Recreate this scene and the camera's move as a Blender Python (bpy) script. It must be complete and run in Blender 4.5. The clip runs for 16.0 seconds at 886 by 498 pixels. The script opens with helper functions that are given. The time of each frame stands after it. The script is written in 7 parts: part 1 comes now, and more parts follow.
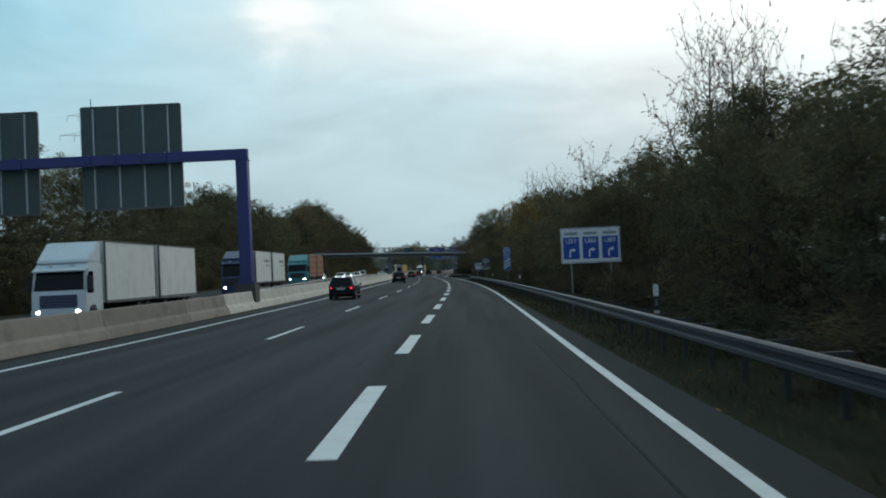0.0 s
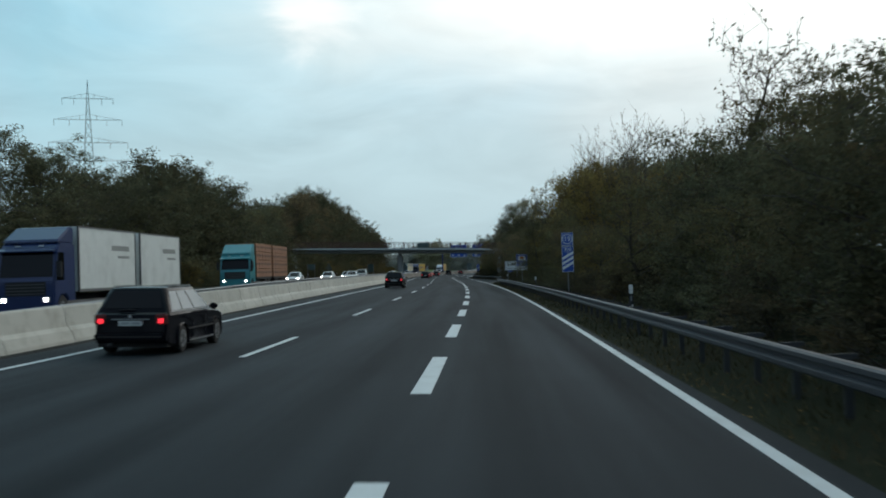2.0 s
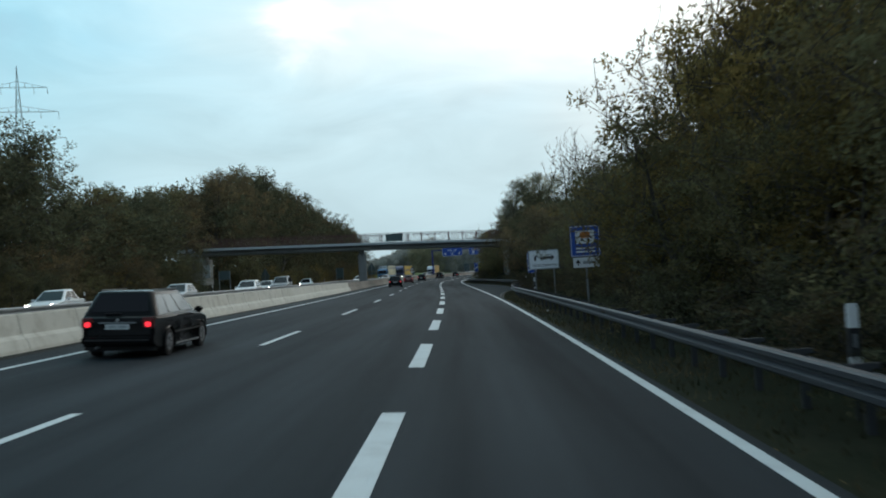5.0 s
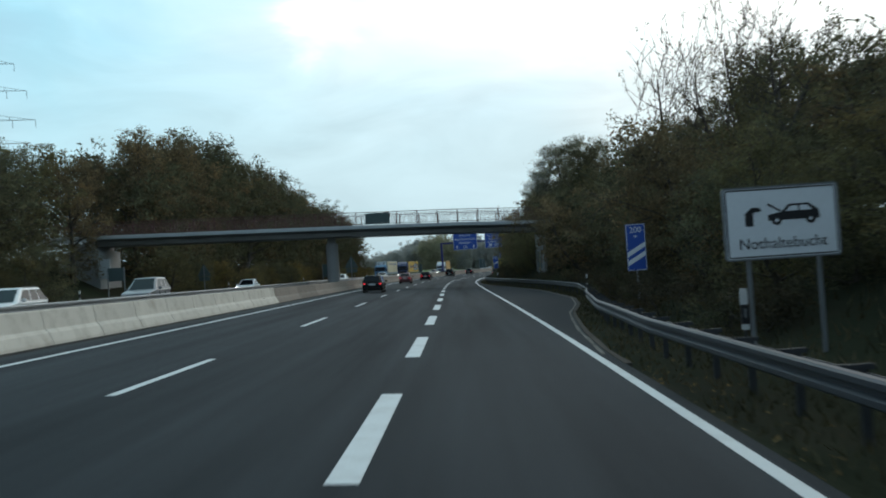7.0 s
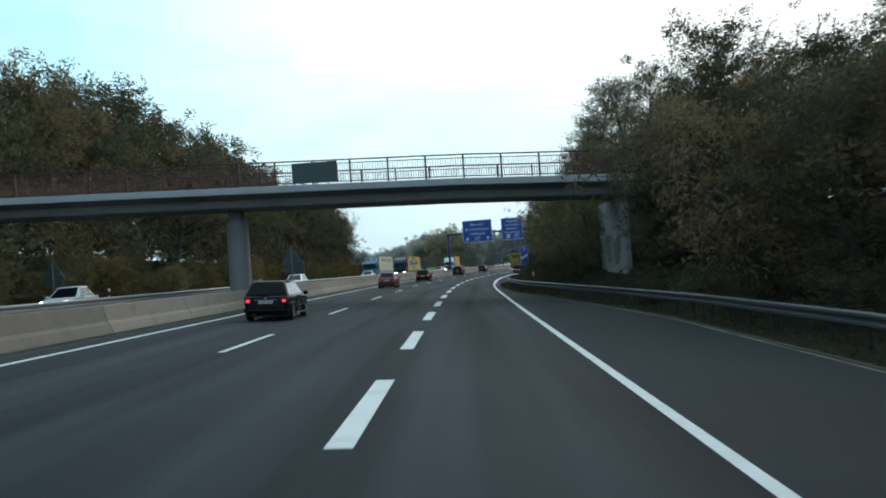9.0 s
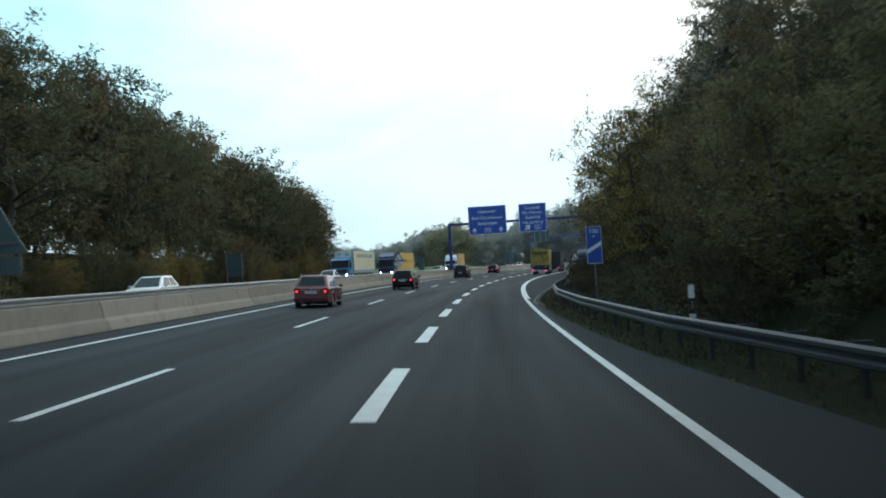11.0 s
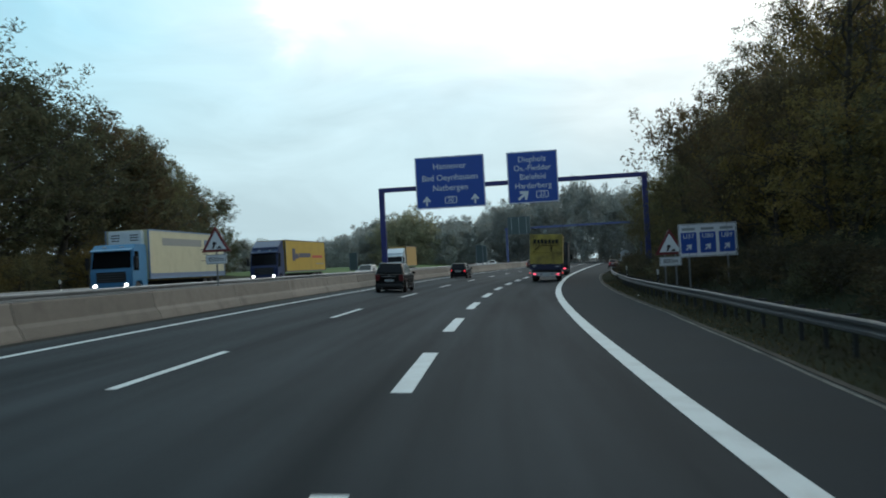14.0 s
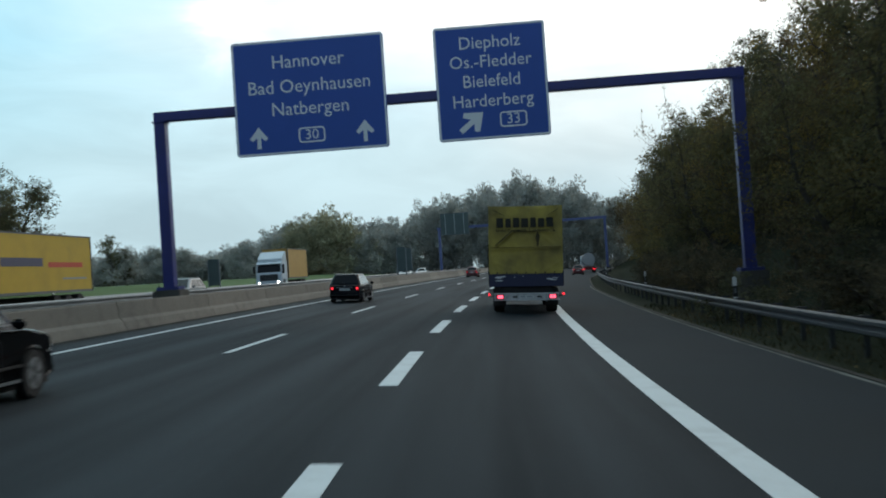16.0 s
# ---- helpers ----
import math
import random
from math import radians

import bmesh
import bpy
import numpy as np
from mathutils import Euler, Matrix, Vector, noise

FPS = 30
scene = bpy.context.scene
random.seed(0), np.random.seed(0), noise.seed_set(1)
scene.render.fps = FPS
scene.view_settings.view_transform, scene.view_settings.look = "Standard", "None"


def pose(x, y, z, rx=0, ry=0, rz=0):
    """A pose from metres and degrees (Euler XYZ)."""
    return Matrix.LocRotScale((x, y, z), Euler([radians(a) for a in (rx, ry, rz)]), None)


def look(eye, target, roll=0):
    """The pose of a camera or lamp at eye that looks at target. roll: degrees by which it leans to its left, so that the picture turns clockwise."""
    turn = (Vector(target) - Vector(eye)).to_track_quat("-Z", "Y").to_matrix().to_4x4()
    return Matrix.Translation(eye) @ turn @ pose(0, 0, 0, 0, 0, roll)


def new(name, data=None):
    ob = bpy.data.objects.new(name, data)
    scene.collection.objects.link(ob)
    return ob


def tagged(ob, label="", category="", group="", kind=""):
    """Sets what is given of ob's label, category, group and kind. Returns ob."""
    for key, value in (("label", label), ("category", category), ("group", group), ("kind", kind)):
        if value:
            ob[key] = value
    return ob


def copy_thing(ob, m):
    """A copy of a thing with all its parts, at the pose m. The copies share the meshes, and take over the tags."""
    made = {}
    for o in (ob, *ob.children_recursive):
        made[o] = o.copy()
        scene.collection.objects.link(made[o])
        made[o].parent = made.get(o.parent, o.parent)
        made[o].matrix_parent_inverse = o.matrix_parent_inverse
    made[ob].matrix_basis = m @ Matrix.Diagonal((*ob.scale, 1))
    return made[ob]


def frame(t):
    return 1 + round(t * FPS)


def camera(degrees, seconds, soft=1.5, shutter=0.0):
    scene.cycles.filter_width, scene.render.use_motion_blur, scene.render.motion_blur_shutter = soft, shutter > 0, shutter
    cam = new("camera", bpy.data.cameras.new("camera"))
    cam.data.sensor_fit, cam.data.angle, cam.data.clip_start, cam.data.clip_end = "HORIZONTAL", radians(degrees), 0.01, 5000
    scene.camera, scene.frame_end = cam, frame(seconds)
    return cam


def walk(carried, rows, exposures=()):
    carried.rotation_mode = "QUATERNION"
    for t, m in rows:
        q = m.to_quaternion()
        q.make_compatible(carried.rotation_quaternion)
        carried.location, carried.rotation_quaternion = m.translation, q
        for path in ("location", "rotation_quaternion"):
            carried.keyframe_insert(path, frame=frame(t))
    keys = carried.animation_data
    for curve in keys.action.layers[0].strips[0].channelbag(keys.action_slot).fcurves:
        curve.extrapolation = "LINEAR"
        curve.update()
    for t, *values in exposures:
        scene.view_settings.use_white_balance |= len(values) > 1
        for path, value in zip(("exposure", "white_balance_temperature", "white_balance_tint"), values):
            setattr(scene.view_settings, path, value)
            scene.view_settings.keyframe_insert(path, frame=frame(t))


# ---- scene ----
# The road's own coordinates: s metres along the broken lane line, d metres to its right.
KAPPA = (-32.7, -5.2, 27.9, 43.2, 39.1, 29.6, -0.2, -45.9, -96.4, -118.7, -127.2, -70.0, -10.0, -10.0, -10.0, -10.0)
STEP = np.arange(-260.0, 1000.0, 2.0)
bend = np.interp(STEP, np.arange(16) * 40.0 - 20.0, np.array(KAPPA) * 1e-5)
bend[STEP > 640] = 0.0
bend[STEP < -20] = 0.0
turn_at = np.cumsum(bend) * 2.0
turn_at -= np.interp(0, STEP, turn_at)
line_x = np.cumsum(-np.sin(turn_at)) * 2.0
line_y = np.cumsum(np.cos(turn_at)) * 2.0
line_x -= np.interp(0, STEP, line_x)
line_y -= np.interp(0, STEP, line_y)


def heading(s):
    return float(np.interp(s, STEP, turn_at))


def crossfall(s):
    return float(np.interp(s, (0, 22, 56, 79, 101, 130, 250, 380), (0.0124, 0.0108, 0.0222, 0.0365, 0.0469, 0.0517, 0.0452, 0.0499)))


def flat(s, d):
    a = heading(s)
    return float(np.interp(s, STEP, line_x)) + d * math.cos(a), float(np.interp(s, STEP, line_y)) + d * math.sin(a)


def road_z(s, d):
    return -crossfall(s) * d


def at(s, d, z):
    x, y = flat(s, d)
    return Vector((x, y, z))


def place(s, d, z, turn=0.0, lean=0.0):
    x, y = flat(s, d)
    return pose(x, y, z, 0, 0, math.degrees(heading(s)) + turn) @ pose(0, 0, 0, 0, lean, 0)


EYE = 1.798
ROWS = [
    (0.0, -9.51, 1.454, 1.079, 1.225, 2.577),
    (0.5, 0.88, 1.405, 1.527, 1.249, 2.147),
    (1.0, 11.77, 1.309, 2.174, 1.260, 1.594),
    (1.5, 22.31, 1.170, 2.544, 1.120, 1.325),
    (2.0, 33.65, 1.056, 2.698, 1.267, 1.780),
    (2.5, 44.42, 0.876, 2.697, 1.240, 1.610),
    (3.0, 55.91, 0.748, 2.313, 1.396, 1.943),
    (3.5, 66.81, 0.792, 1.824, 1.311, 2.510),
    (4.0, 78.56, 0.940, 1.526, 1.447, 3.249),
    (4.2, 83.16, 0.985, 1.492, 1.393, 3.429),
    (4.7, 94.62, 1.040, 1.465, 1.397, 3.716),
    (5.2, 105.84, 1.067, 1.553, 1.365, 3.686),
    (5.8, 119.35, 1.079, 1.662, 1.312, 3.506),
    (6.3, 131.00, 1.097, 1.635, 1.284, 3.575),
    (6.5, 135.74, 1.115, 1.513, 1.270, 3.618),
    (7.0, 147.70, 1.159, 1.303, 1.250, 3.856),
    (7.5, 158.93, 1.191, 1.264, 1.174, 3.778),
    (8.0, 170.88, 1.239, 1.150, 1.180, 3.669),
    (8.5, 182.13, 1.307, 1.169, 1.132, 3.672),
    (9.0, 194.10, 1.393, 1.206, 1.131, 4.098),
    (9.5, 205.53, 1.403, 1.306, 1.025, 3.583),
    (10.0, 217.47, 1.419, 1.434, 1.205, 3.603),
    (10.2, 222.04, 1.410, 1.489, 1.137, 3.632),
    (10.7, 233.67, 1.395, 1.536, 1.138, 3.481),
    (11.2, 245.12, 1.360, 1.557, 1.087, 3.126),
    (11.8, 258.90, 1.319, 1.568, 1.008, 2.702),
    (12.3, 270.66, 1.307, 1.584, 0.969, 2.580),
    (12.5, 275.37, 1.302, 1.630, 0.965, 2.577),
    (13.0, 287.40, 1.325, 1.653, 0.933, 2.733),
    (13.5, 298.60, 1.314, 1.884, 0.832, 3.038),
    (14.0, 310.40, 1.288, 2.076, 0.924, 3.024),
    (14.5, 321.60, 1.227, 2.013, 1.048, 3.239),
    (15.0, 333.57, 1.266, 1.754, 1.104, 3.402),
    (15.5, 344.85, 1.355, 1.503, 1.050, 3.473),
    (15.8, 352.14, 1.432, 1.316, 1.181, 3.678),
    (16.0, 356.91, 1.468, 1.257, 1.171, 3.814),
]
cam = camera(48.42, 16.0, soft=1.9, shutter=0.22)


def eye_pose(s, d, yaw, pitch, roll):
    x, y = flat(s, d)
    return (pose(x, y, road_z(s, d) + EYE, 0, 0, math.degrees(heading(s)) + yaw)
            @ pose(0, 0, 0, 90 + pitch, 0, 0) @ pose(0, 0, 0, 0, 0, -roll))


walk(cam, [(t, eye_pose(s, d, yaw, pitch, roll)) for t, s, d, yaw, pitch, roll in ROWS],
     exposures=((0, -0.18), (3, -0.08), (6.5, 0.12), (8, 0.25), (10, 0.70), (11.4, 0.55), (12.5, 0.25), (14, 0.13), (16, 0.12)))

# ---- sky and light ----
SUN_TURN, SUN_HIGH = -38.0, 30.0      # degrees to the right of straight ahead, degrees up
world = bpy.data.worlds.new("overcast_sky")
scene.world = world
world.use_nodes = True
wn, wl = world.node_tree.nodes, world.node_tree.links
wn.clear()
w_out = wn.new("ShaderNodeOutputWorld")
w_bg = wn.new("ShaderNodeBackground")
w_bg.inputs["Strength"].default_value = 1.0
sky = wn.new("ShaderNodeTexSky")
sky.sky_type = "NISHITA"
sky.sun_disc = False
sky.sun_elevation = radians(SUN_HIGH)
sky.sun_rotation = radians(-SUN_TURN)
sky.altitude, sky.air_density, sky.dust_density, sky.ozone_density = 80, 1.0, 2.0, 2.0
sky_dim = wn.new("ShaderNodeVectorMath")
sky_dim.operation = "SCALE"
sky_dim.inputs["Scale"].default_value = 0.15
w_co = wn.new("ShaderNodeTexCoord")
w_map = wn.new("ShaderNodeMapping")
w_map.inputs["Location"].default_value = (3.1, 0.4, 0.2)
w_map.inputs["Scale"].default_value = (1.0, 1.0, 2.4)
w_noise = wn.new("ShaderNodeTexNoise")
w_noise.inputs["Scale"].default_value = 2.3
w_noise.inputs["Detail"].default_value = 6.0
w_noise.inputs["Roughness"].default_value = 0.5
w_noise.inputs["Distortion"].default_value = 0.4
w_ramp = wn.new("ShaderNodeValToRGB")
w_ramp.color_ramp.elements[0].position, w_ramp.color_ramp.elements[0].color = 0.62, (0.55, 0.55, 0.55, 1)
w_ramp.color_ramp.elements[1].position, w_ramp.color_ramp.elements[1].color = 0.98, (1, 1, 1, 1)
# cloud brightness: lighter towards the veiled sun, greyer low down
w_sun = wn.new("ShaderNodeVectorMath")
w_sun.operation = "DOT_PRODUCT"
SUN_WAY = Vector((math.sin(radians(-SUN_TURN)) * math.cos(radians(SUN_HIGH)),
                  math.cos(radians(-SUN_TURN)) * math.cos(radians(SUN_HIGH)), math.sin(radians(SUN_HIGH))))
w_sun.inputs[1].default_value = SUN_WAY
w_cloud = wn.new("ShaderNodeValToRGB")
ce = w_cloud.color_ramp.elements
ce[0].position, ce[0].color = 0.50, (0.46, 0.90, 1.03, 1)
ce[1].position, ce[1].color = 0.985, (1.40, 1.40, 1.34, 1)
mid = w_cloud.color_ramp.elements.new(0.78)
mid.color = (0.90, 1.03, 1.05, 1)
away = w_cloud.color_ramp.elements.new(0.05)     # greyer away from the sun, out of view, to give the ground less light
away.color = (0.42, 0.56, 0.64, 1)
w_mix = wn.new("ShaderNodeMix")
w_mix.data_type = "RGBA"
wl.new(sky.outputs[0], sky_dim.inputs[0])
wl.new(w_co.outputs["Generated"], w_map.inputs[0])
wl.new(w_map.outputs[0], w_noise.inputs["Vector"])
w_cover = wn.new("ShaderNodeMath")
w_cover.operation = "MULTIPLY_ADD"
w_cover.inputs[1].default_value = 0.55
wl.new(w_sun.outputs["Value"], w_cover.inputs[0])
wl.new(w_noise.outputs[0], w_cover.inputs[2])
wl.new(w_cover.outputs[0], w_ramp.inputs[0])
wl.new(w_co.outputs["Generated"], w_sun.inputs[0])
w_patch = wn.new("ShaderNodeMath")
w_patch.operation = "MULTIPLY_ADD"
w_patch.inputs[1].default_value = 0.55
w_shift = wn.new("ShaderNodeMath")
w_shift.operation = "SUBTRACT"
w_shift.inputs[1].default_value = 0.275
wl.new(w_noise.outputs[0], w_patch.inputs[0])
wl.new(w_sun.outputs["Value"], w_patch.inputs[2])
wl.new(w_patch.outputs[0], w_shift.inputs[0])
wl.new(w_shift.outputs[0], w_cloud.inputs[0])
wl.new(w_ramp.outputs[0], w_mix.inputs["Factor"])
wl.new(sky_dim.outputs[0], w_mix.inputs["A"])
wl.new(w_cloud.outputs[0], w_mix.inputs["B"])
# a duller, thicker layer of cloud low over the horizon
w_sep = wn.new("ShaderNodeSeparateXYZ")
wl.new(w_co.outputs["Generated"], w_sep.inputs[0])
w_low = wn.new("ShaderNodeMapRange")
w_low.interpolation_type = "SMOOTHSTEP"
w_low.inputs["From Min"].default_value, w_low.inputs["From Max"].default_value = 0.02, 0.30
w_low.inputs["To Min"].default_value, w_low.inputs["To Max"].default_value = 0.94, 0.0
w_haze = wn.new("ShaderNodeMix")
w_haze.data_type = "RGBA"
w_haze.inputs["B"].default_value = (0.50, 0.66, 0.72, 1)
wl.new(w_sep.outputs["Z"], w_low.inputs["Value"])
wl.new(w_low.outputs[0], w_haze.inputs["Factor"])
wl.new(w_mix.outputs["Result"], w_haze.inputs["A"])
# thin streaks of cloud, and one small bright cloud high ahead
w_map2 = wn.new("ShaderNodeMapping")
w_map2.inputs["Location"].default_value = (0.7, 1.9, 0.35)
w_map2.inputs["Scale"].default_value = (1.0, 1.0, 3.4)
w_thin = wn.new("ShaderNodeTexNoise")
w_thin.inputs["Scale"].default_value, w_thin.inputs["Detail"].default_value = 5.2, 6.0
w_thin.inputs["Roughness"].default_value, w_thin.inputs["Distortion"].default_value = 0.52, 0.7
w_gain = wn.new("ShaderNodeMapRange")
w_gain.inputs["From Min"].default_value, w_gain.inputs["From Max"].default_value = 0.32, 0.68
w_gain.inputs["To Min"].default_value, w_gain.inputs["To Max"].default_value = 0.91, 1.09
w_streak = wn.new("ShaderNodeVectorMath")
w_streak.operation = "SCALE"
wl.new(w_co.outputs["Generated"], w_map2.inputs[0])
wl.new(w_map2.outputs[0], w_thin.inputs["Vector"])
wl.new(w_thin.outputs[0], w_gain.inputs["Value"])
wl.new(w_haze.outputs["Result"], w_streak.inputs[0])
wl.new(w_gain.outputs[0], w_streak.inputs["Scale"])
w_from = wn.new("ShaderNodeVectorMath")
w_from.operation = "SUBTRACT"
w_from.inputs[1].default_value = (-0.175, 0.953, 0.249)
w_squash = wn.new("ShaderNodeVectorMath")
w_squash.operation = "MULTIPLY"
w_squash.inputs[1].default_value = (1.0, 1.0, 1.3)
w_far = wn.new("ShaderNodeVectorMath")
w_far.operation = "LENGTH"
w_ragged = wn.new("ShaderNodeMath")
w_ragged.operation = "MULTIPLY_ADD"
w_ragged.inputs[1].default_value = -0.16
w_puff = wn.new("ShaderNodeMapRange")
w_puff.interpolation_type = "SMOOTHSTEP"
w_puff.inputs["From Min"].default_value, w_puff.inputs["From Max"].default_value = -0.075, -0.02
w_puff.inputs["To Min"].default_value, w_puff.inputs["To Max"].default_value = 0.85, 0.0
w_cap = wn.new("ShaderNodeMix")
w_cap.data_type = "RGBA"
w_cap.inputs["B"].default_value = (1.15, 1.17, 1.15, 1)
wl.new(w_co.outputs["Generated"], w_from.inputs[0])
wl.new(w_from.outputs[0], w_squash.inputs[0])
wl.new(w_squash.outputs[0], w_far.inputs[0])
wl.new(w_thin.outputs[0], w_ragged.inputs[0])
wl.new(w_far.outputs["Value"], w_ragged.inputs[2])
wl.new(w_ragged.outputs[0], w_puff.inputs["Value"])
wl.new(w_puff.outputs[0], w_cap.inputs["Factor"])
wl.new(w_streak.outputs[0], w_cap.inputs["A"])
wl.new(w_cap.outputs["Result"], w_bg.inputs[0])
wl.new(w_bg.outputs[0], w_out.inputs[0])

sun = new("sun", bpy.data.lights.new("sun", "SUN"))
sun.data.energy, sun.data.angle, sun.data.color = 0.5, radians(25), (1.0, 0.96, 0.9)
sun.matrix_world = look(SUN_WAY * 200, (0, 0, 0))


# ---- materials ----
def material(name, color, rough=0.8, metal=0.0, spread=0.12, scale=3.0, fine=60.0, bump=0.0, dirt=None, dirt_amount=0.4,
             dirt_scale=0.6, by_object=0.0, stretch=(1, 1, 1), emit=None, emit_power=0.0, coat=0.0, shine=0.5):
    """A surface with variation at two scales: broad patches of dirt and a fine grain with relief."""
    m = bpy.data.materials.new(name)
    m.use_nodes = True
    n, l = m.node_tree.nodes, m.node_tree.links
    b = n["Principled BSDF"]
    b.inputs["Roughness"].default_value = rough
    b.inputs["Metallic"].default_value = metal
    b.inputs["Coat Weight"].default_value = coat
    b.inputs["Specular IOR Level"].default_value = shine
    co = n.new("ShaderNodeTexCoord")
    mp = n.new("ShaderNodeMapping")
    mp.inputs["Scale"].default_value = stretch
    l.new(co.outputs["Object"], mp.inputs[0])
    n1 = n.new("ShaderNodeTexNoise")
    n1.inputs["Scale"].default_value, n1.inputs["Detail"].default_value = scale, 5
    n2 = n.new("ShaderNodeTexNoise")
    n2.inputs["Scale"].default_value, n2.inputs["Detail"].default_value = fine, 2
    n3 = n.new("ShaderNodeTexNoise")
    n3.inputs["Scale"].default_value, n3.inputs["Detail"].default_value, n3.inputs["Roughness"].default_value = dirt_scale, 8, 0.65
    for k in (n1, n2, n3):
        l.new(mp.outputs[0], k.inputs["Vector"])
    add = n.new("ShaderNodeMath")
    add.operation = "ADD"
    l.new(n1.outputs[0], add.inputs[0])
    l.new(n2.outputs[0], add.inputs[1])
    last = add.outputs[0]
    if by_object:
        info = n.new("ShaderNodeObjectInfo")
        sc = n.new("ShaderNodeMath")
        sc.operation = "MULTIPLY_ADD"
        sc.inputs[1].default_value, sc.inputs[2].default_value = by_object, -by_object / 2
        l.new(info.outputs["Random"], sc.inputs[0])
        a2 = n.new("ShaderNodeMath")
        a2.operation = "ADD"
        l.new(last, a2.inputs[0])
        l.new(sc.outputs[0], a2.inputs[1])
        last = a2.outputs[0]
    rng = n.new("ShaderNodeMapRange")
    rng.inputs["From Min"].default_value, rng.inputs["From Max"].default_value = 0.6, 1.4
    rng.inputs["To Min"].default_value, rng.inputs["To Max"].default_value = 1 - spread, 1 + spread
    rng.clamp = False
    l.new(last, rng.inputs["Value"])
    mul = n.new("ShaderNodeVectorMath")
    mul.operation = "SCALE"
    mul.inputs[0].default_value = color
    l.new(rng.outputs[0], mul.inputs["Scale"])
    tone = mul.outputs[0]
    if dirt:
        rr = n.new("ShaderNodeMapRange")
        rr.inputs["From Min"].default_value, rr.inputs["From Max"].default_value = 0.48, 0.72
        rr.inputs["To Max"].default_value = dirt_amount
        l.new(n3.outputs[0], rr.inputs["Value"])
        mx = n.new("ShaderNodeMix")
        mx.data_type = "RGBA"
        mx.inputs["B"].default_value = (*dirt, 1)
        l.new(rr.outputs[0], mx.inputs["Factor"])
        l.new(tone, mx.inputs["A"])
        tone = mx.outputs["Result"]
    l.new(tone, b.inputs["Base Color"])
    if bump:
        bp = n.new("ShaderNodeBump")
        bp.inputs["Strength"].default_value, bp.inputs["Distance"].default_value = bump, 0.02
        l.new(n2.outputs[0], bp.inputs["Height"])
        l.new(bp.outputs[0], b.inputs["Normal"])
    if emit:
        b.inputs["Emission Color"].default_value = (*emit, 1)
        b.inputs["Emission Strength"].default_value = emit_power
    return m


def leaf_material(name, low, high, autumn, share=0.2, through_light=0.25, uneven=0.31):
    """Leaves: each leaf has its own tone between low and high, some have turned; a little light passes through."""
    m = bpy.data.materials.new(name)
    m.use_nodes = True
    n, l = m.node_tree.nodes, m.node_tree.links
    n.clear()
    out = n.new("ShaderNodeOutputMaterial")
    geo = n.new("ShaderNodeNewGeometry")
    info = n.new("ShaderNodeObjectInfo")
    ramp = n.new("ShaderNodeValToRGB")
    e = ramp.color_ramp.elements
    e[0].color, e[1].color = (*low, 1), (*high, 1)
    l.new(geo.outputs["Random Per Island"], ramp.inputs[0])
    co = n.new("ShaderNodeTexCoord")
    ns = n.new("ShaderNodeTexNoise")
    ns.inputs["Scale"].default_value, ns.inputs["Detail"].default_value = 0.45, 3
    off = n.new("ShaderNodeVectorMath")
    sc = n.new("ShaderNodeMath")
    sc.operation = "MULTIPLY"
    sc.inputs[1].default_value = 40
    l.new(info.outputs["Random"], sc.inputs[0])
    l.new(co.outputs["Object"], off.inputs[0])
    l.new(sc.outputs[0], off.inputs[1])
    l.new(off.outputs[0], ns.inputs["Vector"])
    rr = n.new("ShaderNodeMapRange")
    rr.inputs["From Min"].default_value, rr.inputs["From Max"].default_value = 0.62 - share, 0.78 - share * 0.5
    l.new(ns.outputs[0], rr.inputs["Value"])
    mx = n.new("ShaderNodeMix")
    mx.data_type = "RGBA"
    mx.inputs["B"].default_value = (*autumn, 1)
    l.new(rr.outputs[0], mx.inputs["Factor"])
    l.new(ramp.outputs[0], mx.inputs["A"])
    tone = n.new("ShaderNodeMapRange")
    tone.inputs["To Min"].default_value, tone.inputs["To Max"].default_value = 0.7, 1.3
    l.new(info.outputs["Random"], tone.inputs["Value"])
    fin = n.new("ShaderNodeVectorMath")
    fin.operation = "SCALE"
    # soft light and shade of whole clumps, put into the leaf tone by noise
    clump = n.new("ShaderNodeTexNoise")
    clump.inputs["Scale"].default_value, clump.inputs["Detail"].default_value = 0.85, 2
    l.new(off.outputs[0], clump.inputs["Vector"])
    light = n.new("ShaderNodeMapRange")
    light.inputs["From Min"].default_value, light.inputs["From Max"].default_value = 0.32, 0.68
    light.inputs["To Min"].default_value, light.inputs["To Max"].default_value = 1 - uneven, 1 + uneven
    l.new(clump.outputs[0], light.inputs["Value"])
    both = n.new("ShaderNodeMath")
    both.operation = "MULTIPLY"
    l.new(tone.outputs[0], both.inputs[0])
    l.new(light.outputs[0], both.inputs[1])
    l.new(mx.outputs["Result"], fin.inputs[0])
    l.new(both.outputs[0], fin.inputs["Scale"])
    dif = n.new("ShaderNodeBsdfDiffuse")
    tr = n.new("ShaderNodeBsdfTranslucent")
    ms = n.new("ShaderNodeMixShader")
    ms.inputs[0].default_value = through_light
    l.new(fin.outputs[0], dif.inputs[0])
    l.new(fin.outputs[0], tr.inputs[0])
    l.new(dif.outputs[0], ms.inputs[1])
    l.new(tr.outputs[0], ms.inputs[2])
    l.new(ms.outputs[0], out.inputs[0])
    return m


def glass_material(name, tint, rough=0.05, shine=0.4):
    m = material(name, tint, rough=rough, spread=0.05)
    m.node_tree.nodes["Principled BSDF"].inputs["Specular IOR Level"].default_value = shine
    return m


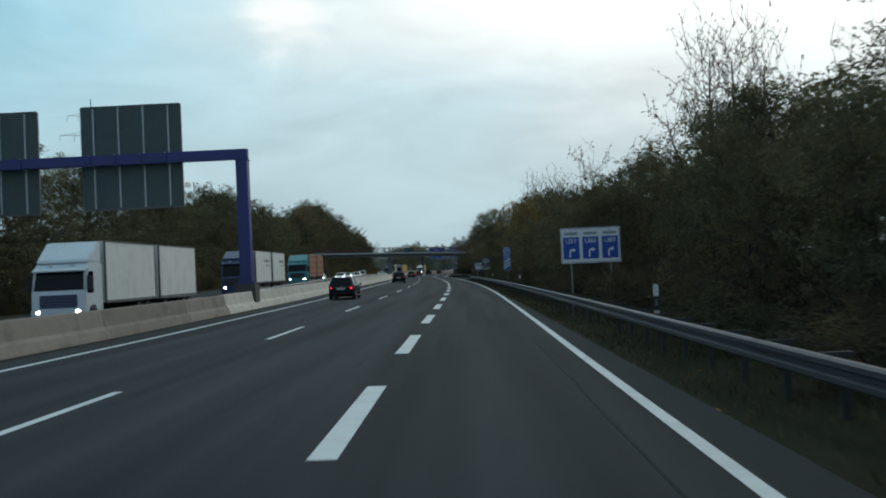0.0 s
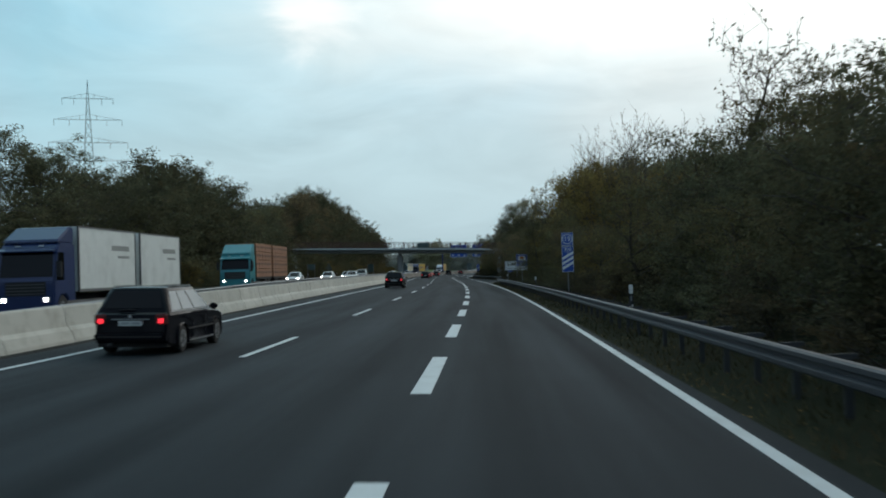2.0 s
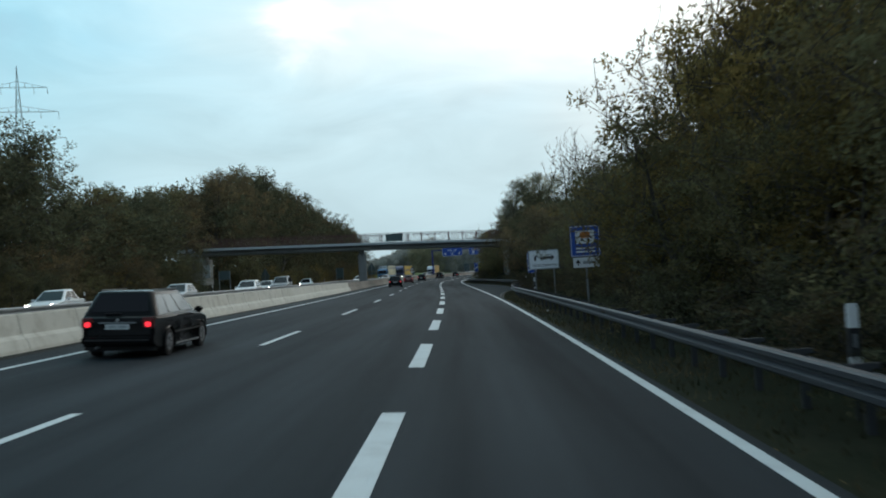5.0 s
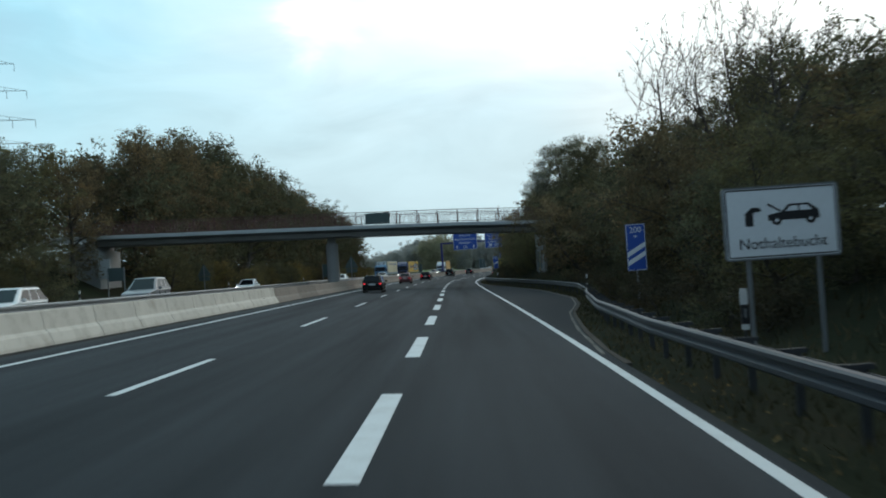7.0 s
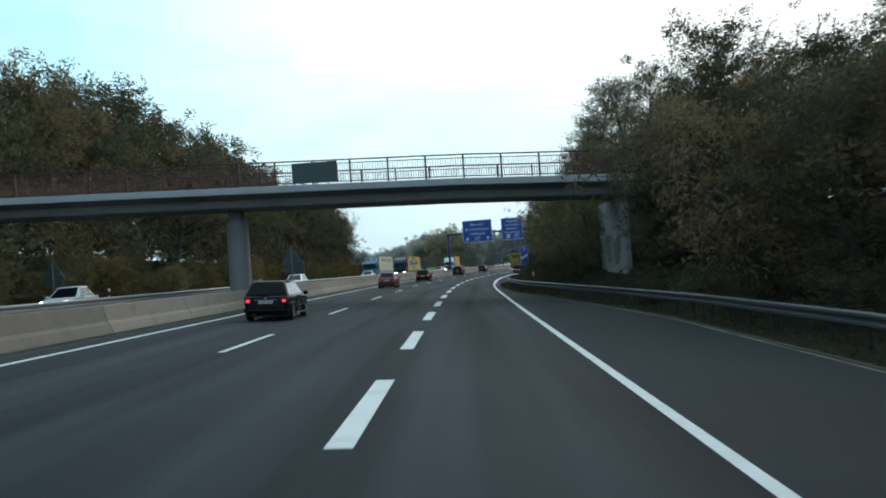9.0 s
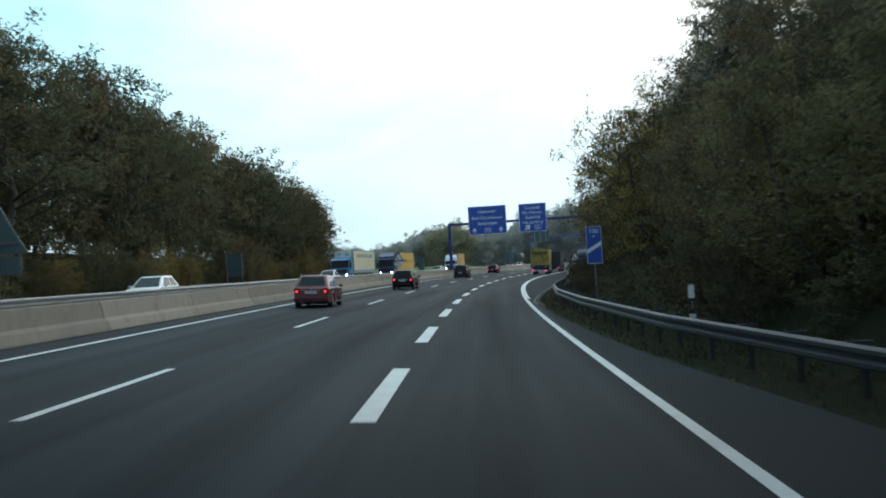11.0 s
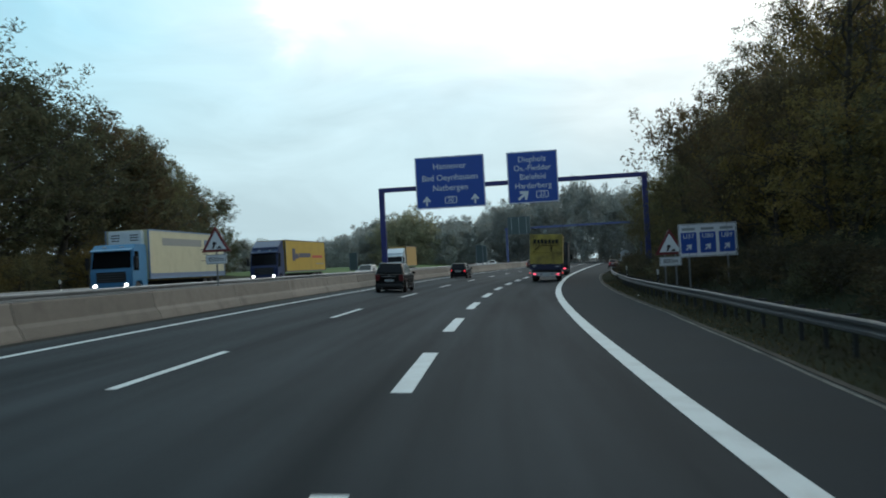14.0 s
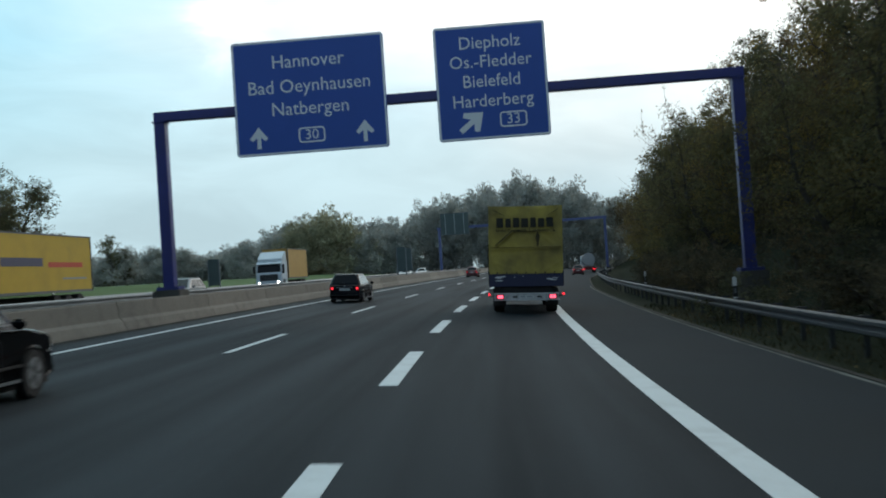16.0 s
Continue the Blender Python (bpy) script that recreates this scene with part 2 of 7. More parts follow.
ASPHALT = material("asphalt", (0.0155, 0.0196, 0.0232), 0.85, spread=0.14, scale=0.25, fine=45, bump=0.25, dirt=(0.0102, 0.0127, 0.0160),
                   dirt_amount=0.5, dirt_scale=0.12, shine=0.18)
an, al = ASPHALT.node_tree.nodes, ASPHALT.node_tree.links
a_uv = an.new("ShaderNodeUVMap")
a_map = an.new("ShaderNodeMapping")
a_map.inputs["Scale"].default_value = (1.0, 0.03, 1.0)
a_streak = an.new("ShaderNodeTexNoise")
a_streak.inputs["Scale"].default_value, a_streak.inputs["Detail"].default_value = 0.9, 5
a_rng = an.new("ShaderNodeMapRange")
a_rng.inputs["From Min"].default_value, a_rng.inputs["From Max"].default_value = 0.3, 0.7
a_rng.inputs["To Min"].default_value, a_rng.inputs["To Max"].default_value = 0.62, 1.38
a_mul = an.new("ShaderNodeVectorMath")
a_mul.operation = "SCALE"
a_base = an["Principled BSDF"].inputs["Base Color"]
al.new(a_base.links[0].from_socket, a_mul.inputs[0])
al.new(a_uv.outputs[0], a_map.inputs[0])
al.new(a_map.outputs[0], a_streak.inputs["Vector"])
al.new(a_streak.outputs[0], a_rng.inputs["Value"])
al.new(a_rng.outputs[0], a_mul.inputs["Scale"])
al.new(a_mul.outputs[0], a_base)
a_gloss = an.new("ShaderNodeMath")
a_gloss.operation = "MULTIPLY"
a_gloss.inputs[1].default_value = 0.17
al.new(a_rng.outputs[0], a_gloss.inputs[0])
al.new(a_gloss.outputs[0], an["Principled BSDF"].inputs["Specular IOR Level"])
SHOULDER = material("shoulder_asphalt", (0.0160, 0.0201, 0.0234), 0.9, shine=0.15, spread=0.2, scale=0.5, fine=40, bump=0.3, dirt=(0.0200, 0.0210, 0.0200), dirt_scale=0.3)
for pave in (ASPHALT, SHOULDER):
    pave.node_tree.nodes["Principled BSDF"].inputs["Specular Tint"].default_value = (0.66, 0.88, 1.0, 1)
ROAD_PAINT = material("road_paint", (0.50, 0.55, 0.56), 0.6, spread=0.08, scale=2, fine=30, dirt=(0.32, 0.34, 0.34), dirt_amount=0.55, dirt_scale=1.5)
CONCRETE_NEW = material("pale_concrete", (0.445, 0.433, 0.387), 0.85, spread=0.1, scale=1.2, fine=40, bump=0.15, dirt=(0.25, 0.225, 0.185),
                        dirt_amount=0.7, dirt_scale=1.5, by_object=0.5)
CONCRETE_OLD = material("old_concrete", (0.172, 0.153, 0.130), 0.9, spread=0.34, scale=0.8, fine=35, bump=0.25, dirt=(0.075, 0.064, 0.054),
                        dirt_amount=0.85, dirt_scale=0.8, by_object=0.6)
CONCRETE_BRIDGE = material("bridge_concrete", (0.26, 0.27, 0.265), 0.9, spread=0.1, scale=0.7, fine=30, bump=0.15, dirt=(0.13, 0.13, 0.125),
                           dirt_amount=0.6, dirt_scale=0.35)
CONCRETE_WALL = material("abutment_concrete", (0.27, 0.285, 0.285), 0.85, spread=0.12, scale=0.9, fine=30, dirt=(0.17, 0.175, 0.17), dirt_scale=0.5)
CONCRETE_CAP = material("bridge_cap_concrete", (0.40, 0.42, 0.425), 0.85, spread=0.08, scale=0.9, fine=30, dirt=(0.24, 0.25, 0.25), dirt_scale=0.5)
STEEL = material("galvanised_steel", (0.22, 0.24, 0.255), 0.5, 0.7, spread=0.12, scale=1.5, fine=25, dirt=(0.17, 0.17, 0.16), dirt_amount=0.6, dirt_scale=1.2)
STEEL_DULL = material("weathered_steel", (0.13, 0.135, 0.14), 0.6, 0.6, spread=0.2, scale=2, fine=25, dirt=(0.06, 0.05, 0.045), dirt_scale=1)
GANTRY_BLUE = material("dark_blue_paint", (0.022, 0.03, 0.17), 0.45, spread=0.12, scale=1.2, fine=20, dirt=(0.03, 0.03, 0.08), dirt_amount=0.5, dirt_scale=1)
SIGN_BLUE = material("sign_blue", (0.015, 0.075, 0.36), 0.5, spread=0.05, scale=1.5, fine=15)
SIGN_WHITE = material("sign_white", (0.72, 0.75, 0.77), 0.5, spread=0.04, scale=2, fine=15)
SIGN_BACK = material("sign_back_grey_green", (0.055, 0.085, 0.085), 0.6, spread=0.12, scale=1.5, fine=15, dirt=(0.035, 0.05, 0.05), dirt_scale=1)
RAIL_STEEL = material("weathered_rail_steel", (0.060, 0.065, 0.074), 0.55, 0.45, spread=0.15, scale=1.2, fine=25, dirt=(0.08, 0.078, 0.072), dirt_amount=0.7, dirt_scale=0.9)
MEADOW = material("meadow_green", (0.085, 0.125, 0.055), 1.0, shine=0.05, spread=0.2, scale=0.08, fine=3, dirt=(0.09, 0.10, 0.05), dirt_scale=0.03)
SIGN_BLACK = material("sign_black", (0.012, 0.012, 0.014), 0.5)
SIGN_GREY = material("sign_grey_bar", (0.28, 0.31, 0.32), 0.6)
SIGN_RED = material("sign_red", (0.15, 0.016, 0.020), 0.5)
RAIL_PAINT = material("brown_rail_paint", (0.070, 0.022, 0.021), 0.6, spread=0.15, scale=3, fine=20, dirt=(0.05, 0.025, 0.02), dirt_scale=1.5)
GRASS = material("grass_ground", (0.018, 0.022, 0.012), 1.0, shine=0.05, spread=0.35, scale=0.6, fine=9, bump=0.6, dirt=(0.026, 0.022, 0.015), dirt_amount=0.8, dirt_scale=0.15)
BARK = material("bark", (0.055, 0.047, 0.038), 0.95, spread=0.3, scale=3, fine=20, bump=0.4)
LEAF_DARK = leaf_material("leaves_dark_green", (0.076, 0.080, 0.049), (0.128, 0.131, 0.079), (0.135, 0.117, 0.063), 0.13, 0.32)
LEAF_OLIVE = leaf_material("leaves_olive", (0.096, 0.093, 0.048), (0.152, 0.145, 0.076), (0.158, 0.127, 0.061), 0.16, 0.32)
LEAF_GOLD = leaf_material("leaves_golden", (0.115, 0.098, 0.040), (0.235, 0.19, 0.075), (0.25, 0.175, 0.06), 0.2, 0.35)
LEAF_BROWN = leaf_material("leaves_russet", (0.094, 0.080, 0.050), (0.150, 0.125, 0.075), (0.172, 0.122, 0.064), 0.2, 0.32)
# the haze over the far woods is put into this pale leaf colour
LEAF_HAZED = leaf_material("leaves_hazed_grey_green", (0.270, 0.285, 0.270), (0.325, 0.345, 0.322), (0.34, 0.32, 0.265), 0.12, 0.4, 0.28)
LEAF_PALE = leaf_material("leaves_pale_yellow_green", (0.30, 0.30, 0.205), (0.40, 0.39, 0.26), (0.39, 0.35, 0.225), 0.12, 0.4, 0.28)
LEAF_SCRUB = leaf_material("leaves_dull_brown_scrub", (0.046, 0.042, 0.030), (0.098, 0.088, 0.058), (0.13, 0.095, 0.05), 0.16, 0.3)
LEAF_POPLAR = leaf_material("leaves_poplar_grey_green", (0.19, 0.195, 0.155), (0.30, 0.305, 0.24), (0.31, 0.27, 0.17), 0.15, 0.4)


# ---- building tools ----
def mesh_of(name, verts, faces, smooth=False):
    me = bpy.data.meshes.new(name)
    me.from_pydata([tuple(v) for v in verts], [], faces)
    if smooth:
        me.polygons.foreach_set("use_smooth", [True] * len(me.polygons))
    me.update()
    return me


def put(name, me, mat, parent=None, label="", m=None):
    ob = new(name, me)
    if mat is not None and not me.materials:
        me.materials.append(mat)
    if parent is not None:
        ob.parent = parent
    if m is not None:
        ob.matrix_local = m
    if label:
        ob["label"] = label
    return ob


def part(name, bm, mat, parent, label="", smooth=False, m=None):
    me = bpy.data.meshes.new(name)
    bmesh.ops.recalc_face_normals(bm, faces=bm.faces[:])
    if smooth:
        for fc in bm.faces:
            fc.smooth = True
    bm.to_mesh(me)
    bm.free()
    return put(name, me, mat, parent, label, m)


def thing(name, m, label, category, group="", kind=""):
    ob = new(name)
    ob.empty_display_size = 0.2
    ob.matrix_world = m
    return tagged(ob, label, category, group, kind)


def add_box(bm, x0, x1, y0, y1, z0, z1):
    v = [bm.verts.new((x, y, z)) for x in (x0, x1) for y in (y0, y1) for z in (z0, z1)]
    for q in ((0, 1, 3, 2), (4, 6, 7, 5), (0, 4, 5, 1), (2, 3, 7, 6), (0, 2, 6, 4), (1, 5, 7, 3)):
        bm.faces.new([v[i] for i in q])
    return v


def box(x0, x1, y0, y1, z0, z1, bevel=0.0, segments=2):
    bm = bmesh.new()
    add_box(bm, x0, x1, y0, y1, z0, z1)
    if bevel:
        bmesh.ops.bevel(bm, geom=bm.edges[:], offset=bevel, segments=segments, affect="EDGES")
    return bm


def prism(outline, axis, lo, hi, bevel=0.0):
    """A closed outline of two coordinates drawn out along the third axis."""
    bm = bmesh.new()
    rings = []
    for w in (lo, hi):
        ring = []
        for a, b in outline:
            co = {"x": (w, a, b), "y": (a, w, b), "z": (a, b, w)}[axis]
            ring.append(bm.verts.new(co))
        rings.append(ring)
    n = len(outline)
    bm.faces.new(rings[0])
    bm.faces.new(rings[1][::-1])
    for i in range(n):
        bm.faces.new((rings[0][i], rings[1][i], rings[1][(i + 1) % n], rings[0][(i + 1) % n]))
    bmesh.ops.recalc_face_normals(bm, faces=bm.faces[:])
    if bevel:
        bmesh.ops.bevel(bm, geom=bm.edges[:], offset=bevel, segments=2, affect="EDGES")
    return bm


def cylinder(r, lo, hi, axis="z", n=20, r2=None, centre=(0, 0), bevel=0.0):
    ring = [(math.cos(2 * math.pi * i / n), math.sin(2 * math.pi * i / n)) for i in range(n)]
    bm = bmesh.new()
    rings = []
    for w, rad in ((lo, r), (hi, r if r2 is None else r2)):
        row = []
        for a, b in ring:
            a, b = centre[0] + a * rad, centre[1] + b * rad
            row.append(bm.verts.new({"x": (w, a, b), "y": (a, w, b), "z": (a, b, w)}[axis]))
        rings.append(row)
    bm.faces.new(rings[0])
    bm.faces.new(rings[1][::-1])
    for i in range(n):
        bm.faces.new((rings[0][i], rings[1][i], rings[1][(i + 1) % n], rings[0][(i + 1) % n]))
    bmesh.ops.recalc_face_normals(bm, faces=bm.faces[:])
    if bevel:
        bmesh.ops.bevel(bm, geom=[e for e in bm.edges if len(e.link_faces) == 2 and e.calc_face_angle(0) > 0.8], offset=bevel, segments=2, affect="EDGES")
    return bm


def sweep(profile, stations, d_of, z_of, closed=True):
    """Verts and faces of a profile (across, up) carried along the road through the stations."""
    verts, faces, n = [], [], len(profile)
    for s in stations:
        d0, z0 = d_of(s), z_of(s)
        for a, b in profile:
            verts.append(at(s, d0 + a, z0 + b))
    for i in range(len(stations) - 1):
        for j in range(n if closed else n - 1):
            k = (j + 1) % n
            faces.append((i * n + j, i * n + k, (i + 1) * n + k, (i + 1) * n + j))
    if closed:
        faces.append(tuple(range(n))[::-1])
        faces.append(tuple((len(stations) - 1) * n + j for j in range(n)))
    return verts, faces


def lettering(text, size, depth=0.004, align="CENTER", spacing=1.0):
    cu = bpy.data.curves.new("lettering", "FONT")
    cu.body, cu.size, cu.extrude, cu.align_x, cu.align_y = text, size, depth, align, "CENTER"
    cu.space_character = spacing
    cu.resolution_u = 3
    ob = new("lettering", cu)
    me = bpy.data.meshes.new_from_object(ob.evaluated_get(bpy.context.evaluated_depsgraph_get()))
    bpy.data.objects.remove(ob)
    bpy.data.curves.remove(cu)
    return me


FACING = pose(0, 0, 0, 90, 0, 0)          # turns flat lettering upright, to be read by one who looks along +y

# ---- the road and the ground ----
def edge_right(s):
    """Outer edge of the asphalt: a narrow shoulder, a lay-by, then the exit lane."""
    return float(np.interp(s, (-260, 0, 60, 150, 168, 176, 186, 196, 206, 226, 236, 248, 262, 275, 290, 305, 318, 332, 346, 380, 430, 470, 520, 580, 900),
                           (4.45, 4.45, 3.95, 3.95, 4.05, 4.5, 5.4, 6.9, 7.9, 8.0, 7.3, 6.0, 4.6, 4.1, 4.0, 4.9, 5.9, 6.7, 7.2, 7.3, 7.6, 9.0, 12.5, 18.0, 18.0)))


def rail_right(s):
    return float(np.interp(s, (-260, 0, 60, 150, 168, 180, 191, 200, 213, 226, 236, 247, 262, 275, 286, 297, 308, 318, 328, 346, 374, 430, 470, 520, 580, 900),
                           (5.6, 5.5, 5.0, 4.9, 4.9, 5.55, 6.7, 7.9, 9.1, 9.0, 8.2, 7.0, 5.4, 4.9, 4.85, 5.3, 6.1, 7.0, 7.9, 8.5, 8.4, 8.8, 10.0, 13.6, 19.2, 19.2)))


MEDIAN = -9.65          # foot of the concrete barrier
FAR_RAIL = -14.0
FAR_SIDE = -27.5        # outer edge of the opposite carriageway


def far_z(s):
    return float(np.interp(s, (0, 22, 56, 79, 101, 130), (-0.26, -0.24, 0.04, 0.34, 0.57, 0.72)))


def field_rise(s, d):
    """The meadow beyond the oncoming lanes swells gently away from the road."""
    u = min(1.0, max(0.0, (s - 436) / 40.0)) * min(1.0, max(0.0, (-d - 31) / 26.0))
    return 1.5 * u * u * (3 - 2 * u) * (1 - min(1.0, max(0.0, (-d - 105) / 50.0)))


def ground_z(s, d):
    e, r = edge_right(s), rail_right(s)
    if d > e:
        base = road_z(s, e)
        if d < r + 0.8:
            return base - 0.06 - 0.05 * (d - e)
        z0 = base - 0.06 - 0.05 * (r + 0.8 - e)
        rise = float(np.interp(s, (-50, 120, 240, 262, 300, 420, 520), (2.2, 2.2, 4.0, 4.0, 4.0, 4.0, 3.0)))
        w = min(1.0, (d - r - 0.8) / 9.0)
        far = min(1.0, max(0.0, (d - 60) / 140))
        u = min(1.0, max(0.0, (d - r - 1.2) / 1.6))
        mound = 0.75 * u * math.exp(-((s - 246.5) / 3.6) ** 2) * max(0.0, 1 - max(0.0, d - 14) / 10)
        return z0 + mound + rise * (w * w * (3 - 2 * w)) * (1 - far) - far * 1.0
    if d > MEDIAN:
        return road_z(s, d) - 0.12
    if d > FAR_RAIL - 0.6:
        w = (d - MEDIAN) / (FAR_RAIL - 0.6 - MEDIAN)
        return road_z(s, MEDIAN) * (1 - w) + far_z(s) * w - 0.03
    if d > FAR_SIDE:
        return far_z(s) - 0.12
    hill = float(np.interp(s, (-60, 90, 170, 230, 300, 400, 440, 470), (0.4, 0.6, 1.0, 5.0, 5.5, 4.0, 0.8, 0.0)))
    w = min(1.0, max(0.0, (FAR_SIDE - 2.5 - d) / 14.0))
    far = min(1.0, max(0.0, (-d - 70) / 90))
    return far_z(s) - 0.05 + hill * (w * w * (3 - 2 * w)) * (1 - far) - far * 1.6 + field_rise(s, d)


across = [-150, -120, -95, -75, -62, -52, -46, -42, -39, -36, -33.5, -31.5, -30, -28.6, -27.6, -27.4, -24, -20, -16.5, -14.7, -14.5, -13, -11.5,
          -10.2, -9.7, -9.6, -6, -3, 0, 2, 3.6]
ups = [0.0, 0.02, 0.3, 0.8, 1.4, 2.2, 3.2, 4.5, 6, 8, 10, 13, 18, 26, 38, 55, 80, 115, 160]
stations = [-240, -180, -130] + list(range(-100, 700, 5)) + [740, 800, 870]
gv, gf = [], []
row = len(across) + len(ups)
for s in stations:
    e = edge_right(s)
    for d in across + [e + u for u in ups]:
        rough = 0.0
        if d > e + 0.25 or d < FAR_SIDE - 0.3:
            rough = 0.10 * noise.noise((s * 0.21, d * 0.3, 0)) + 0.05 * noise.noise((s * 0.9, d * 0.9, 3))
        gv.append(at(s, d, ground_z(s, d) + rough))
for i in range(len(stations) - 1):
    for j in range(row - 1):
        a = i * row + j
        gf.append((a, a + 1, a + row + 1, a + row))
# the wide land round about, in the same sheet
o = len(gv)
R = 4000
n_side = 24
for i in range(n_side + 1):
    for j in range(n_side + 1):
        gv.append((-R + 2 * R * i / n_side, -R + 2 * R * j / n_side, -2.2))
for i in range(n_side):
    for j in range(n_side):
        a = o + i * (n_side + 1) + j
        gf.append((a, a + n_side + 1, a + n_side + 2, a + 1))
tagged(put("ground", mesh_of("ground", gv, gf), GRASS), "dull green autumn grass verges, banks and fields beside the motorway", "ground", kind="stuff")

meadow_v, meadow_f = [], []
for i in range(24):
    for j in range(12):
        q, dd = 448 + 8.0 * i, -33.0 - 11.0 * j
        meadow_v.append(at(q, dd, ground_z(q, dd) + 0.28 + 0.05 * noise.noise((q * 0.05, dd * 0.05, 1))))
for i in range(23):
    for j in range(11):
        a = i * 12 + j
        meadow_f.append((a, a + 12, a + 13, a + 1))
tagged(put("meadow", mesh_of("meadow", meadow_v, meadow_f, True), MEADOW), "pale green meadow between the motorway and the far woods", "meadow", kind="stuff")


def strip(name, s_list, d_left, d_right, lift, mat, parent=None, thick=0.0, z_of=road_z, label=""):
    v, fc = [], []
    for s in s_list:
        a, b = d_left(s), d_right(s)
        v += [at(s, a, z_of(s, a) + lift), at(s, b, z_of(s, b) + lift)]
        if thick:
            v += [at(s, b, z_of(s, b) + lift - thick), at(s, a, z_of(s, a) + lift - thick)]
    n = 4 if thick else 2
    for i in range(len(s_list) - 1):
        for j in (range(4) if thick else (0,)):
            k = (j + 1) % n
            fc.append((i * n + j, i * n + k, (i + 1) * n + k, (i + 1) * n + j))
    if thick:
        fc.append((3, 2, 1, 0))
        b = (len(s_list) - 1) * 4
        fc.append((b, b + 1, b + 2, b + 3))
    me = mesh_of(name, v, fc)
    if mat is ASPHALT:
        uv = me.uv_layers.new(name="UVMap")
        for lp in me.loops:
            i = lp.vertex_index // n
            k = lp.vertex_index % n
            uv.data[lp.index].uv = (d_left(s_list[i]) if k in (0, 3) else d_right(s_list[i]), s_list[i])
    return put(name, me, mat, parent, label)


run = [float(s) for s in range(-200, 860, 4)]
road = tagged(strip("road", run, lambda s: MEDIAN - 0.1, lambda s: 3.84, 0.0, ASPHALT, thick=0.1),
              "dark grey asphalt motorway carriageway with worn wheel tracks", "road", kind="structure")
shoulder = tagged(strip("road_shoulder", run, lambda s: 3.84, edge_right, 0.0, SHOULDER, thick=0.1),
                  "grey asphalt hard shoulder with lay-by and exit lane", "road shoulder", kind="structure")
far_road = tagged(strip("road_opposite", run, lambda s: FAR_SIDE, lambda s: FAR_RAIL - 0.6, 0.0, ASPHALT, thick=0.1, z_of=lambda s, d: far_z(s)),
                  "asphalt carriageway of the oncoming traffic behind the median", "road", kind="structure")

KERB = material("dusty_edge_stones", (0.062, 0.056, 0.048), 0.95, shine=0.1, spread=0.5, scale=0.7, fine=20, dirt=(0.025, 0.024, 0.021), dirt_amount=0.95, dirt_scale=0.35)
for a, b in ((166, 252), (283, 520)):
    strip("edge_stone_band", [float(q) for q in range(a, b, 3)], lambda s: edge_right(s) - 0.02 + 0.03 * noise.noise((s * 0.7, 1, 0)), lambda s: edge_right(s) + 0.12 + 0.05 * noise.noise((s * 0.5, 4, 0)), 0.012, KERB, shoulder, thick=0.1,
          label="dusty edge stones along the asphalt")

WORN = material("pale_worn_edge", (0.150, 0.147, 0.132), 0.95, shine=0.1, spread=0.6, scale=1.1, fine=25, dirt=(0.035, 0.036, 0.036), dirt_amount=0.95, dirt_scale=0.7)
for a, b in ((168, 250), (286, 440)):
    strip("worn_edge", [a + 1.5 * q for q in range(int((b - a) / 1.5))], lambda s: edge_right(s) - 0.17 + 0.05 * noise.noise((s * 0.6, 9, 0)) + 0.03 * noise.noise((s * 2.3, 5, 0)),
          lambda s: edge_right(s) - 0.085 + 0.06 * noise.noise((s * 0.45, 6, 0)), 0.006, WORN, shoulder, thick=0.005, label="pale crumbled grit where the asphalt ends")

# ---- painted lines ----
LIFT = 0.005


def line(name, s0, s1, centre, width, parent, step=3.0):
    n = max(2, int((s1 - s0) / step) + 1)
    ss = [s0 + (s1 - s0) * i / (n - 1) for i in range(n)]
    return strip(name, ss, lambda s: centre(s) - width / 2, lambda s: centre(s) + width / 2, LIFT, ROAD_PAINT, parent, thick=0.004)


for i in range(-4, 50):
    line("broad_lane_dash", 12 * i, 12 * i + 6, lambda s: 0.0, 0.30, road)
NARROW = -4.21
for i in range(-3, 34):
    line("lane_dash", 18 * i + 0.3, 18 * i + 6.3, lambda s: NARROW, 0.15, road)
line("edge_line", -100, 700, lambda s: -8.23, 0.16, road)
line("edge_line", -100, 293.9, lambda s: float(np.interp(s, (0, 250, 276, 294), (3.71, 3.71, 3.58, 3.55))), 0.17, road)
line("gore_line", 293.9, 640, lambda s: float(np.interp(s, (293.9, 300, 320, 364, 385, 400, 640), (3.64, 3.65, 3.67, 3.80, 3.98, 4.05, 4.1))), 0.34, road)
for i in range(-2, 38):
    o = strip("lane_dash", [18 * i, 18 * i + 3, 18 * i + 6], lambda s: -18.4, lambda s: -18.25, LIFT, ROAD_PAINT, far_road, thick=0.004, z_of=lambda s, d: far_z(s))
    o = strip("lane_dash", [18 * i, 18 * i + 3, 18 * i + 6], lambda s: -22.1, lambda s: -21.95, LIFT, ROAD_PAINT, far_road, thick=0.004, z_of=lambda s, d: far_z(s))

SEALED = material("bitumen_seal", (0.0100, 0.0125, 0.0145), 0.9, shine=0.15, spread=0.3, scale=3)
strip("sealed_joint", [-14.0 + 2.0 * i for i in range(15)], lambda s: 3.05 + 0.05 * noise.noise((s * 0.4, 0, 7)), lambda s: 3.09 + 0.05 * noise.noise((s * 0.4, 0, 7)) + 0.012 * noise.noise((s * 1.7, 3, 7)), 0.004, SEALED, road, thick=0.003, label="dark bitumen-sealed crack")

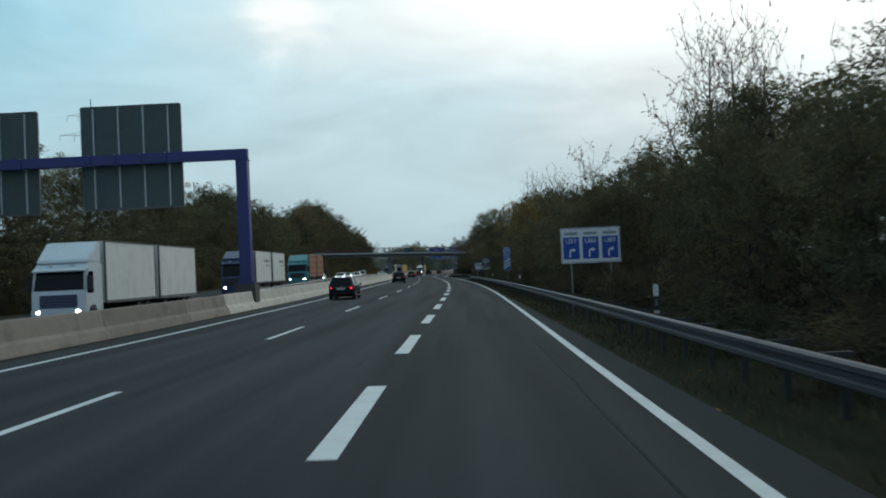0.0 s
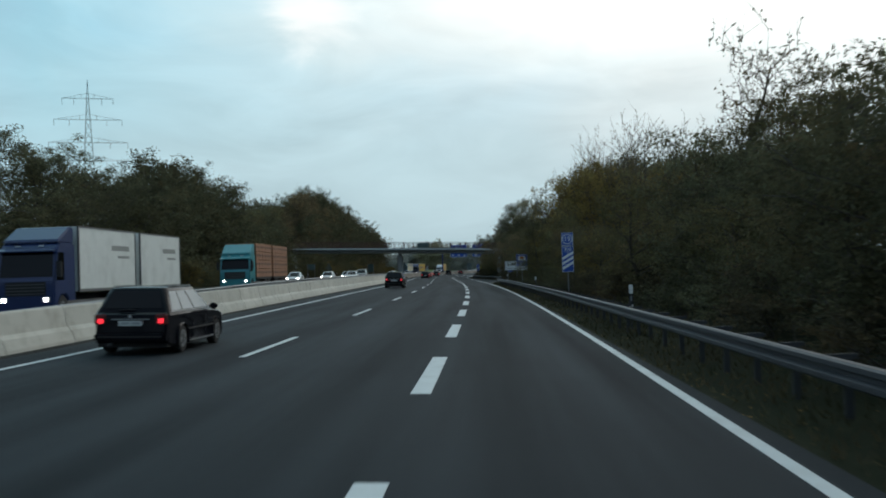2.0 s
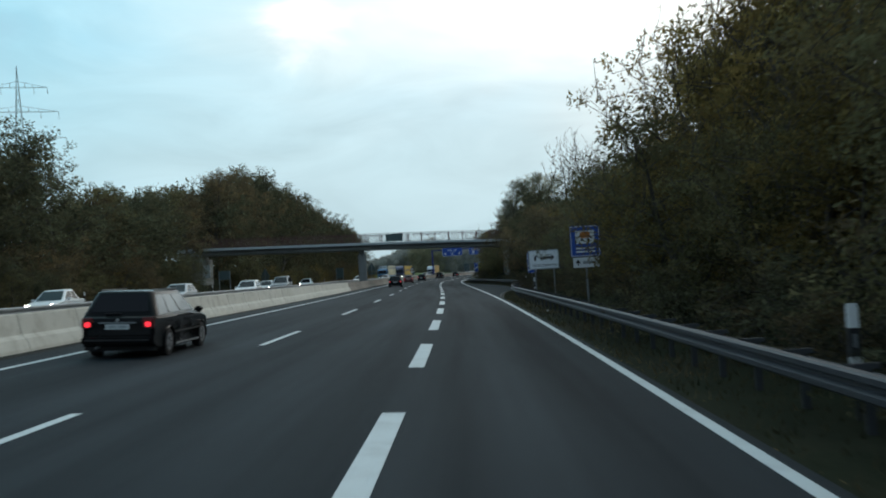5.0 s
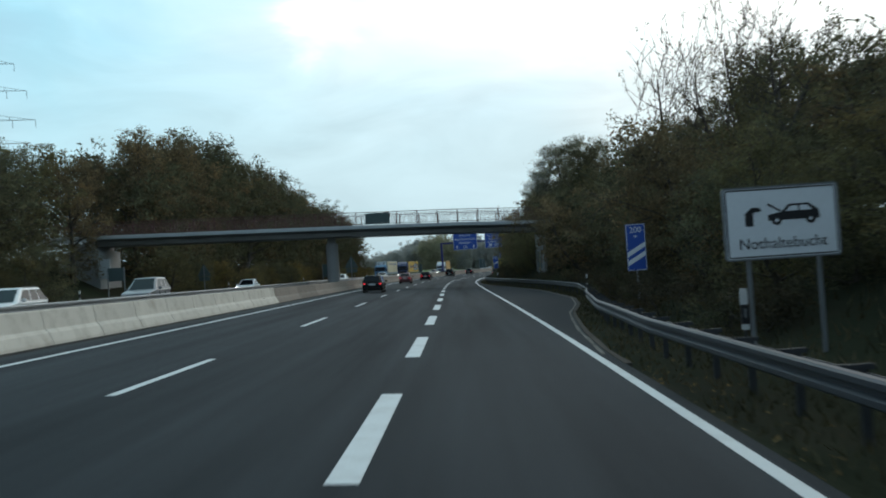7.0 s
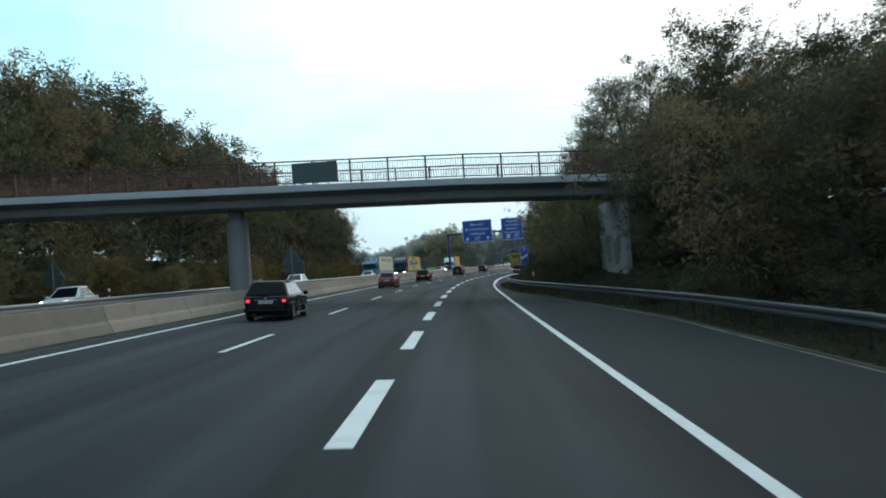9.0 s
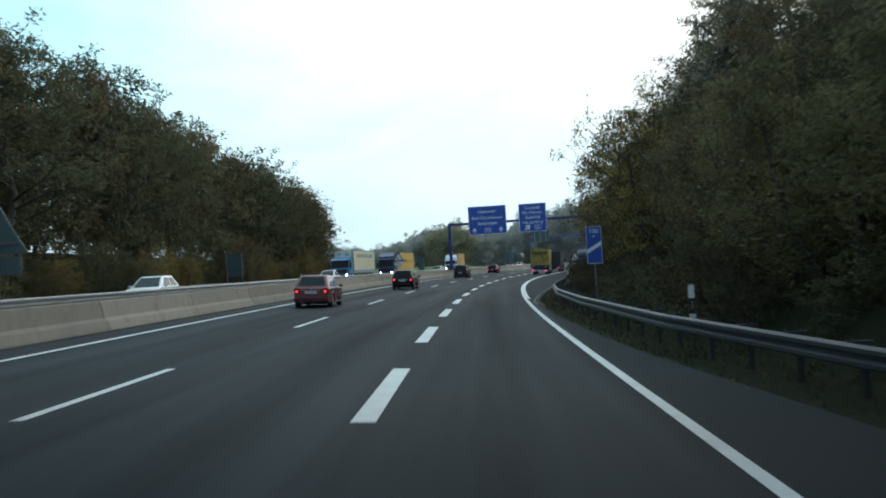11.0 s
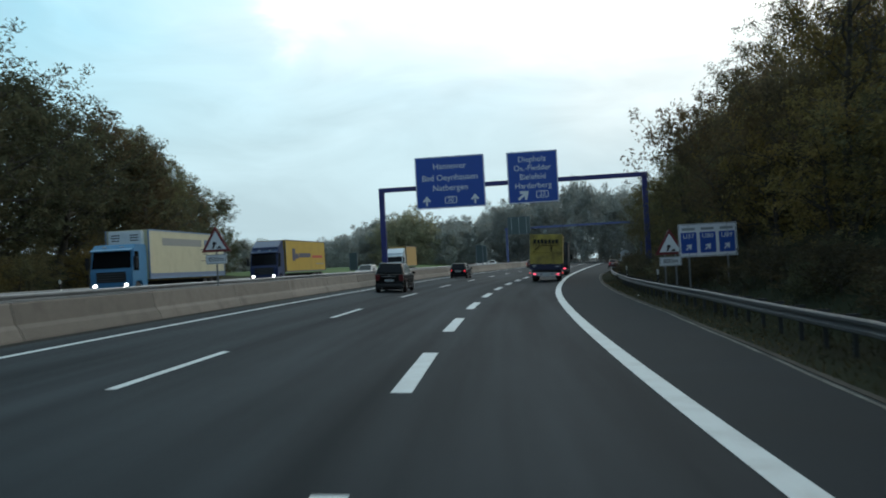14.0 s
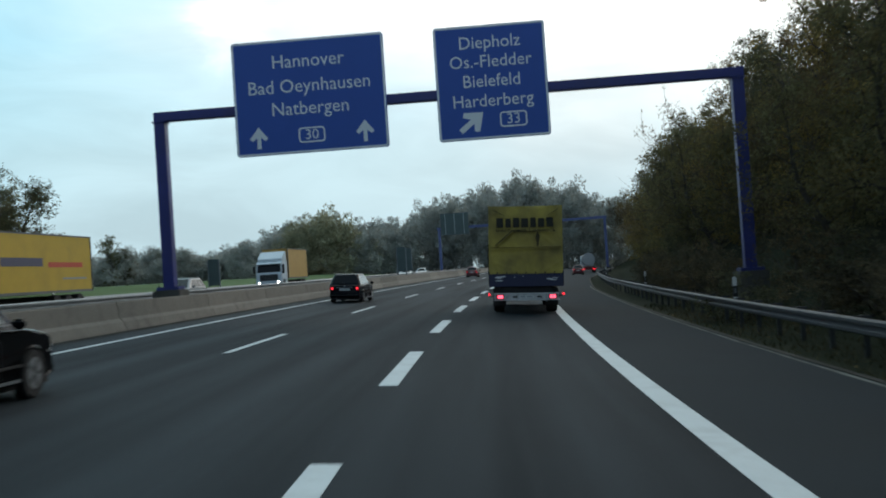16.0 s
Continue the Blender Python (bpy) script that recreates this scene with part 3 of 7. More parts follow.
# ---- concrete barrier in the median ----
BARRIER = [(0.02, -0.05), (0.0, 0.08), (-0.10, 0.32), (-0.20, 0.42), (-0.29, 0.90), (-0.31, 0.94), (-0.49, 0.94), (-0.51, 0.90), (-0.60, 0.42), (-0.70, 0.32), (-0.80, 0.08), (-0.82, -0.05)]
barrier = tagged(new("median_barrier"), "concrete safety barrier along the median, pale new elements between old stained ones", "barrier", kind="structure")
s = -60.0
while s < 620:
    new_part = 36.5 <= s < 203
    length = 3.7 if new_part else 9.0
    if s < 36.5 < s + length:
        length = 36.5 - s
    a, b = s + 0.02, s + length - 0.02
    n = 2 if new_part else 3
    v, fc = sweep(BARRIER, [a + (b - a) * i / n for i in range(n + 1)], lambda q: MEDIAN, lambda q: road_z(q, MEDIAN) - (0.0 if new_part else 0.03))
    put("barrier_element", mesh_of("barrier_element", v, fc), CONCRETE_NEW if new_part else CONCRETE_OLD, barrier)
    s += length

# ---- bridge over the motorway ----
B0, B1 = 247.7, 254.15           # front and rear edge of the deck


def deck_z(d):
    return float(np.interp(d, (-60, -36, -13, 1.2, 10.5, 24), (8.0, 7.65, 7.02, 6.60, 6.17, 5.5)))


bridge = thing("bridge", Matrix.Identity(4), "grey concrete road bridge with brown-painted railings over the motorway", "bridge")


def across_sweep(profile, d_list, mat, name, label=""):
    """A profile (along the road, up from the deck's edge) carried across the motorway."""
    v, fc, n = [], [], len(profile)
    for d in d_list:
        for a, b in profile:
            v.append(at(250, d, 0) + Vector((-math.sin(heading(250)) * (a - 250), math.cos(heading(250)) * (a - 250), deck_z(d) + b)))
    for i in range(len(d_list) - 1):
        for j in range(n):
            k = (j + 1) % n
            fc.append((i * n + j, (i + 1) * n + j, (i + 1) * n + k, i * n + k))
    fc.append(tuple(range(n)))
    fc.append(tuple((len(d_list) - 1) * n + j for j in range(n))[::-1])
    return put(name, mesh_of(name, v, fc), mat, bridge, label)


spans = [-62, -50, -36, -30, -24, -18, -13, -8, -3, 1.2, 5, 8, 10.5, 16, 24]
for k, (a, b) in enumerate(((B0, B0 + 0.55), (B1 - 0.55, B1))):
    across_sweep([(a, -0.36), (b, -0.36), (b, -0.02), (b - 0.04, 0.0), (a + 0.04, 0.0), (a, -0.02)], spans, CONCRETE_CAP, "edge_beam", "light concrete edge beam")
mid_d = [d for d in spans if -36 <= d <= 10.5]
across_sweep([(B0 + 0.5, -0.38), (B0 + 0.5, -0.14), (B1 - 0.5, -0.14), (B1 - 0.5, -0.38), (B1 - 1.15, -0.60), (B1 - 1.2, -0.98), (B1 - 1.3, -1.06), (B0 + 1.3, -1.06), (B0 + 1.2, -0.98), (B0 + 1.15, -0.60)],
             mid_d, CONCRETE_BRIDGE, "deck", "haunched concrete deck girder")


def bridge_point(a, d, z):
    h = heading(250)
    return at(250, d, z) + Vector((-math.sin(h) * (a - 250), math.cos(h) * (a - 250), 0))


BM = Matrix.Rotation(heading(250), 4, "Z")


def bridge_local(a, d, z):
    return Matrix.Translation(bridge_point(a, d, z)) @ BM


# pier in the median, with a narrow neck under the girder
part("pier", cylinder(0.63, -1.2, 4.75, n=32), CONCRETE_BRIDGE, bridge, "round concrete pier", smooth=True, m=bridge_local(251.0, -11.6, 0.55)).data.set_sharp_from_angle(angle=radians(40))
part("pier_neck", box(-0.40, 0.40, -0.40, 0.40, 4.74, 5.6, 0.03), CONCRETE_BRIDGE, bridge, m=bridge_local(251.0, -11.6, 0.5))
# abutments
part("abutment", box(0, 0.3, -4.9, 5.0, -1.5, 5.0, 0.03), CONCRETE_WALL, bridge, "pale concrete abutment wall with faded sprayed shapes", m=bridge_local(252.6, 10.2, 0))
part("bearing_shelf", box(0.4, 3.2, -2.9, 2.9, 5.0, 5.5), CONCRETE_BRIDGE, bridge, m=bridge_local(250.9, 10.2, 0))
part("abutment", box(-4.2, 0, -3.2, 3.2, -1.5, 6.1, 0.03), CONCRETE_BRIDGE, bridge, "grey concrete abutment wall", m=bridge_local(250.9, -35, 0))
part("bearing_shelf", box(-3.2, -0.5, -2.9, 2.9, 6.1, 6.9), CONCRETE_BRIDGE, bridge, m=bridge_local(250.9, -35, 0))
part("cabinet_box", box(0.0, 1.15, -3.6, -3.22, 3.2, 5.2, 0.02), CONCRETE_CAP, bridge, "pale switch box hung beside the abutment", m=bridge_local(250.9, -35.0, 0))
part("box_bracket", box(-0.3, 0.9, -3.22, -3.0, 4.9, 5.0), STEEL_DULL, bridge, m=bridge_local(250.9, -35.0, 0))
# sprayed shapes on the abutment: blots of faded green, ochre and black outlines
SPRAY_GREEN = material("spray_green", (0.10, 0.155, 0.15), 0.8, spread=0.3, scale=6, fine=30)
SPRAY_DARK = material("spray_dark_outline", (0.045, 0.06, 0.065), 0.8, spread=0.3, scale=6, fine=30)
SPRAY_OCHRE = material("spray_ochre", (0.30, 0.22, 0.11), 0.8, spread=0.3, scale=6, fine=30)
SPRAY_RED = material("spray_red", (0.22, 0.10, 0.10), 0.8, spread=0.3, scale=6, fine=30)


def blot(cx, cz, rx, rz, seed, mat, lift):
    bm = bmesh.new()
    n = 22
    ring = []
    for i in range(n):
        a = 2 * math.pi * i / n
        k = 1 + 0.35 * noise.noise((math.cos(a) * 1.3 + seed, math.sin(a) * 1.3, seed * 2.1))
        ring.append(bm.verts.new((-lift, cx + rx * k * math.cos(a), cz + rz * k * math.sin(a))))
    bm.faces.new(ring)
    part("sprayed_patch", bm, mat, bridge, m=bridge_local(252.6, 10.2, 0))


for args in ((1.2, 2.2, 1.27, 0.93, 1, SPRAY_DARK, 0.003), (-1.6, 2.1, 1.17, 0.88, 2, SPRAY_DARK, 0.003), (1.2, 2.2, 1.2, 0.85, 1, SPRAY_GREEN, 0.004), (-1.6, 2.1, 1.1, 0.8, 2, SPRAY_GREEN, 0.004), (-0.1, 2.0, 0.55, 1.05, 3, SPRAY_OCHRE, 0.006),
             (-2.9, 2.4, 0.5, 0.5, 4, SPRAY_RED, 0.005), (2.5, 2.4, 0.35, 0.5, 5, SPRAY_RED, 0.005), (0.9, 1.2, 0.6, 0.2, 6, SPRAY_OCHRE, 0.007), (-1.2, 2.9, 0.4, 0.3, 7, CONCRETE_CAP, 0.007)):
    blot(*args)


def railing(a, near):
    rail = new("railing")
    rail.parent = bridge
    rail["label"] = "brown-painted steel railing with thin upright bars"
    tops = [d for d in np.arange(-50.0, 15.0, 2.07)]
    post = mesh_of("post", *box_data(-0.05, 0.05, -0.04, 0.04, -0.05, 1.32))
    bar = mesh_of("baluster", *box_data(-0.013, 0.013, -0.013, 0.013, 0.14, 1.13))
    for d in tops:
        put("post", post, RAIL_PAINT, rail, m=bridge_local(a, d, deck_z(d)))
    for name, z0, z1, w in (("handrail", 1.28, 1.35, 0.045), ("upper_rail", 1.11, 1.15, 0.02), ("lower_rail", 0.10, 0.15, 0.02)):
        v, fc = [], []
        for d in tops:
            for y, z in ((-w, z0), (w, z0), (w, z1), (-w, z1)):
                v.append(bridge_point(a + y, d, deck_z(d) + z))
        for i in range(len(tops) - 1):
            for j in range(4):
                k = (j + 1) % 4
                fc.append((i * 4 + j, i * 4 + k, i * 4 + 4 + k, i * 4 + 4 + j))
        put(name, mesh_of(name, v, fc), RAIL_PAINT, rail)
    # thin bars: single ones over the motorway, the rest joined
    v, fc = [], []
    d = tops[0]
    while d < tops[-1]:
        if near and -27.0 < d < 13.0:
            put("baluster", bar, RAIL_PAINT, rail, m=bridge_local(a, d, deck_z(d)))
        else:
            o = len(v)
            for z in (0.13, 1.13):
                for x, y in ((-0.011, -0.011), (0.011, -0.011), (0.011, 0.011), (-0.011, 0.011)):
                    v.append(bridge_point(a + y, d + x, deck_z(d) + z))
            fc += [(o, o + 1, o + 5, o + 4), (o + 1, o + 2, o + 6, o + 5), (o + 2, o + 3, o + 7, o + 6), (o + 3, o, o + 4, o + 7)]
        d += 0.138
    put("bar_infill", mesh_of("bar_infill", v, fc), RAIL_PAINT, rail)["kind"] = "stuff"


def box_data(x0, x1, y0, y1, z0, z1):
    v = [(x, y, z) for x in (x0, x1) for y in (y0, y1) for z in (z0, z1)]
    return v, [(0, 1, 3, 2), (4, 6, 7, 5), (0, 4, 5, 1), (2, 3, 7, 6), (0, 2, 6, 4), (1, 5, 7, 3)]


railing(B0 + 0.25, True)
railing(B1 - 0.25, False)
# sign panel fixed on the front railing, seen plain grey-green
panel = thing("back_of_sign", bridge_local(B0 + 0.12, -6.4, deck_z(-6.4) + 0.1), "plain dark grey-green sign panel on the bridge railing", "sign")
part("board", box(-1.25, 1.25, -0.05, 0.0, 0.0, 1.12, 0.01), SIGN_BACK, panel)
for x in (-0.9, 0.9):
    part("bracket", box(x - 0.04, x + 0.04, 0.0, 0.1, 0.05, 1.0), STEEL_DULL, panel)


# ---- sign gantries ----
FOOTING = material("weathered_footing_concrete", (0.075, 0.072, 0.066), 0.95, spread=0.25, scale=1.5, fine=30, bump=0.3, dirt=(0.035, 0.036, 0.03), dirt_amount=0.8, dirt_scale=1.2)


def gantry_frame(name, s, posts, beam, z_beam, foot_z, label, thick=0.38, half=0.22):
    """A portal of square steel tube: uprights at the given d, a beam between two d's."""
    g = thing(name, place(s, 0, 0), label, "gantry")
    for d, z0 in zip(posts, foot_z):
        part("post", box(d - half, d + half, -half, half, z0 + 0.1, z_beam - thick / 2, 0.025), GANTRY_BLUE, g)
        part("base_plate", box(d - 0.45, d + 0.45, -0.4, 0.4, z0, z0 + 0.12, 0.02), GANTRY_BLUE, g, "dark blue foot plate with bolts")
        for x in (-0.36, 0.36):
            for y in (-0.31, 0.31):
                part("bolt", cylinder(0.03, z0 + 0.12, z0 + 0.2, n=8, centre=(d + x, y)), STEEL_DULL, g)
        part("footing", box(d - 0.55, d + 0.55, -0.6, 0.6, z0 - 1.6, z0, 0.05), FOOTING, g, "dark weathered concrete footing block")
        part("flange", box(d - half - 0.05, d + half + 0.05, -half - 0.05, half + 0.05, z_beam - thick / 2 - 0.06, z_beam - thick / 2, 0.01), GANTRY_BLUE, g)
    part("beam", box(beam[0], beam[1], -0.2, 0.2, z_beam - thick / 2, z_beam + thick / 2, 0.03), GANTRY_BLUE, g)
    return g


def arrow_straight(h):
    w = h
    return [(-0.09 * w, -h / 2), (0.09 * w, -h / 2), (0.09 * w, h * 0.02), (0.30 * w, -h * 0.14), (0.42 * w, -h * 0.02), (0, h / 2),
            (-0.42 * w, -h * 0.02), (-0.30 * w, -h * 0.14), (-0.09 * w, h * 0.02)]


def rounded(w, h, r, n=5):
    pts = []
    for cx, cy, a0 in ((w / 2 - r, h / 2 - r, 0), (-w / 2 + r, h / 2 - r, 90), (-w / 2 + r, -h / 2 + r, 180), (w / 2 - r, -h / 2 + r, 270)):
        for i in range(n + 1):
            a = radians(a0 + 90 * i / n)
            pts.append((cx + r * math.cos(a), cy + r * math.sin(a)))
    return pts


def plate(w, h, r, y0, y1):
    return prism(rounded(w, h, r), "y", y0, y1)


def shape(outline, y0, y1, turn=0.0, at_x=0.0, at_z=0.0):
    c, q = math.cos(radians(turn)), math.sin(radians(turn))
    return prism([(at_x + a * c - b * q, at_z + a * q + b * c) for a, b in outline], "y", y0, y1)


def ring_frame(w, h, r, t, y0, y1):
    """A flat rounded border of width t."""
    bm = bmesh.new()
    outer, inner = rounded(w, h, r), rounded(w - 2 * t, h - 2 * t, max(0.01, r - t))
    n = len(outer)
    rows = []
    for y in (y0, y1):
        rows.append(([bm.verts.new((a, y, b)) for a, b in outer], [bm.verts.new((a, y, b)) for a, b in inner]))
    for i in range(n):
        k = (i + 1) % n
        for o, q in rows:
            bm.faces.new((o[i], o[k], q[k], q[i]))
        bm.faces.new((rows[0][0][i], rows[1][0][i], rows[1][0][k], rows[0][0][k]))
        bm.faces.new((rows[0][1][i], rows[0][1][k], rows[1][1][k], rows[1][1][i]))
    return bm


def words(text, size, x, z, parent, mat, y=-0.09, spacing=1.0, name="lettering", width=1.0):
    put(name, lettering(text, size, 0.003, spacing=spacing), mat, parent, m=Matrix.Translation((x, y, z)) @ FACING @ Matrix.Diagonal((width, 1, 1, 1)))


def direction_sign(s, d0, d1, z0, z1, label, lines, route, arrows):
    w, h = d1 - d0, z1 - z0
    g = thing("direction_sign", place(s, (d0 + d1) / 2, (z0 + z1) / 2), label, "road sign")
    part("board", plate(w, h, 0.12, -0.05, 0.05), SIGN_BLUE, g)
    part("border", ring_frame(w - 0.04, h - 0.04, 0.11, 0.07, -0.056, -0.05), SIGN_WHITE, g)
    for text, z, size in lines:
        words(text, size * 0.95, 0, z, g, SIGN_WHITE, y=-0.057, width=0.97)
    rx, rz, number = route
    part("route_badge", ring_frame(1.05, 0.6, 0.14, 0.06, -0.058, -0.05).copy(), SIGN_WHITE, g, m=Matrix.Translation((rx, 0, rz)))
    words(number, 0.56, rx, rz, g, SIGN_WHITE, y=-0.057)
    for ax, az, turn, size in arrows:
        part("arrow", shape(arrow_straight(size), -0.057, -0.05, turn, ax, az), SIGN_WHITE, g)
    for x in (-w * 0.3, w * 0.3):
        part("support", box(x - 0.06, x + 0.06, 0.05, 0.12, -h / 2 + 0.1, h / 2 - 0.1), STEEL_DULL, g)
    return g


gantry_frame("sign_gantry", 395.3, (-11.25, 11.35), (-11.48, 11.6), 8.5, (1.62, 0.9), "dark blue steel sign gantry spanning the carriageway")
direction_sign(394.95, -8.12, -2.11, 6.62, 11.1, "large blue direction sign with white town names for motorway 30",
               (("Hannover", 1.36, 0.78), ("Bad Oeynhausen", 0.38, 0.78), ("Natbergen", -0.50, 0.78)), (0, -1.55, "30"),
               ((-2.1, -1.55, 0, 0.85), (2.1, -1.55, 0, 0.85)))
direction_sign(394.95, -0.15, 4.15, 6.62, 11.04, "tall blue sign with white town names for motorway 33",
               (("Diepholz", 1.52, 0.72), ("Os.-Fledder", 0.78, 0.72), ("Bielefeld", 0.02, 0.72), ("Harderberg", -0.74, 0.72)), (0.75, -1.5, "33"),
               ((-0.85, -1.52, -52, 1.15),))

# the gantry over the oncoming lanes, seen from behind
gantry_frame("sign_gantry", 43.2, (-10.31, -29.6), (-29.9, -9.99), 8.5, (1.5, 0.3), "dark blue steel sign gantry over the oncoming lanes", 0.56, 0.31)


RIB_STEEL = material("bright_galvanised_rib", (0.42, 0.46, 0.47), 0.5, 0.3, spread=0.15, scale=2)


def sign_from_behind(s, d0, d1, z0, z1, ribs, label, clamp=None):
    g = thing("direction_sign", place(s, (d0 + d1) / 2, (z0 + z1) / 2), label, "road sign")
    w, h = d1 - d0, z1 - z0
    part("board", plate(w, h, 0.1, -0.03, 0.03), SIGN_BACK, g)
    part("border", ring_frame(w + 0.06, h + 0.06, 0.12, 0.07, -0.05, 0.05), STEEL_DULL, g)
    for i in range(ribs):
        x = -w / 2 + w * (i + 0.5) / ribs
        part("rib", box(x - 0.04, x + 0.04, -0.11, -0.03, -h / 2 + 0.08, h / 2 - 0.08, 0.008), RIB_STEEL, g, "steel mounting rib")
        if clamp is not None:
            for sgn in (-1, 1):
                part("clamp_arm", box(x - 0.03, x + 0.03, -0.84, -0.10, clamp + sgn * 0.27 - 0.02, clamp + sgn * 0.27 + 0.02), RIB_STEEL, g)
            part("clamp", box(x - 0.045, x + 0.045, -0.84, -0.79, clamp - 0.30, clamp + 0.30, 0.008), GANTRY_BLUE, g, "clamp round the gantry beam")
    return g


sign_from_behind(43.75, -19.19, -13.71, 5.88, 11.52, 4, "back of a large direction sign, grey-green with steel ribs", 8.5 - 8.7)
sign_from_behind(43.75, -27.19, -21.59, 5.8, 11.42, 4, "back of a large direction sign, grey-green with steel ribs", 8.5 - 8.61)
# distance haze on the far gantry is put into a paler blue
GANTRY_FAR = material("hazed_blue_paint", (0.085, 0.11, 0.25), 0.6, spread=0.12, scale=1.2, fine=20)
far_gantry = gantry_frame("sign_gantry", 540, (-15.6, 15.0), (-16.0, 15.4), 9.3, (0.9, 0.2), "distant dark blue sign gantry beyond the exit", 0.46)
sign_from_behind(539.6, -15.2, -10.0, 8.0, 12.0, 3, "distant large grey-blue sign panel on a gantry")
for piece in far_gantry.children:
    if piece.data.materials[0] == GANTRY_BLUE:
        piece.data.materials[0] = GANTRY_FAR

# ---- roadside signs ----
POST = lambda g, x, z0, z1, r=0.04: part("post", cylinder(r, z0, z1, n=12, centre=(x, 0.06)), STEEL, g, "galvanised steel post")


def foot(s, d):
    return ground_z(s, d) - 0.1


def detour_board(s, d0, d1, z0, z1, codes, arrow_turn, bent):
    """White board with three blue route panels side by side."""
    w, h = d1 - d0, z1 - z0
    zc = (z0 + z1) / 2
    g = thing("detour_sign", place(s, (d0 + d1) / 2, zc), "white board with three blue detour route panels on steel posts", "road sign", "detour boards")
    part("board", plate(w, h, 0.05, -0.02, 0.02), SIGN_WHITE, g)
    part("border", ring_frame(w - 0.05, h - 0.05, 0.04, 0.02, -0.024, -0.02), SIGN_BLACK, g)
    for i, code in enumerate(codes):
        x = (i - 1) * w * 0.325
        part("panel", plate(w * 0.27, h * 0.62, 0.03, -0.026, -0.02), SIGN_BLUE, g, "blue route panel", m=Matrix.Translation((x, 0, -h * 0.07)))
        part("caption_bar", box(x - w * 0.11, x + w * 0.11, -0.024, -0.02, h * 0.30, h * 0.375), SIGN_GREY, g)
        words(code, 0.30, x, h * 0.12, g, SIGN_WHITE, y=-0.03)
        if bent:
            arrow = [(-0.10, -0.2), (-0.03, -0.2), (-0.03, 0.02), (0.02, 0.09), (0.08, 0.09), (0.08, 0.02), (0.2, 0.13), (0.08, 0.24), (0.08, 0.17), (-0.02, 0.17), (-0.10, 0.06)]
            part("arrow", shape(arrow, -0.03, -0.026, 0, x, -h * 0.2), SIGN_WHITE, g)
        else:
            part("arrow", shape(arrow_straight(0.36), -0.03, -0.026, arrow_turn, x, -h * 0.2), SIGN_WHITE, g)
    for i in (-0.5, 0.5):
        part("divider", box(i * w * 0.65 - 0.012, i * w * 0.65 + 0.012, -0.024, -0.02, -h / 2 + 0.06, h / 2 - 0.06), SIGN_GREY, g)
    for x in (-w * 0.33, w * 0.33):
        POST(g, x, foot(s, (d0 + d1) / 2 + x) - zc, h / 2 - 0.05, 0.045)
    return g


detour_board(35.35, 5.81, 8.51, 1.81, 3.42, ("U37", "U80", "U89"), 0, True)
detour_board(356.6, 9.25, 11.9, 1.49, 3.02, ("U37", "U80", "U89"), -45, False)


def marker_beacon(s, d0, d1, z0, z1, text, stripes, exit_number=None):
    """Blue distance beacon before an exit: a figure above slanting white stripes."""
    w = d1 - d0
    zc = z0
    g = thing("distance_beacon", place(s, (d0 + d1) / 2, zc), "blue %s metre distance beacon with %d white slanting stripes" % (text, stripes), "road sign", "exit distance beacons")
    h = z1 - z0
    if exit_number:
        h2 = w * 1.12
        h = h - h2 - 0.03
        part("exit_plate", plate(w, h2, 0.03, -0.02, 0.02), SIGN_BLUE, g, "square blue plate with junction number", m=Matrix.Translation((0, 0, h + 0.03 + h2 / 2)))
        n = 24
        bm = bmesh.new()
        for i in range(n):
            a0, a1 = 2 * math.pi * i / n, 2 * math.pi * (i + 1) / n
            bm.faces.new([bm.verts.new((r * math.cos(a), -0.026, h + 0.03 + h2 / 2 + r * math.sin(a))) for r, a in ((w * 0.44, a0), (w * 0.44, a1), (w * 0.38, a1), (w * 0.38, a0))])
        part("number_ring", bm, SIGN_WHITE, g)
        words(exit_number, w * 0.58, 0, h + 0.03 + h2 / 2, g, SIGN_WHITE, y=-0.026)
        part("plate_border", ring_frame(w - 0.02, h2 - 0.02, 0.03, 0.018, -0.025, -0.02), SIGN_WHITE, g, m=Matrix.Translation((0, 0, h + 0.03 + h2 / 2)))
    part("board", plate(w, h, 0.03, -0.02, 0.02), SIGN_BLUE, g, m=Matrix.Translation((0, 0, h / 2)))
    part("border", ring_frame(w - 0.02, h - 0.02, 0.03, 0.018, -0.025, -0.02), SIGN_WHITE, g, m=Matrix.Translation((0, 0, h / 2)))
    words(text, w * 0.42, 0, h * 0.87, g, SIGN_WHITE, y=-0.026)
    words("m", w * 0.26, 0, h * 0.74, g, SIGN_WHITE, y=-0.026)
    lo = {3: 0.08, 2: 0.10, 1: 0.28}[stripes]
    for i in range(stripes):
        z = h * (lo + 0.19 * i)
        rise, t = w * 0.52, h * 0.105
        part("stripe", prism([(-w / 2 + 0.03, z), (w / 2 - 0.03, z + rise), (w / 2 - 0.03, z + rise + t), (-w / 2 + 0.03, z + t)], "y", -0.026, -0.02), SIGN_WHITE, g)
    POST(g, 0, foot(s, (d0 + d1) / 2) - zc, z1 - z0 - 0.1)
    return g


marker_beacon(93.1, 5.79, 6.49, 1.48, 3.85, "300", 3, "19")
marker_beacon(183.6, 7.24, 7.94, 1.27, 2.96, "200", 2)
marker_beacon(284.8, 6.14, 6.83, 1.54, 3.22, "100", 1)


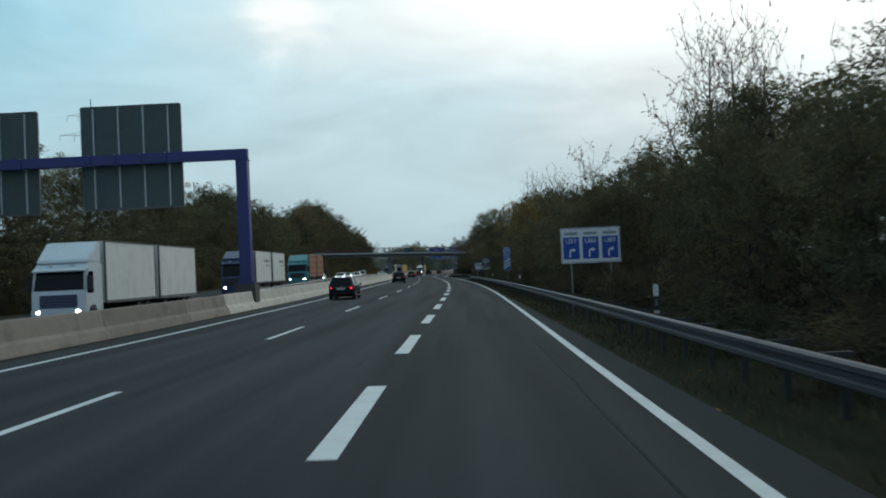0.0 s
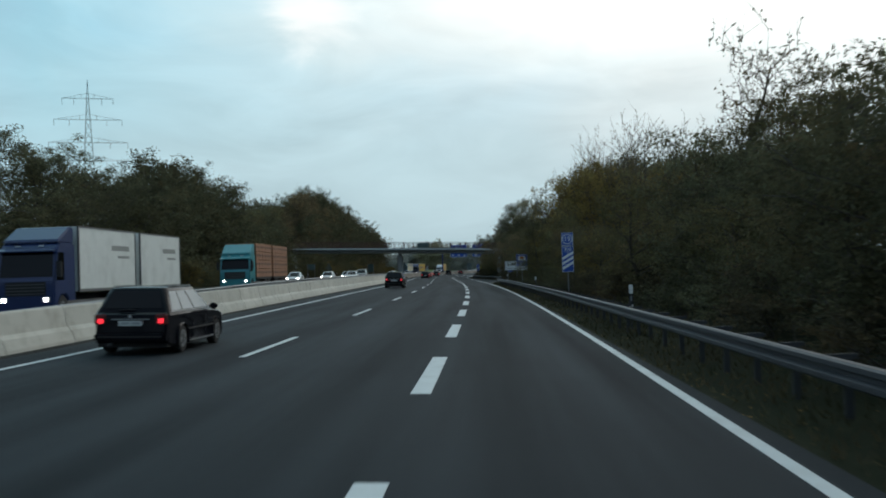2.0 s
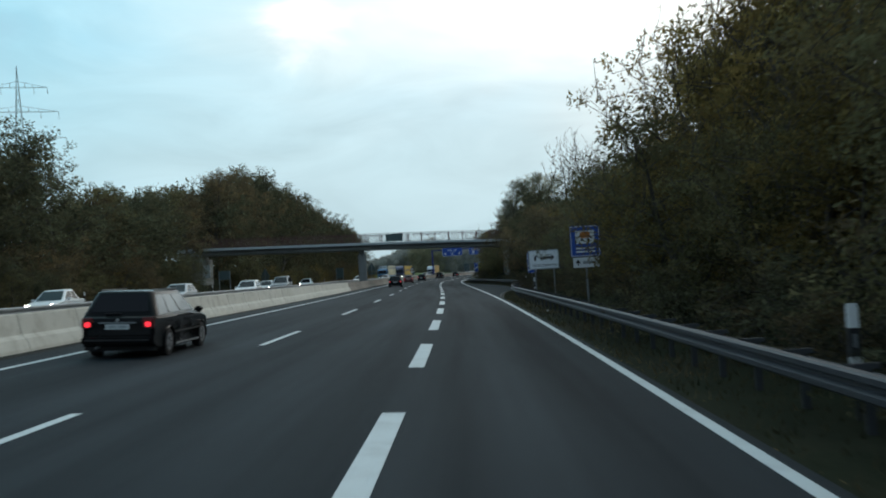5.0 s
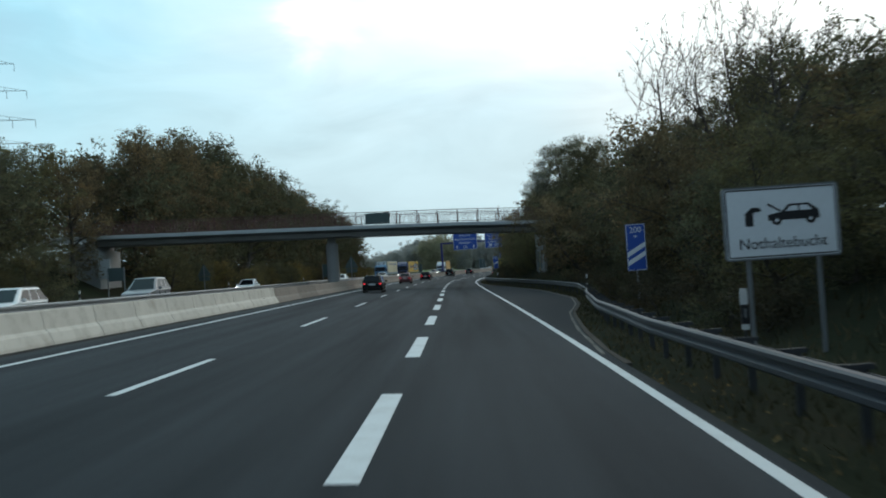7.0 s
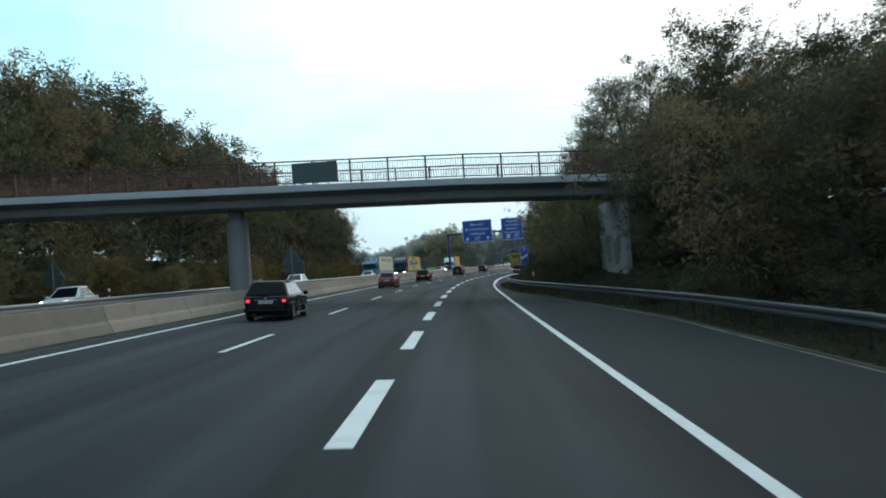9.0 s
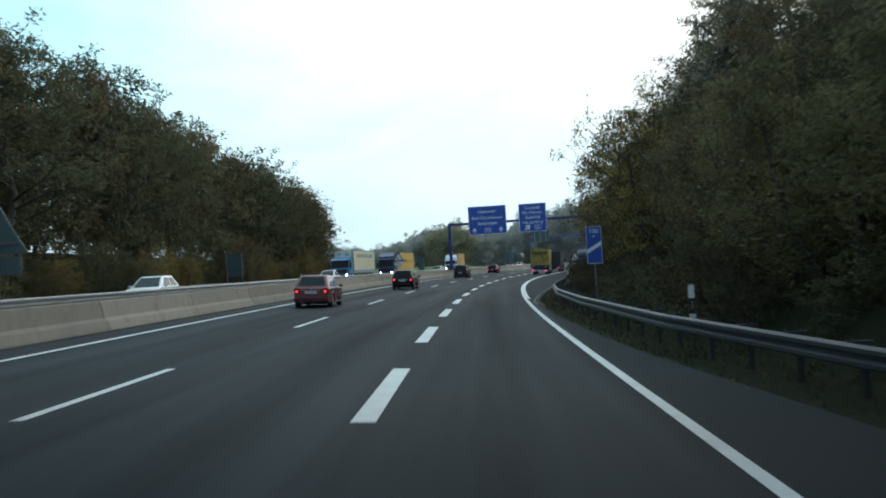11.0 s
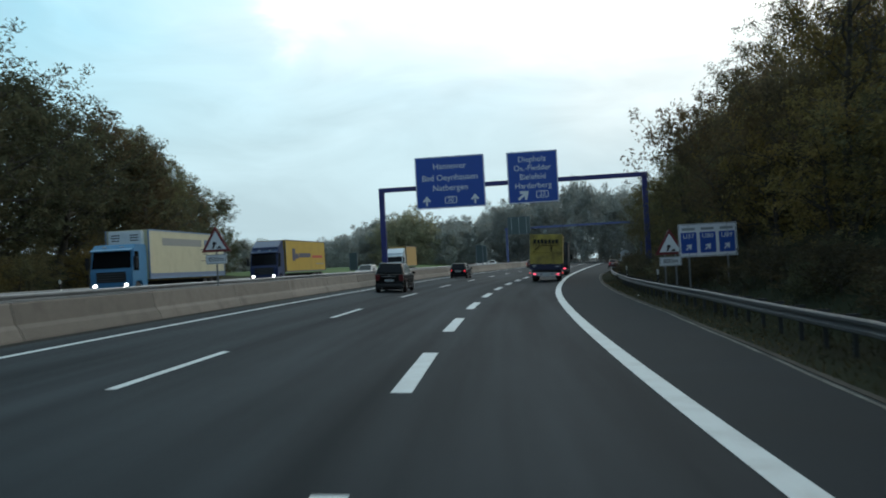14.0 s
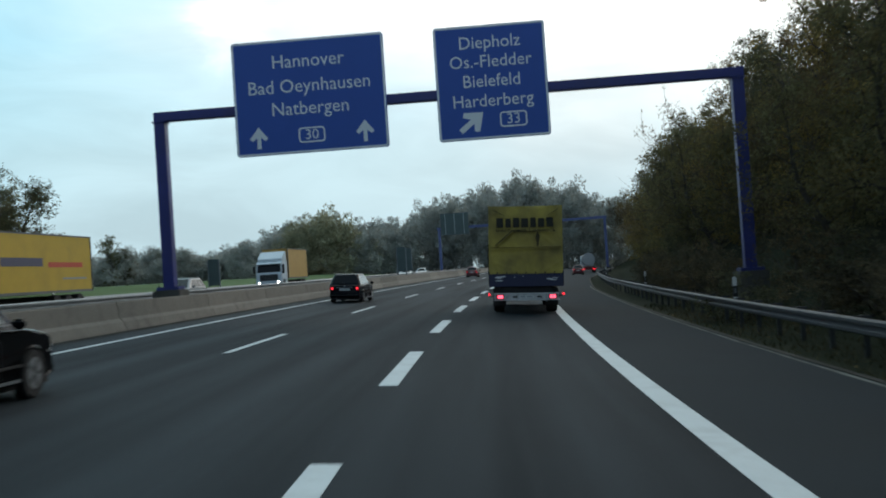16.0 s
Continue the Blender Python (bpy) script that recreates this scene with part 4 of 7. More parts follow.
# breakdown bay sign: a car with its bonnet up beside a plain upright mark
def bay_sign(s, d0, d1, z0, z1):
    w, h, zc = d1 - d0, z1 - z0, (z0 + z1) / 2
    g = thing("lay_by_sign", place(s, (d0 + d1) / 2, zc), "white sign with a black broken-down car symbol on two steel posts", "road sign")
    part("board", plate(w, h, 0.06, -0.025, 0.025), SIGN_WHITE, g)
    part("rim", ring_frame(w + 0.03, h + 0.03, 0.07, 0.03, -0.035, 0.035), STEEL, g)
    part("border", ring_frame(w - 0.06, h - 0.06, 0.05, 0.022, -0.03, -0.025), SIGN_BLACK, g)
    car = [(-0.25, 0.0), (-0.24, 0.1), (-0.02, 0.14), (0.12, 0.27), (0.46, 0.27), (0.62, 0.15), (0.64, 0.0)]
    part("car_symbol", shape(car, -0.03, -0.025, 0, 0.02, 0.03), SIGN_BLACK, g, "black car silhouette")
    glass = [(0.06, 0.15), (0.15, 0.235), (0.27, 0.235), (0.27, 0.15)]
    part("car_window", shape(glass, -0.034, -0.03, 0, 0.02, 0.03), SIGN_WHITE, g)
    part("car_window", shape([(0.30, 0.15), (0.30, 0.235), (0.43, 0.235), (0.51, 0.15)], -0.034, -0.03, 0, 0.02, 0.03), SIGN_WHITE, g)
    for x in (-0.10, 0.48):
        part("wheel_symbol", cylinder(0.085, -0.033, -0.025, "y", 18, centre=(x + 0.02, 0.03)), SIGN_BLACK, g)
        part("hub_symbol", cylinder(0.03, -0.036, -0.033, "y", 12, centre=(x + 0.02, 0.03)), SIGN_WHITE, g)
    part("bonnet_symbol", shape([(0, 0), (0.02, 0.025), (-0.20, 0.16), (-0.22, 0.13)], -0.03, -0.025, 0, -0.01, 0.17), SIGN_BLACK, g)
    part("upright_mark", shape([(-0.62, -0.05), (-0.48, -0.05), (-0.48, 0.18), (-0.33, 0.2), (-0.36, 0.26), (-0.50, 0.27), (-0.62, 0.17)], -0.03, -0.025), SIGN_BLACK, g)
    words("Nothaltebucht", 0.27, 0, -0.36, g, SIGN_BLACK, y=-0.03, width=0.95)
    for x in (-w * 0.3, w * 0.32):
        POST(g, x, foot(s, (d0 + d1) / 2 + x) - zc, h / 2 - 0.03, 0.045)


bay_sign(164.7, 5.68, 7.63, 1.57, 2.8)

# water protection sign with a tanker mark and a plate below
g = thing("water_protection_sign", place(143, 6.35, 2.6), "blue square sign with an orange and black tanker mark", "road sign")
part("board", plate(1.25, 1.3, 0.06, -0.02, 0.02), SIGN_BLUE, g, m=Matrix.Translation((0, 0, 0.1)))
part("border", ring_frame(1.21, 1.26, 0.05, 0.025, -0.025, -0.02), SIGN_WHITE, g, m=Matrix.Translation((0, 0, 0.1)))
part("white_field", plate(0.8, 0.55, 0.03, -0.026, -0.02), SIGN_WHITE, g, m=Matrix.Translation((0, 0, 0.27)))
part("tank_mark", plate(0.42, 0.26, 0.1, -0.03, -0.026), material("sign_orange", (0.5, 0.16, 0.02), 0.5), g, m=Matrix.Translation((0, 0, 0.36)))
for x in (-0.13, 0.13):
    part("wheel_mark", cylinder(0.06, -0.031, -0.026, "y", 14, centre=(x, 0.16)), SIGN_BLACK, g)
part("caption_bar", box(-0.4, 0.4, -0.026, -0.02, -0.24, -0.17), SIGN_WHITE, g)
part("caption_bar", box(-0.4, 0.4, -0.026, -0.02, -0.38, -0.31), SIGN_WHITE, g)
part("lower_plate", plate(1.1, 0.42, 0.04, -0.02, 0.02), SIGN_WHITE, g, "small white plate with a black arrow", m=Matrix.Translation((0, 0, -0.8)))
part("plate_arrow", shape(arrow_straight(0.26), -0.026, -0.02, 0, -0.35, -0.8), SIGN_BLACK, g)
part("plate_text_bar", box(-0.15, 0.42, -0.025, -0.02, -0.86, -0.74), SIGN_GREY, g)
POST(g, 0.0, foot(143, 6.35) - 2.6, 0.7, 0.045)


def works_sign(s, d, z_top, side, plate_text, label):
    """Red-bordered triangle for road works with a plate below."""
    h = side * 0.866
    g = thing("road_works_sign", place(s, d, z_top - h), label, "road sign", "road works signs")

    def tri(k):
        c = h / 3
        return [(-side / 2 * k, c - c * k), (side / 2 * k, c - c * k), (0, c + 2 * c * k)]
    part("board", prism(tri(1.0), "y", -0.02, 0.02), SIGN_RED, g, "red-bordered triangular board")
    part("white_field", prism(tri(0.71), "y", -0.026, -0.02), SIGN_WHITE, g)
    part("digging_mark", shape([(-0.16, 0), (-0.06, 0.02), (0.0, 0.18), (0.06, 0.2), (0.04, 0.28), (-0.06, 0.32), (-0.12, 0.26), (-0.1, 0.16)], -0.031, -0.026, 0, -0.02, 0.14), SIGN_BLACK, g)
    part("heap_mark", shape([(0.04, 0), (0.3, 0), (0.18, 0.13)], -0.031, -0.026, 0, -0.02, 0.14), SIGN_BLACK, g)
    if plate_text:
        part("lower_plate", plate(side * 0.72, 0.42, 0.03, -0.02, 0.02), SIGN_WHITE, g, "white distance plate", m=Matrix.Translation((0, 0, -0.32)))
        part("plate_border", ring_frame(side * 0.68, 0.38, 0.03, 0.015, -0.025, -0.02), SIGN_BLACK, g, m=Matrix.Translation((0, 0, -0.32)))
        words(plate_text, 0.30, 0, -0.32, g, SIGN_BLACK, y=-0.026)
    for x in ((-0.25, 0.25) if side > 1.3 else (0.0,)):
        POST(g, x, foot(s, d) - z_top + h, h * 0.5)
    return g


works_sign(357.0, 8.9, 2.88, 1.4, "800m", "red-bordered triangular road works sign with plate behind guardrail")
works_sign(352.5, -11.2, 3.95, 1.3, "800m", "red-bordered triangular road works sign on median post")

# signs for the other direction, seen from behind in the median
def triangle_back(s, d, z, label):
    g = thing("triangular_sign", place(s, d, z), label, "road sign", "warning signs seen from behind")
    part("board", prism([(-0.85, 0), (0.85, 0), (0, 1.5)], "y", -0.02, 0.02), SIGN_BACK, g)
    part("lower_plate", box(-0.65, 0.65, -0.02, 0.02, -0.55, -0.08), SIGN_BACK, g)
    part("cross_brace", box(-0.55, 0.55, -0.06, -0.02, 0.25, 0.33), STEEL_DULL, g)
    part("post", cylinder(0.05, foot(s, d) - z, 1.2, n=12, centre=(0, -0.08)), STEEL, g)


triangle_back(266.5, -11.4, 2.78, "back of a triangular warning sign on a median post")
triangle_back(266.5, -29.3, 3.0, "back of a triangular warning sign beside the oncoming lanes")


def plain_back(s, d, z0, z1, w, label):
    g = thing("sign_board", place(s, d, z0), label, "road sign")
    part("board", plate(w, z1 - z0, 0.04, -0.02, 0.02), SIGN_BACK, g, m=Matrix.Translation((0, 0, (z1 - z0) / 2)))
    for x in (-w * 0.46, w * 0.46):
        part("post", box(x - 0.05, x + 0.05, -0.1, -0.02, ground_z(s, d + x) - 0.1 - z0, z1 - z0), STEEL, g)


plain_back(236, -29.3, 2.75, 3.95, 1.6, "dark sign board seen from behind before the bridge abutment")
plain_back(347.5, -28.9, 2.1, 4.65, 1.9, "tall dark sign board seen from behind beside bushes")
plain_back(455, -29.5, 1.6, 4.3, 1.3, "dark sign board seen from behind at the field")
plain_back(474, -12.9, 1.8, 4.7, 1.2, "dark sign board seen from behind in the median strip")
plain_back(482, -13.2, 1.8, 4.7, 0.9, "narrow dark sign board seen from behind in the median")
plain_back(66, -28.6, 1.6, 3.6, 0.9, "small sign board seen from behind at the trees")

# ---- guardrails ----
W_BEAM = [(0.0, 0.0), (0.055, 0.010), (0.083, 0.036), (0.083, 0.098), (0.012, 0.134), (0.012, 0.176), (0.083, 0.212), (0.083, 0.274), (0.055, 0.300), (0.0, 0.31),
          (-0.006, 0.304), (0.050, 0.293), (0.076, 0.270), (0.076, 0.217), (0.005, 0.180), (0.005, 0.130), (0.076, 0.093), (0.076, 0.040), (0.050, 0.017), (-0.006, 0.006)]


BRACKET_STEEL = material("dark_bracket_steel", (0.045, 0.048, 0.052), 0.7, 0.3, spread=0.2, scale=2)
guard = tagged(new("guardrail"), "galvanised steel guardrail with spacer brackets and posts on the grass verge", "guardrail", kind="structure")
facing = [(-a, b) for a, b in W_BEAM]
s = -60.0
while s < 560:
    st = [s + 4.0 * i / 4 for i in range(5)]
    v, fc = sweep(facing, st, rail_right, lambda q: road_z(q, edge_right(q)) + 0.38)
    put("rail_beam", mesh_of("rail_beam", v, fc), RAIL_STEEL, guard)
    s += 4.0
back = [(0.50, 0.10), (0.515, 0.10), (0.515, 0.16), (0.50, 0.16)]
v, fc = sweep(back, [float(q) for q in range(-60, 562, 3)], rail_right, lambda q: road_z(q, edge_right(q)) + 0.38)
put("rear_tie_bar", mesh_of("rear_tie_bar", v, fc), STEEL_DULL, guard)
bm = bmesh.new()
add_box(bm, -0.05, 0.05, -0.03, 0.03, -1.0, 0.31)
post_me = bpy.data.meshes.new("rail_post")
bm.to_mesh(post_me)
bm.free()
bm = bmesh.new()
add_box(bm, -0.27, 0.14, -0.035, 0.035, -0.02, -0.012)
add_box(bm, -0.27, 0.14, -0.035, -0.028, -0.075, -0.02)
add_box(bm, -0.27, 0.14, 0.028, 0.035, -0.075, -0.02)
bracket_me = bpy.data.meshes.new("spacer_bracket")
bm.to_mesh(bracket_me)
bm.free()
s = -40.0
while s < 520:
    d = rail_right(s)
    z = road_z(s, edge_right(s)) + 0.38
    put("rail_post", post_me, BRACKET_STEEL, guard, m=place(s, d + 0.30, z))
    put("spacer_bracket", bracket_me, BRACKET_STEEL, guard, m=place(s, d + 0.28, z + 0.32))
    s += 2.0 if s < 420 else 4.0

guard2 = tagged(new("guardrail_opposite"), "plain galvanised guardrail on the far side of the median", "guardrail", kind="structure")
s = -60.0
while s < 620:
    v, fc = sweep(W_BEAM, [s + 4.0 * i for i in range(4)], lambda q: FAR_RAIL, lambda q: far_z(q) + 0.50)
    put("rail_beam", mesh_of("rail_beam", v, fc), STEEL, guard2)
    s += 12.0
s = -40.0
while s < 560:
    put("rail_post", post_me, STEEL_DULL, guard2, m=place(s, FAR_RAIL - 0.1, far_z(s) + 0.2))
    s += 4.0

guard3 = tagged(new("guardrail_field"), "galvanised guardrail at the outer edge of the oncoming lanes", "guardrail", kind="structure")
s = 330.0
while s < 620:
    v, fc = sweep(W_BEAM, [s + 4.0 * i for i in range(4)], lambda q: FAR_SIDE - 1.6, lambda q: far_z(q) + 0.42)
    put("rail_beam", mesh_of("rail_beam", v, fc), STEEL, guard3)
    s += 12.0
s = 330.0
while s < 560:
    put("rail_post", post_me, STEEL_DULL, guard3, m=place(s, FAR_SIDE - 1.7, far_z(s) + 0.12))
    s += 4.0

# ---- delineator posts ----
DEL_WHITE = material("delineator_white", (0.62, 0.63, 0.62), 0.6, spread=0.06, dirt=(0.3, 0.3, 0.28), dirt_scale=4)
first = None
for s, d in ((14, 5.95), (65, 5.55), (113, 5.5), (165, 6.0), (213, 9.7), (262, 6.0), (313.3, 6.95), (322, 7.6), (364, 9.1), (388, 9.1), (412, 9.4), (462, 10.5)):
    m = place(s, d, ground_z(s, d) - 0.05)
    if first is None:
        first = thing("delineator_post", m, "white delineator post with black band behind the guardrail", "delineator", "delineator posts")
        tri = [(-0.06, -0.05), (0.06, -0.05), (0.05, 0.05), (-0.05, 0.05)]
        part("stem", box(-0.018, 0.018, -0.018, 0.018, 0.0, 0.74), BRACKET_STEEL, first, "thin dark steel stem")
        part("shaft", prism(tri, "z", 0.74, 1.42), DEL_WHITE, first)
        part("black_band", prism([(x * 1.06, y * 1.06) for x, y in tri], "z", 0.84, 1.18), SIGN_BLACK, first)
        part("reflector", box(-0.022, 0.022, -0.062, -0.053, 0.95, 1.11), STEEL, first)
        part("cap", prism([(x * 0.9, y * 0.9) for x, y in tri], "z", 1.42, 1.46), DEL_WHITE, first)
    else:
        copy_thing(first, m)
for s in (0, 30, 62, 96, 130, 180, 225, 275, 325, 372, 420):
    copy_thing(first, place(s, FAR_SIDE - 1.0, ground_z(s, FAR_SIDE - 1.0) - 0.05, 180))["label"] = "white delineator post beside the oncoming lanes"
# ---- trees and bushes ----
def tube(verts, faces, pts, radii, n=6):
    """A tapered round limb through the points."""
    base = len(verts)
    for i, p in enumerate(pts):
        q = pts[min(i + 1, len(pts) - 1)] - pts[max(i - 1, 0)]
        q.normalize()
        u = q.cross(Vector((0.31, 0.95, 0.05))).normalized()
        w = q.cross(u)
        for k in range(n):
            a = 2 * math.pi * k / n
            verts.append(p + (u * math.cos(a) + w * math.sin(a)) * radii[i])
    for i in range(len(pts) - 1):
        for k in range(n):
            j = (k + 1) % n
            faces.append((base + i * n + k, base + i * n + j, base + i * n + n + j, base + i * n + n + k))


def leaf_mesh(name, centres, sizes, per, leaf, rng, droop=0.25, few=()):
    """Clumps of small pointed leaves, scattered round the given centres."""
    count = np.full(len(centres), per)
    for i in few:
        count[i] = 3
    c = np.repeat(np.array(centres), count, axis=0)
    spread = np.repeat(np.array(sizes), count)[:, None]
    n = len(c)
    away = rng.normal(size=(n, 3))
    away /= np.linalg.norm(away, axis=1)[:, None] + 1e-9
    pos = c + away * spread * (rng.random((n, 1)) ** 0.45) * np.array((1, 1, 0.8))
    along = rng.normal(size=(n, 3)) + np.array((0, 0, -droop))
    along /= np.linalg.norm(along, axis=1)[:, None]
    side = np.cross(along, rng.normal(size=(n, 3)))
    side /= np.linalg.norm(side, axis=1)[:, None] + 1e-9
    lift = np.cross(along, side)
    size = leaf * (0.65 + 0.6 * rng.random((n, 1)))
    size *= np.where(rng.random((n, 1)) < 0.35, 1.2, 0.9)
    a = pos - along * size * 0.5 + side * size * 0.12
    b = pos + side * size * 0.36 + along * size * 0.1
    d = pos + along * size * 0.6 - side * size * 0.16
    v = np.stack((a, b, d), axis=1).reshape(-1, 3)
    me = bpy.data.meshes.new(name)
    me.vertices.add(len(v))
    me.vertices.foreach_set("co", v.astype(np.float32).ravel())
    me.loops.add(3 * n)
    me.loops.foreach_set("vertex_index", np.arange(3 * n, dtype=np.int32))
    me.polygons.add(n)
    me.polygons.foreach_set("loop_start", np.arange(0, 3 * n, 3, dtype=np.int32))
    me.update(calc_edges=True)
    return me


def grow(seed, height, radius, low=0.18, limbs=16, per=34, leaf=0.26, clump=0.75, gap=0.0, twigs=0, lean=0.0, point=0.8, stems=1):
    """Trunk and limb mesh data and the clump centres of a tree of the given height and crown radius."""
    rng = np.random.default_rng(seed)
    verts, faces, centres, sizes, few = [], [], [], [], []
    for st in range(stems):
        off = Vector((rng.normal() * 0.5, rng.normal() * 0.5, 0)) if stems > 1 else Vector((0, 0, 0))
        h = height * (1 if st == 0 else 0.7 + 0.25 * rng.random())
        pts, bend_x, bend_y = [], rng.normal() * 0.05, rng.normal() * 0.05
        for i in range(7):
            k = i / 6
            pts.append(off * (1 + k * 2.0) + Vector((lean * h * k * k + bend_x * h * math.sin(k * 5), bend_y * h * math.sin(k * 4), h * 0.93 * k - 0.3 * (i == 0))))
        r0 = 0.018 * h + 0.03
        tube(verts, faces, pts, [r0 * (1.25 if i == 0 else 1 - 0.88 * i / 6) for i in range(7)], 7)
        for j in range(limbs):
            k = low + (0.97 - low) * (j + rng.random()) / limbs
            i = min(5, int(k * 6))
            p0 = pts[i].lerp(pts[i + 1], k * 6 - i)
            kk = (k - low) / (1 - low)
            reach = radius * (math.sin(math.pi * min(1, (0.12 + 0.88 * kk) ** point)) ** 0.6 * 0.9 + 0.12) * (0.65 + 0.5 * rng.random())
            ang = 2.4 * j + rng.normal() * 0.5
            up = 0.25 + 0.75 * kk + rng.normal() * 0.12
            way = Vector((math.cos(ang), math.sin(ang), up)).normalized()
            length = reach / max(0.45, math.hypot(way.x, way.y))
            length = min(length, max(0.8, (h * 1.04 - p0.z) / max(0.2, way.z)))
            lp = [p0 + way * length * q + Vector((rng.normal(), rng.normal(), rng.normal() - 0.2)) * 0.06 * length * q for q in (0, 0.35, 0.7, 1.0)]
            rb = r0 * (1 - 0.8 * k) * 0.5
            tube(verts, faces, lp, [rb, rb * 0.7, rb * 0.4, 0.012], 4)
            for q in (0.45, 0.62, 0.8, 1.0):
                if rng.random() < gap:
                    continue
                p = lp[0].lerp(lp[3], q) + Vector(np.clip(rng.normal(size=3), -1.2, 1.2)) * 0.12 * length
                centres.append(p)
                sizes.append(clump * (0.6 + 0.7 * rng.random()))
                # side twigs carry clumps of their own
                t = p + Vector(np.clip(rng.normal(size=3), -1.2, 1.2)) * clump * 1.1
                tube(verts, faces, [lp[0].lerp(lp[3], q * 0.85), p, t], [rb * 0.35 + 0.008, rb * 0.25 + 0.008, 0.007], 3)
                if rng.random() > gap:
                    centres.append(t)
                    sizes.append(clump * (0.45 + 0.55 * rng.random()))
        for _ in range(twigs):
            j = int(rng.integers(len(centres)))
            c = Vector(centres[j])
            if c.z < h * 0.5:
                continue
            tip = c + Vector((rng.normal() * 0.5, rng.normal() * 0.5, 0.6 + 0.9 * rng.random()))
            tube(verts, faces, [c, c.lerp(tip, 0.5) + Vector((rng.normal() * 0.08, 0, 0)), tip], [0.018, 0.011, 0.005], 3)
            for k in (0.45, 0.75, 0.95):
                if rng.random() < 0.35:
                    centres.append(c.lerp(tip, k))
                    sizes.append(0.12)
                    few.append(len(centres) - 1)
    return verts, faces, centres, sizes, rng, few


def make_tree(kind_name, seed, mat, label, category="tree", per=34, leaf=0.26, **how):
    verts, faces, centres, sizes, rng, few = grow(seed, per=per, leaf=leaf, **how)
    ob = thing(kind_name, Matrix.Translation((0, 0, -500)), label, category)
    put("trunk", mesh_of("trunk", verts, faces, True), BARK, ob, "dark bark trunk and limbs")
    put("crown", leaf_mesh("crown", centres, sizes, per, leaf, rng, few=few), mat, ob, "autumn foliage")
    return ob


kinds = {
    "tall": [make_tree("tree", 1, LEAF_DARK, "tall broad-leaved tree with dark green and some turned leaves", height=13, radius=4.0, limbs=26, per=70, clump=0.8, leaf=0.18),
             make_tree("tree", 2, LEAF_OLIVE, "tall broad-leaved tree with olive autumn leaves", height=12, radius=3.6, limbs=24, per=66, clump=0.75, leaf=0.172, gap=0.10, twigs=24),
             make_tree("tree", 3, LEAF_BROWN, "tall tree with russet-brown autumn leaves", height=12.5, radius=3.4, limbs=23, per=64, clump=0.75, leaf=0.172, gap=0.1, twigs=16),
             make_tree("tree", 4, LEAF_DARK, "broad dark green tree with a rounded crown", height=12, radius=4.6, limbs=28, per=74, clump=0.9, leaf=0.19, point=0.65),
             make_tree("tree", 16, LEAF_GOLD, "tall tree turning olive-gold on the exit lane bank", height=12.5, radius=3.9, limbs=26, per=68, clump=0.8, leaf=0.178)],
    "great": [make_tree("tree", 21, LEAF_OLIVE, "large forest-edge tree with olive and yellowing foliage", height=19, radius=5.0, limbs=36, per=32, clump=1.1, leaf=0.355, low=0.1),
              make_tree("tree", 22, LEAF_DARK, "large dark green forest tree with a domed crown", height=19, radius=5.4, limbs=38, per=34, clump=1.15, leaf=0.36, low=0.1, point=0.7),
              make_tree("tree", 23, LEAF_BROWN, "large forest tree in brownish autumn colour", height=18, radius=4.7, limbs=34, per=32, clump=1.05, leaf=0.355, low=0.1, gap=0.06)],
    "thin": [make_tree("tree", 5, LEAF_OLIVE, "thin tree with bare twigs and few remaining leaves", height=11, radius=2.6, limbs=22, per=13, clump=0.6, leaf=0.20, gap=0.25, twigs=70),
             make_tree("tree", 6, LEAF_DARK, "slender tree with loose foliage and bare tips", height=12, radius=2.9, limbs=24, per=22, clump=0.65, leaf=0.20, gap=0.15, twigs=60)],
    "bare": [make_tree("tree", 41, LEAF_OLIVE, "nearly bare slender tree with upright twigs", height=11, radius=1.9, limbs=20, per=5, clump=0.5, leaf=0.15, gap=0.55, twigs=170, low=0.3)],
    "bush": [make_tree("bush", 7, LEAF_DARK, "dense dark green roadside bush", "bush", height=5.2, radius=2.6, low=0.03, limbs=15, per=62, clump=0.7, leaf=0.145, stems=2),
             make_tree("bush", 8, LEAF_OLIVE, "olive autumn bush with thin top shoots", "bush", height=6.2, radius=2.6, low=0.03, limbs=14, per=60, clump=0.7, leaf=0.145, twigs=30, stems=2),
             make_tree("bush", 9, LEAF_GOLD, "golden-yellow autumn bush with upright shoots", "bush", height=6.8, radius=2.5, low=0.03, limbs=15, per=34, clump=0.62, leaf=0.17, twigs=70, stems=3),
             make_tree("bush", 10, LEAF_BROWN, "low brownish bush at the forest edge", "bush", height=4.2, radius=2.3, low=0.03, limbs=13, per=58, clump=0.65, leaf=0.148, stems=2)],
    "shrub": [make_tree("shrub", 31, LEAF_SCRUB, "low brownish shrub on the bank behind the guardrail", "shrub", height=2.2, radius=1.7, low=0.02, limbs=8, per=26, clump=0.5, leaf=0.15, stems=2),
              make_tree("shrub", 32, LEAF_DARK, "low dark green shrub on the bank behind the guardrail", "shrub", height=2.4, radius=1.6, low=0.02, limbs=8, per=26, clump=0.5, leaf=0.15, stems=2)],
    "poplar": [make_tree("tree", 14, LEAF_POPLAR, "tall pale poplar with thin upright limbs and light foliage", height=17, radius=2.5, limbs=32, per=38, clump=0.72, leaf=0.20, gap=0.08, twigs=50, low=0.3)],
    "conifer": [make_tree("tree", 15, LEAF_DARK, "dark pointed conifer at the field edge", height=13, radius=3.4, limbs=22, per=18, clump=0.9, leaf=0.45, low=0.08, point=0.35)],
}
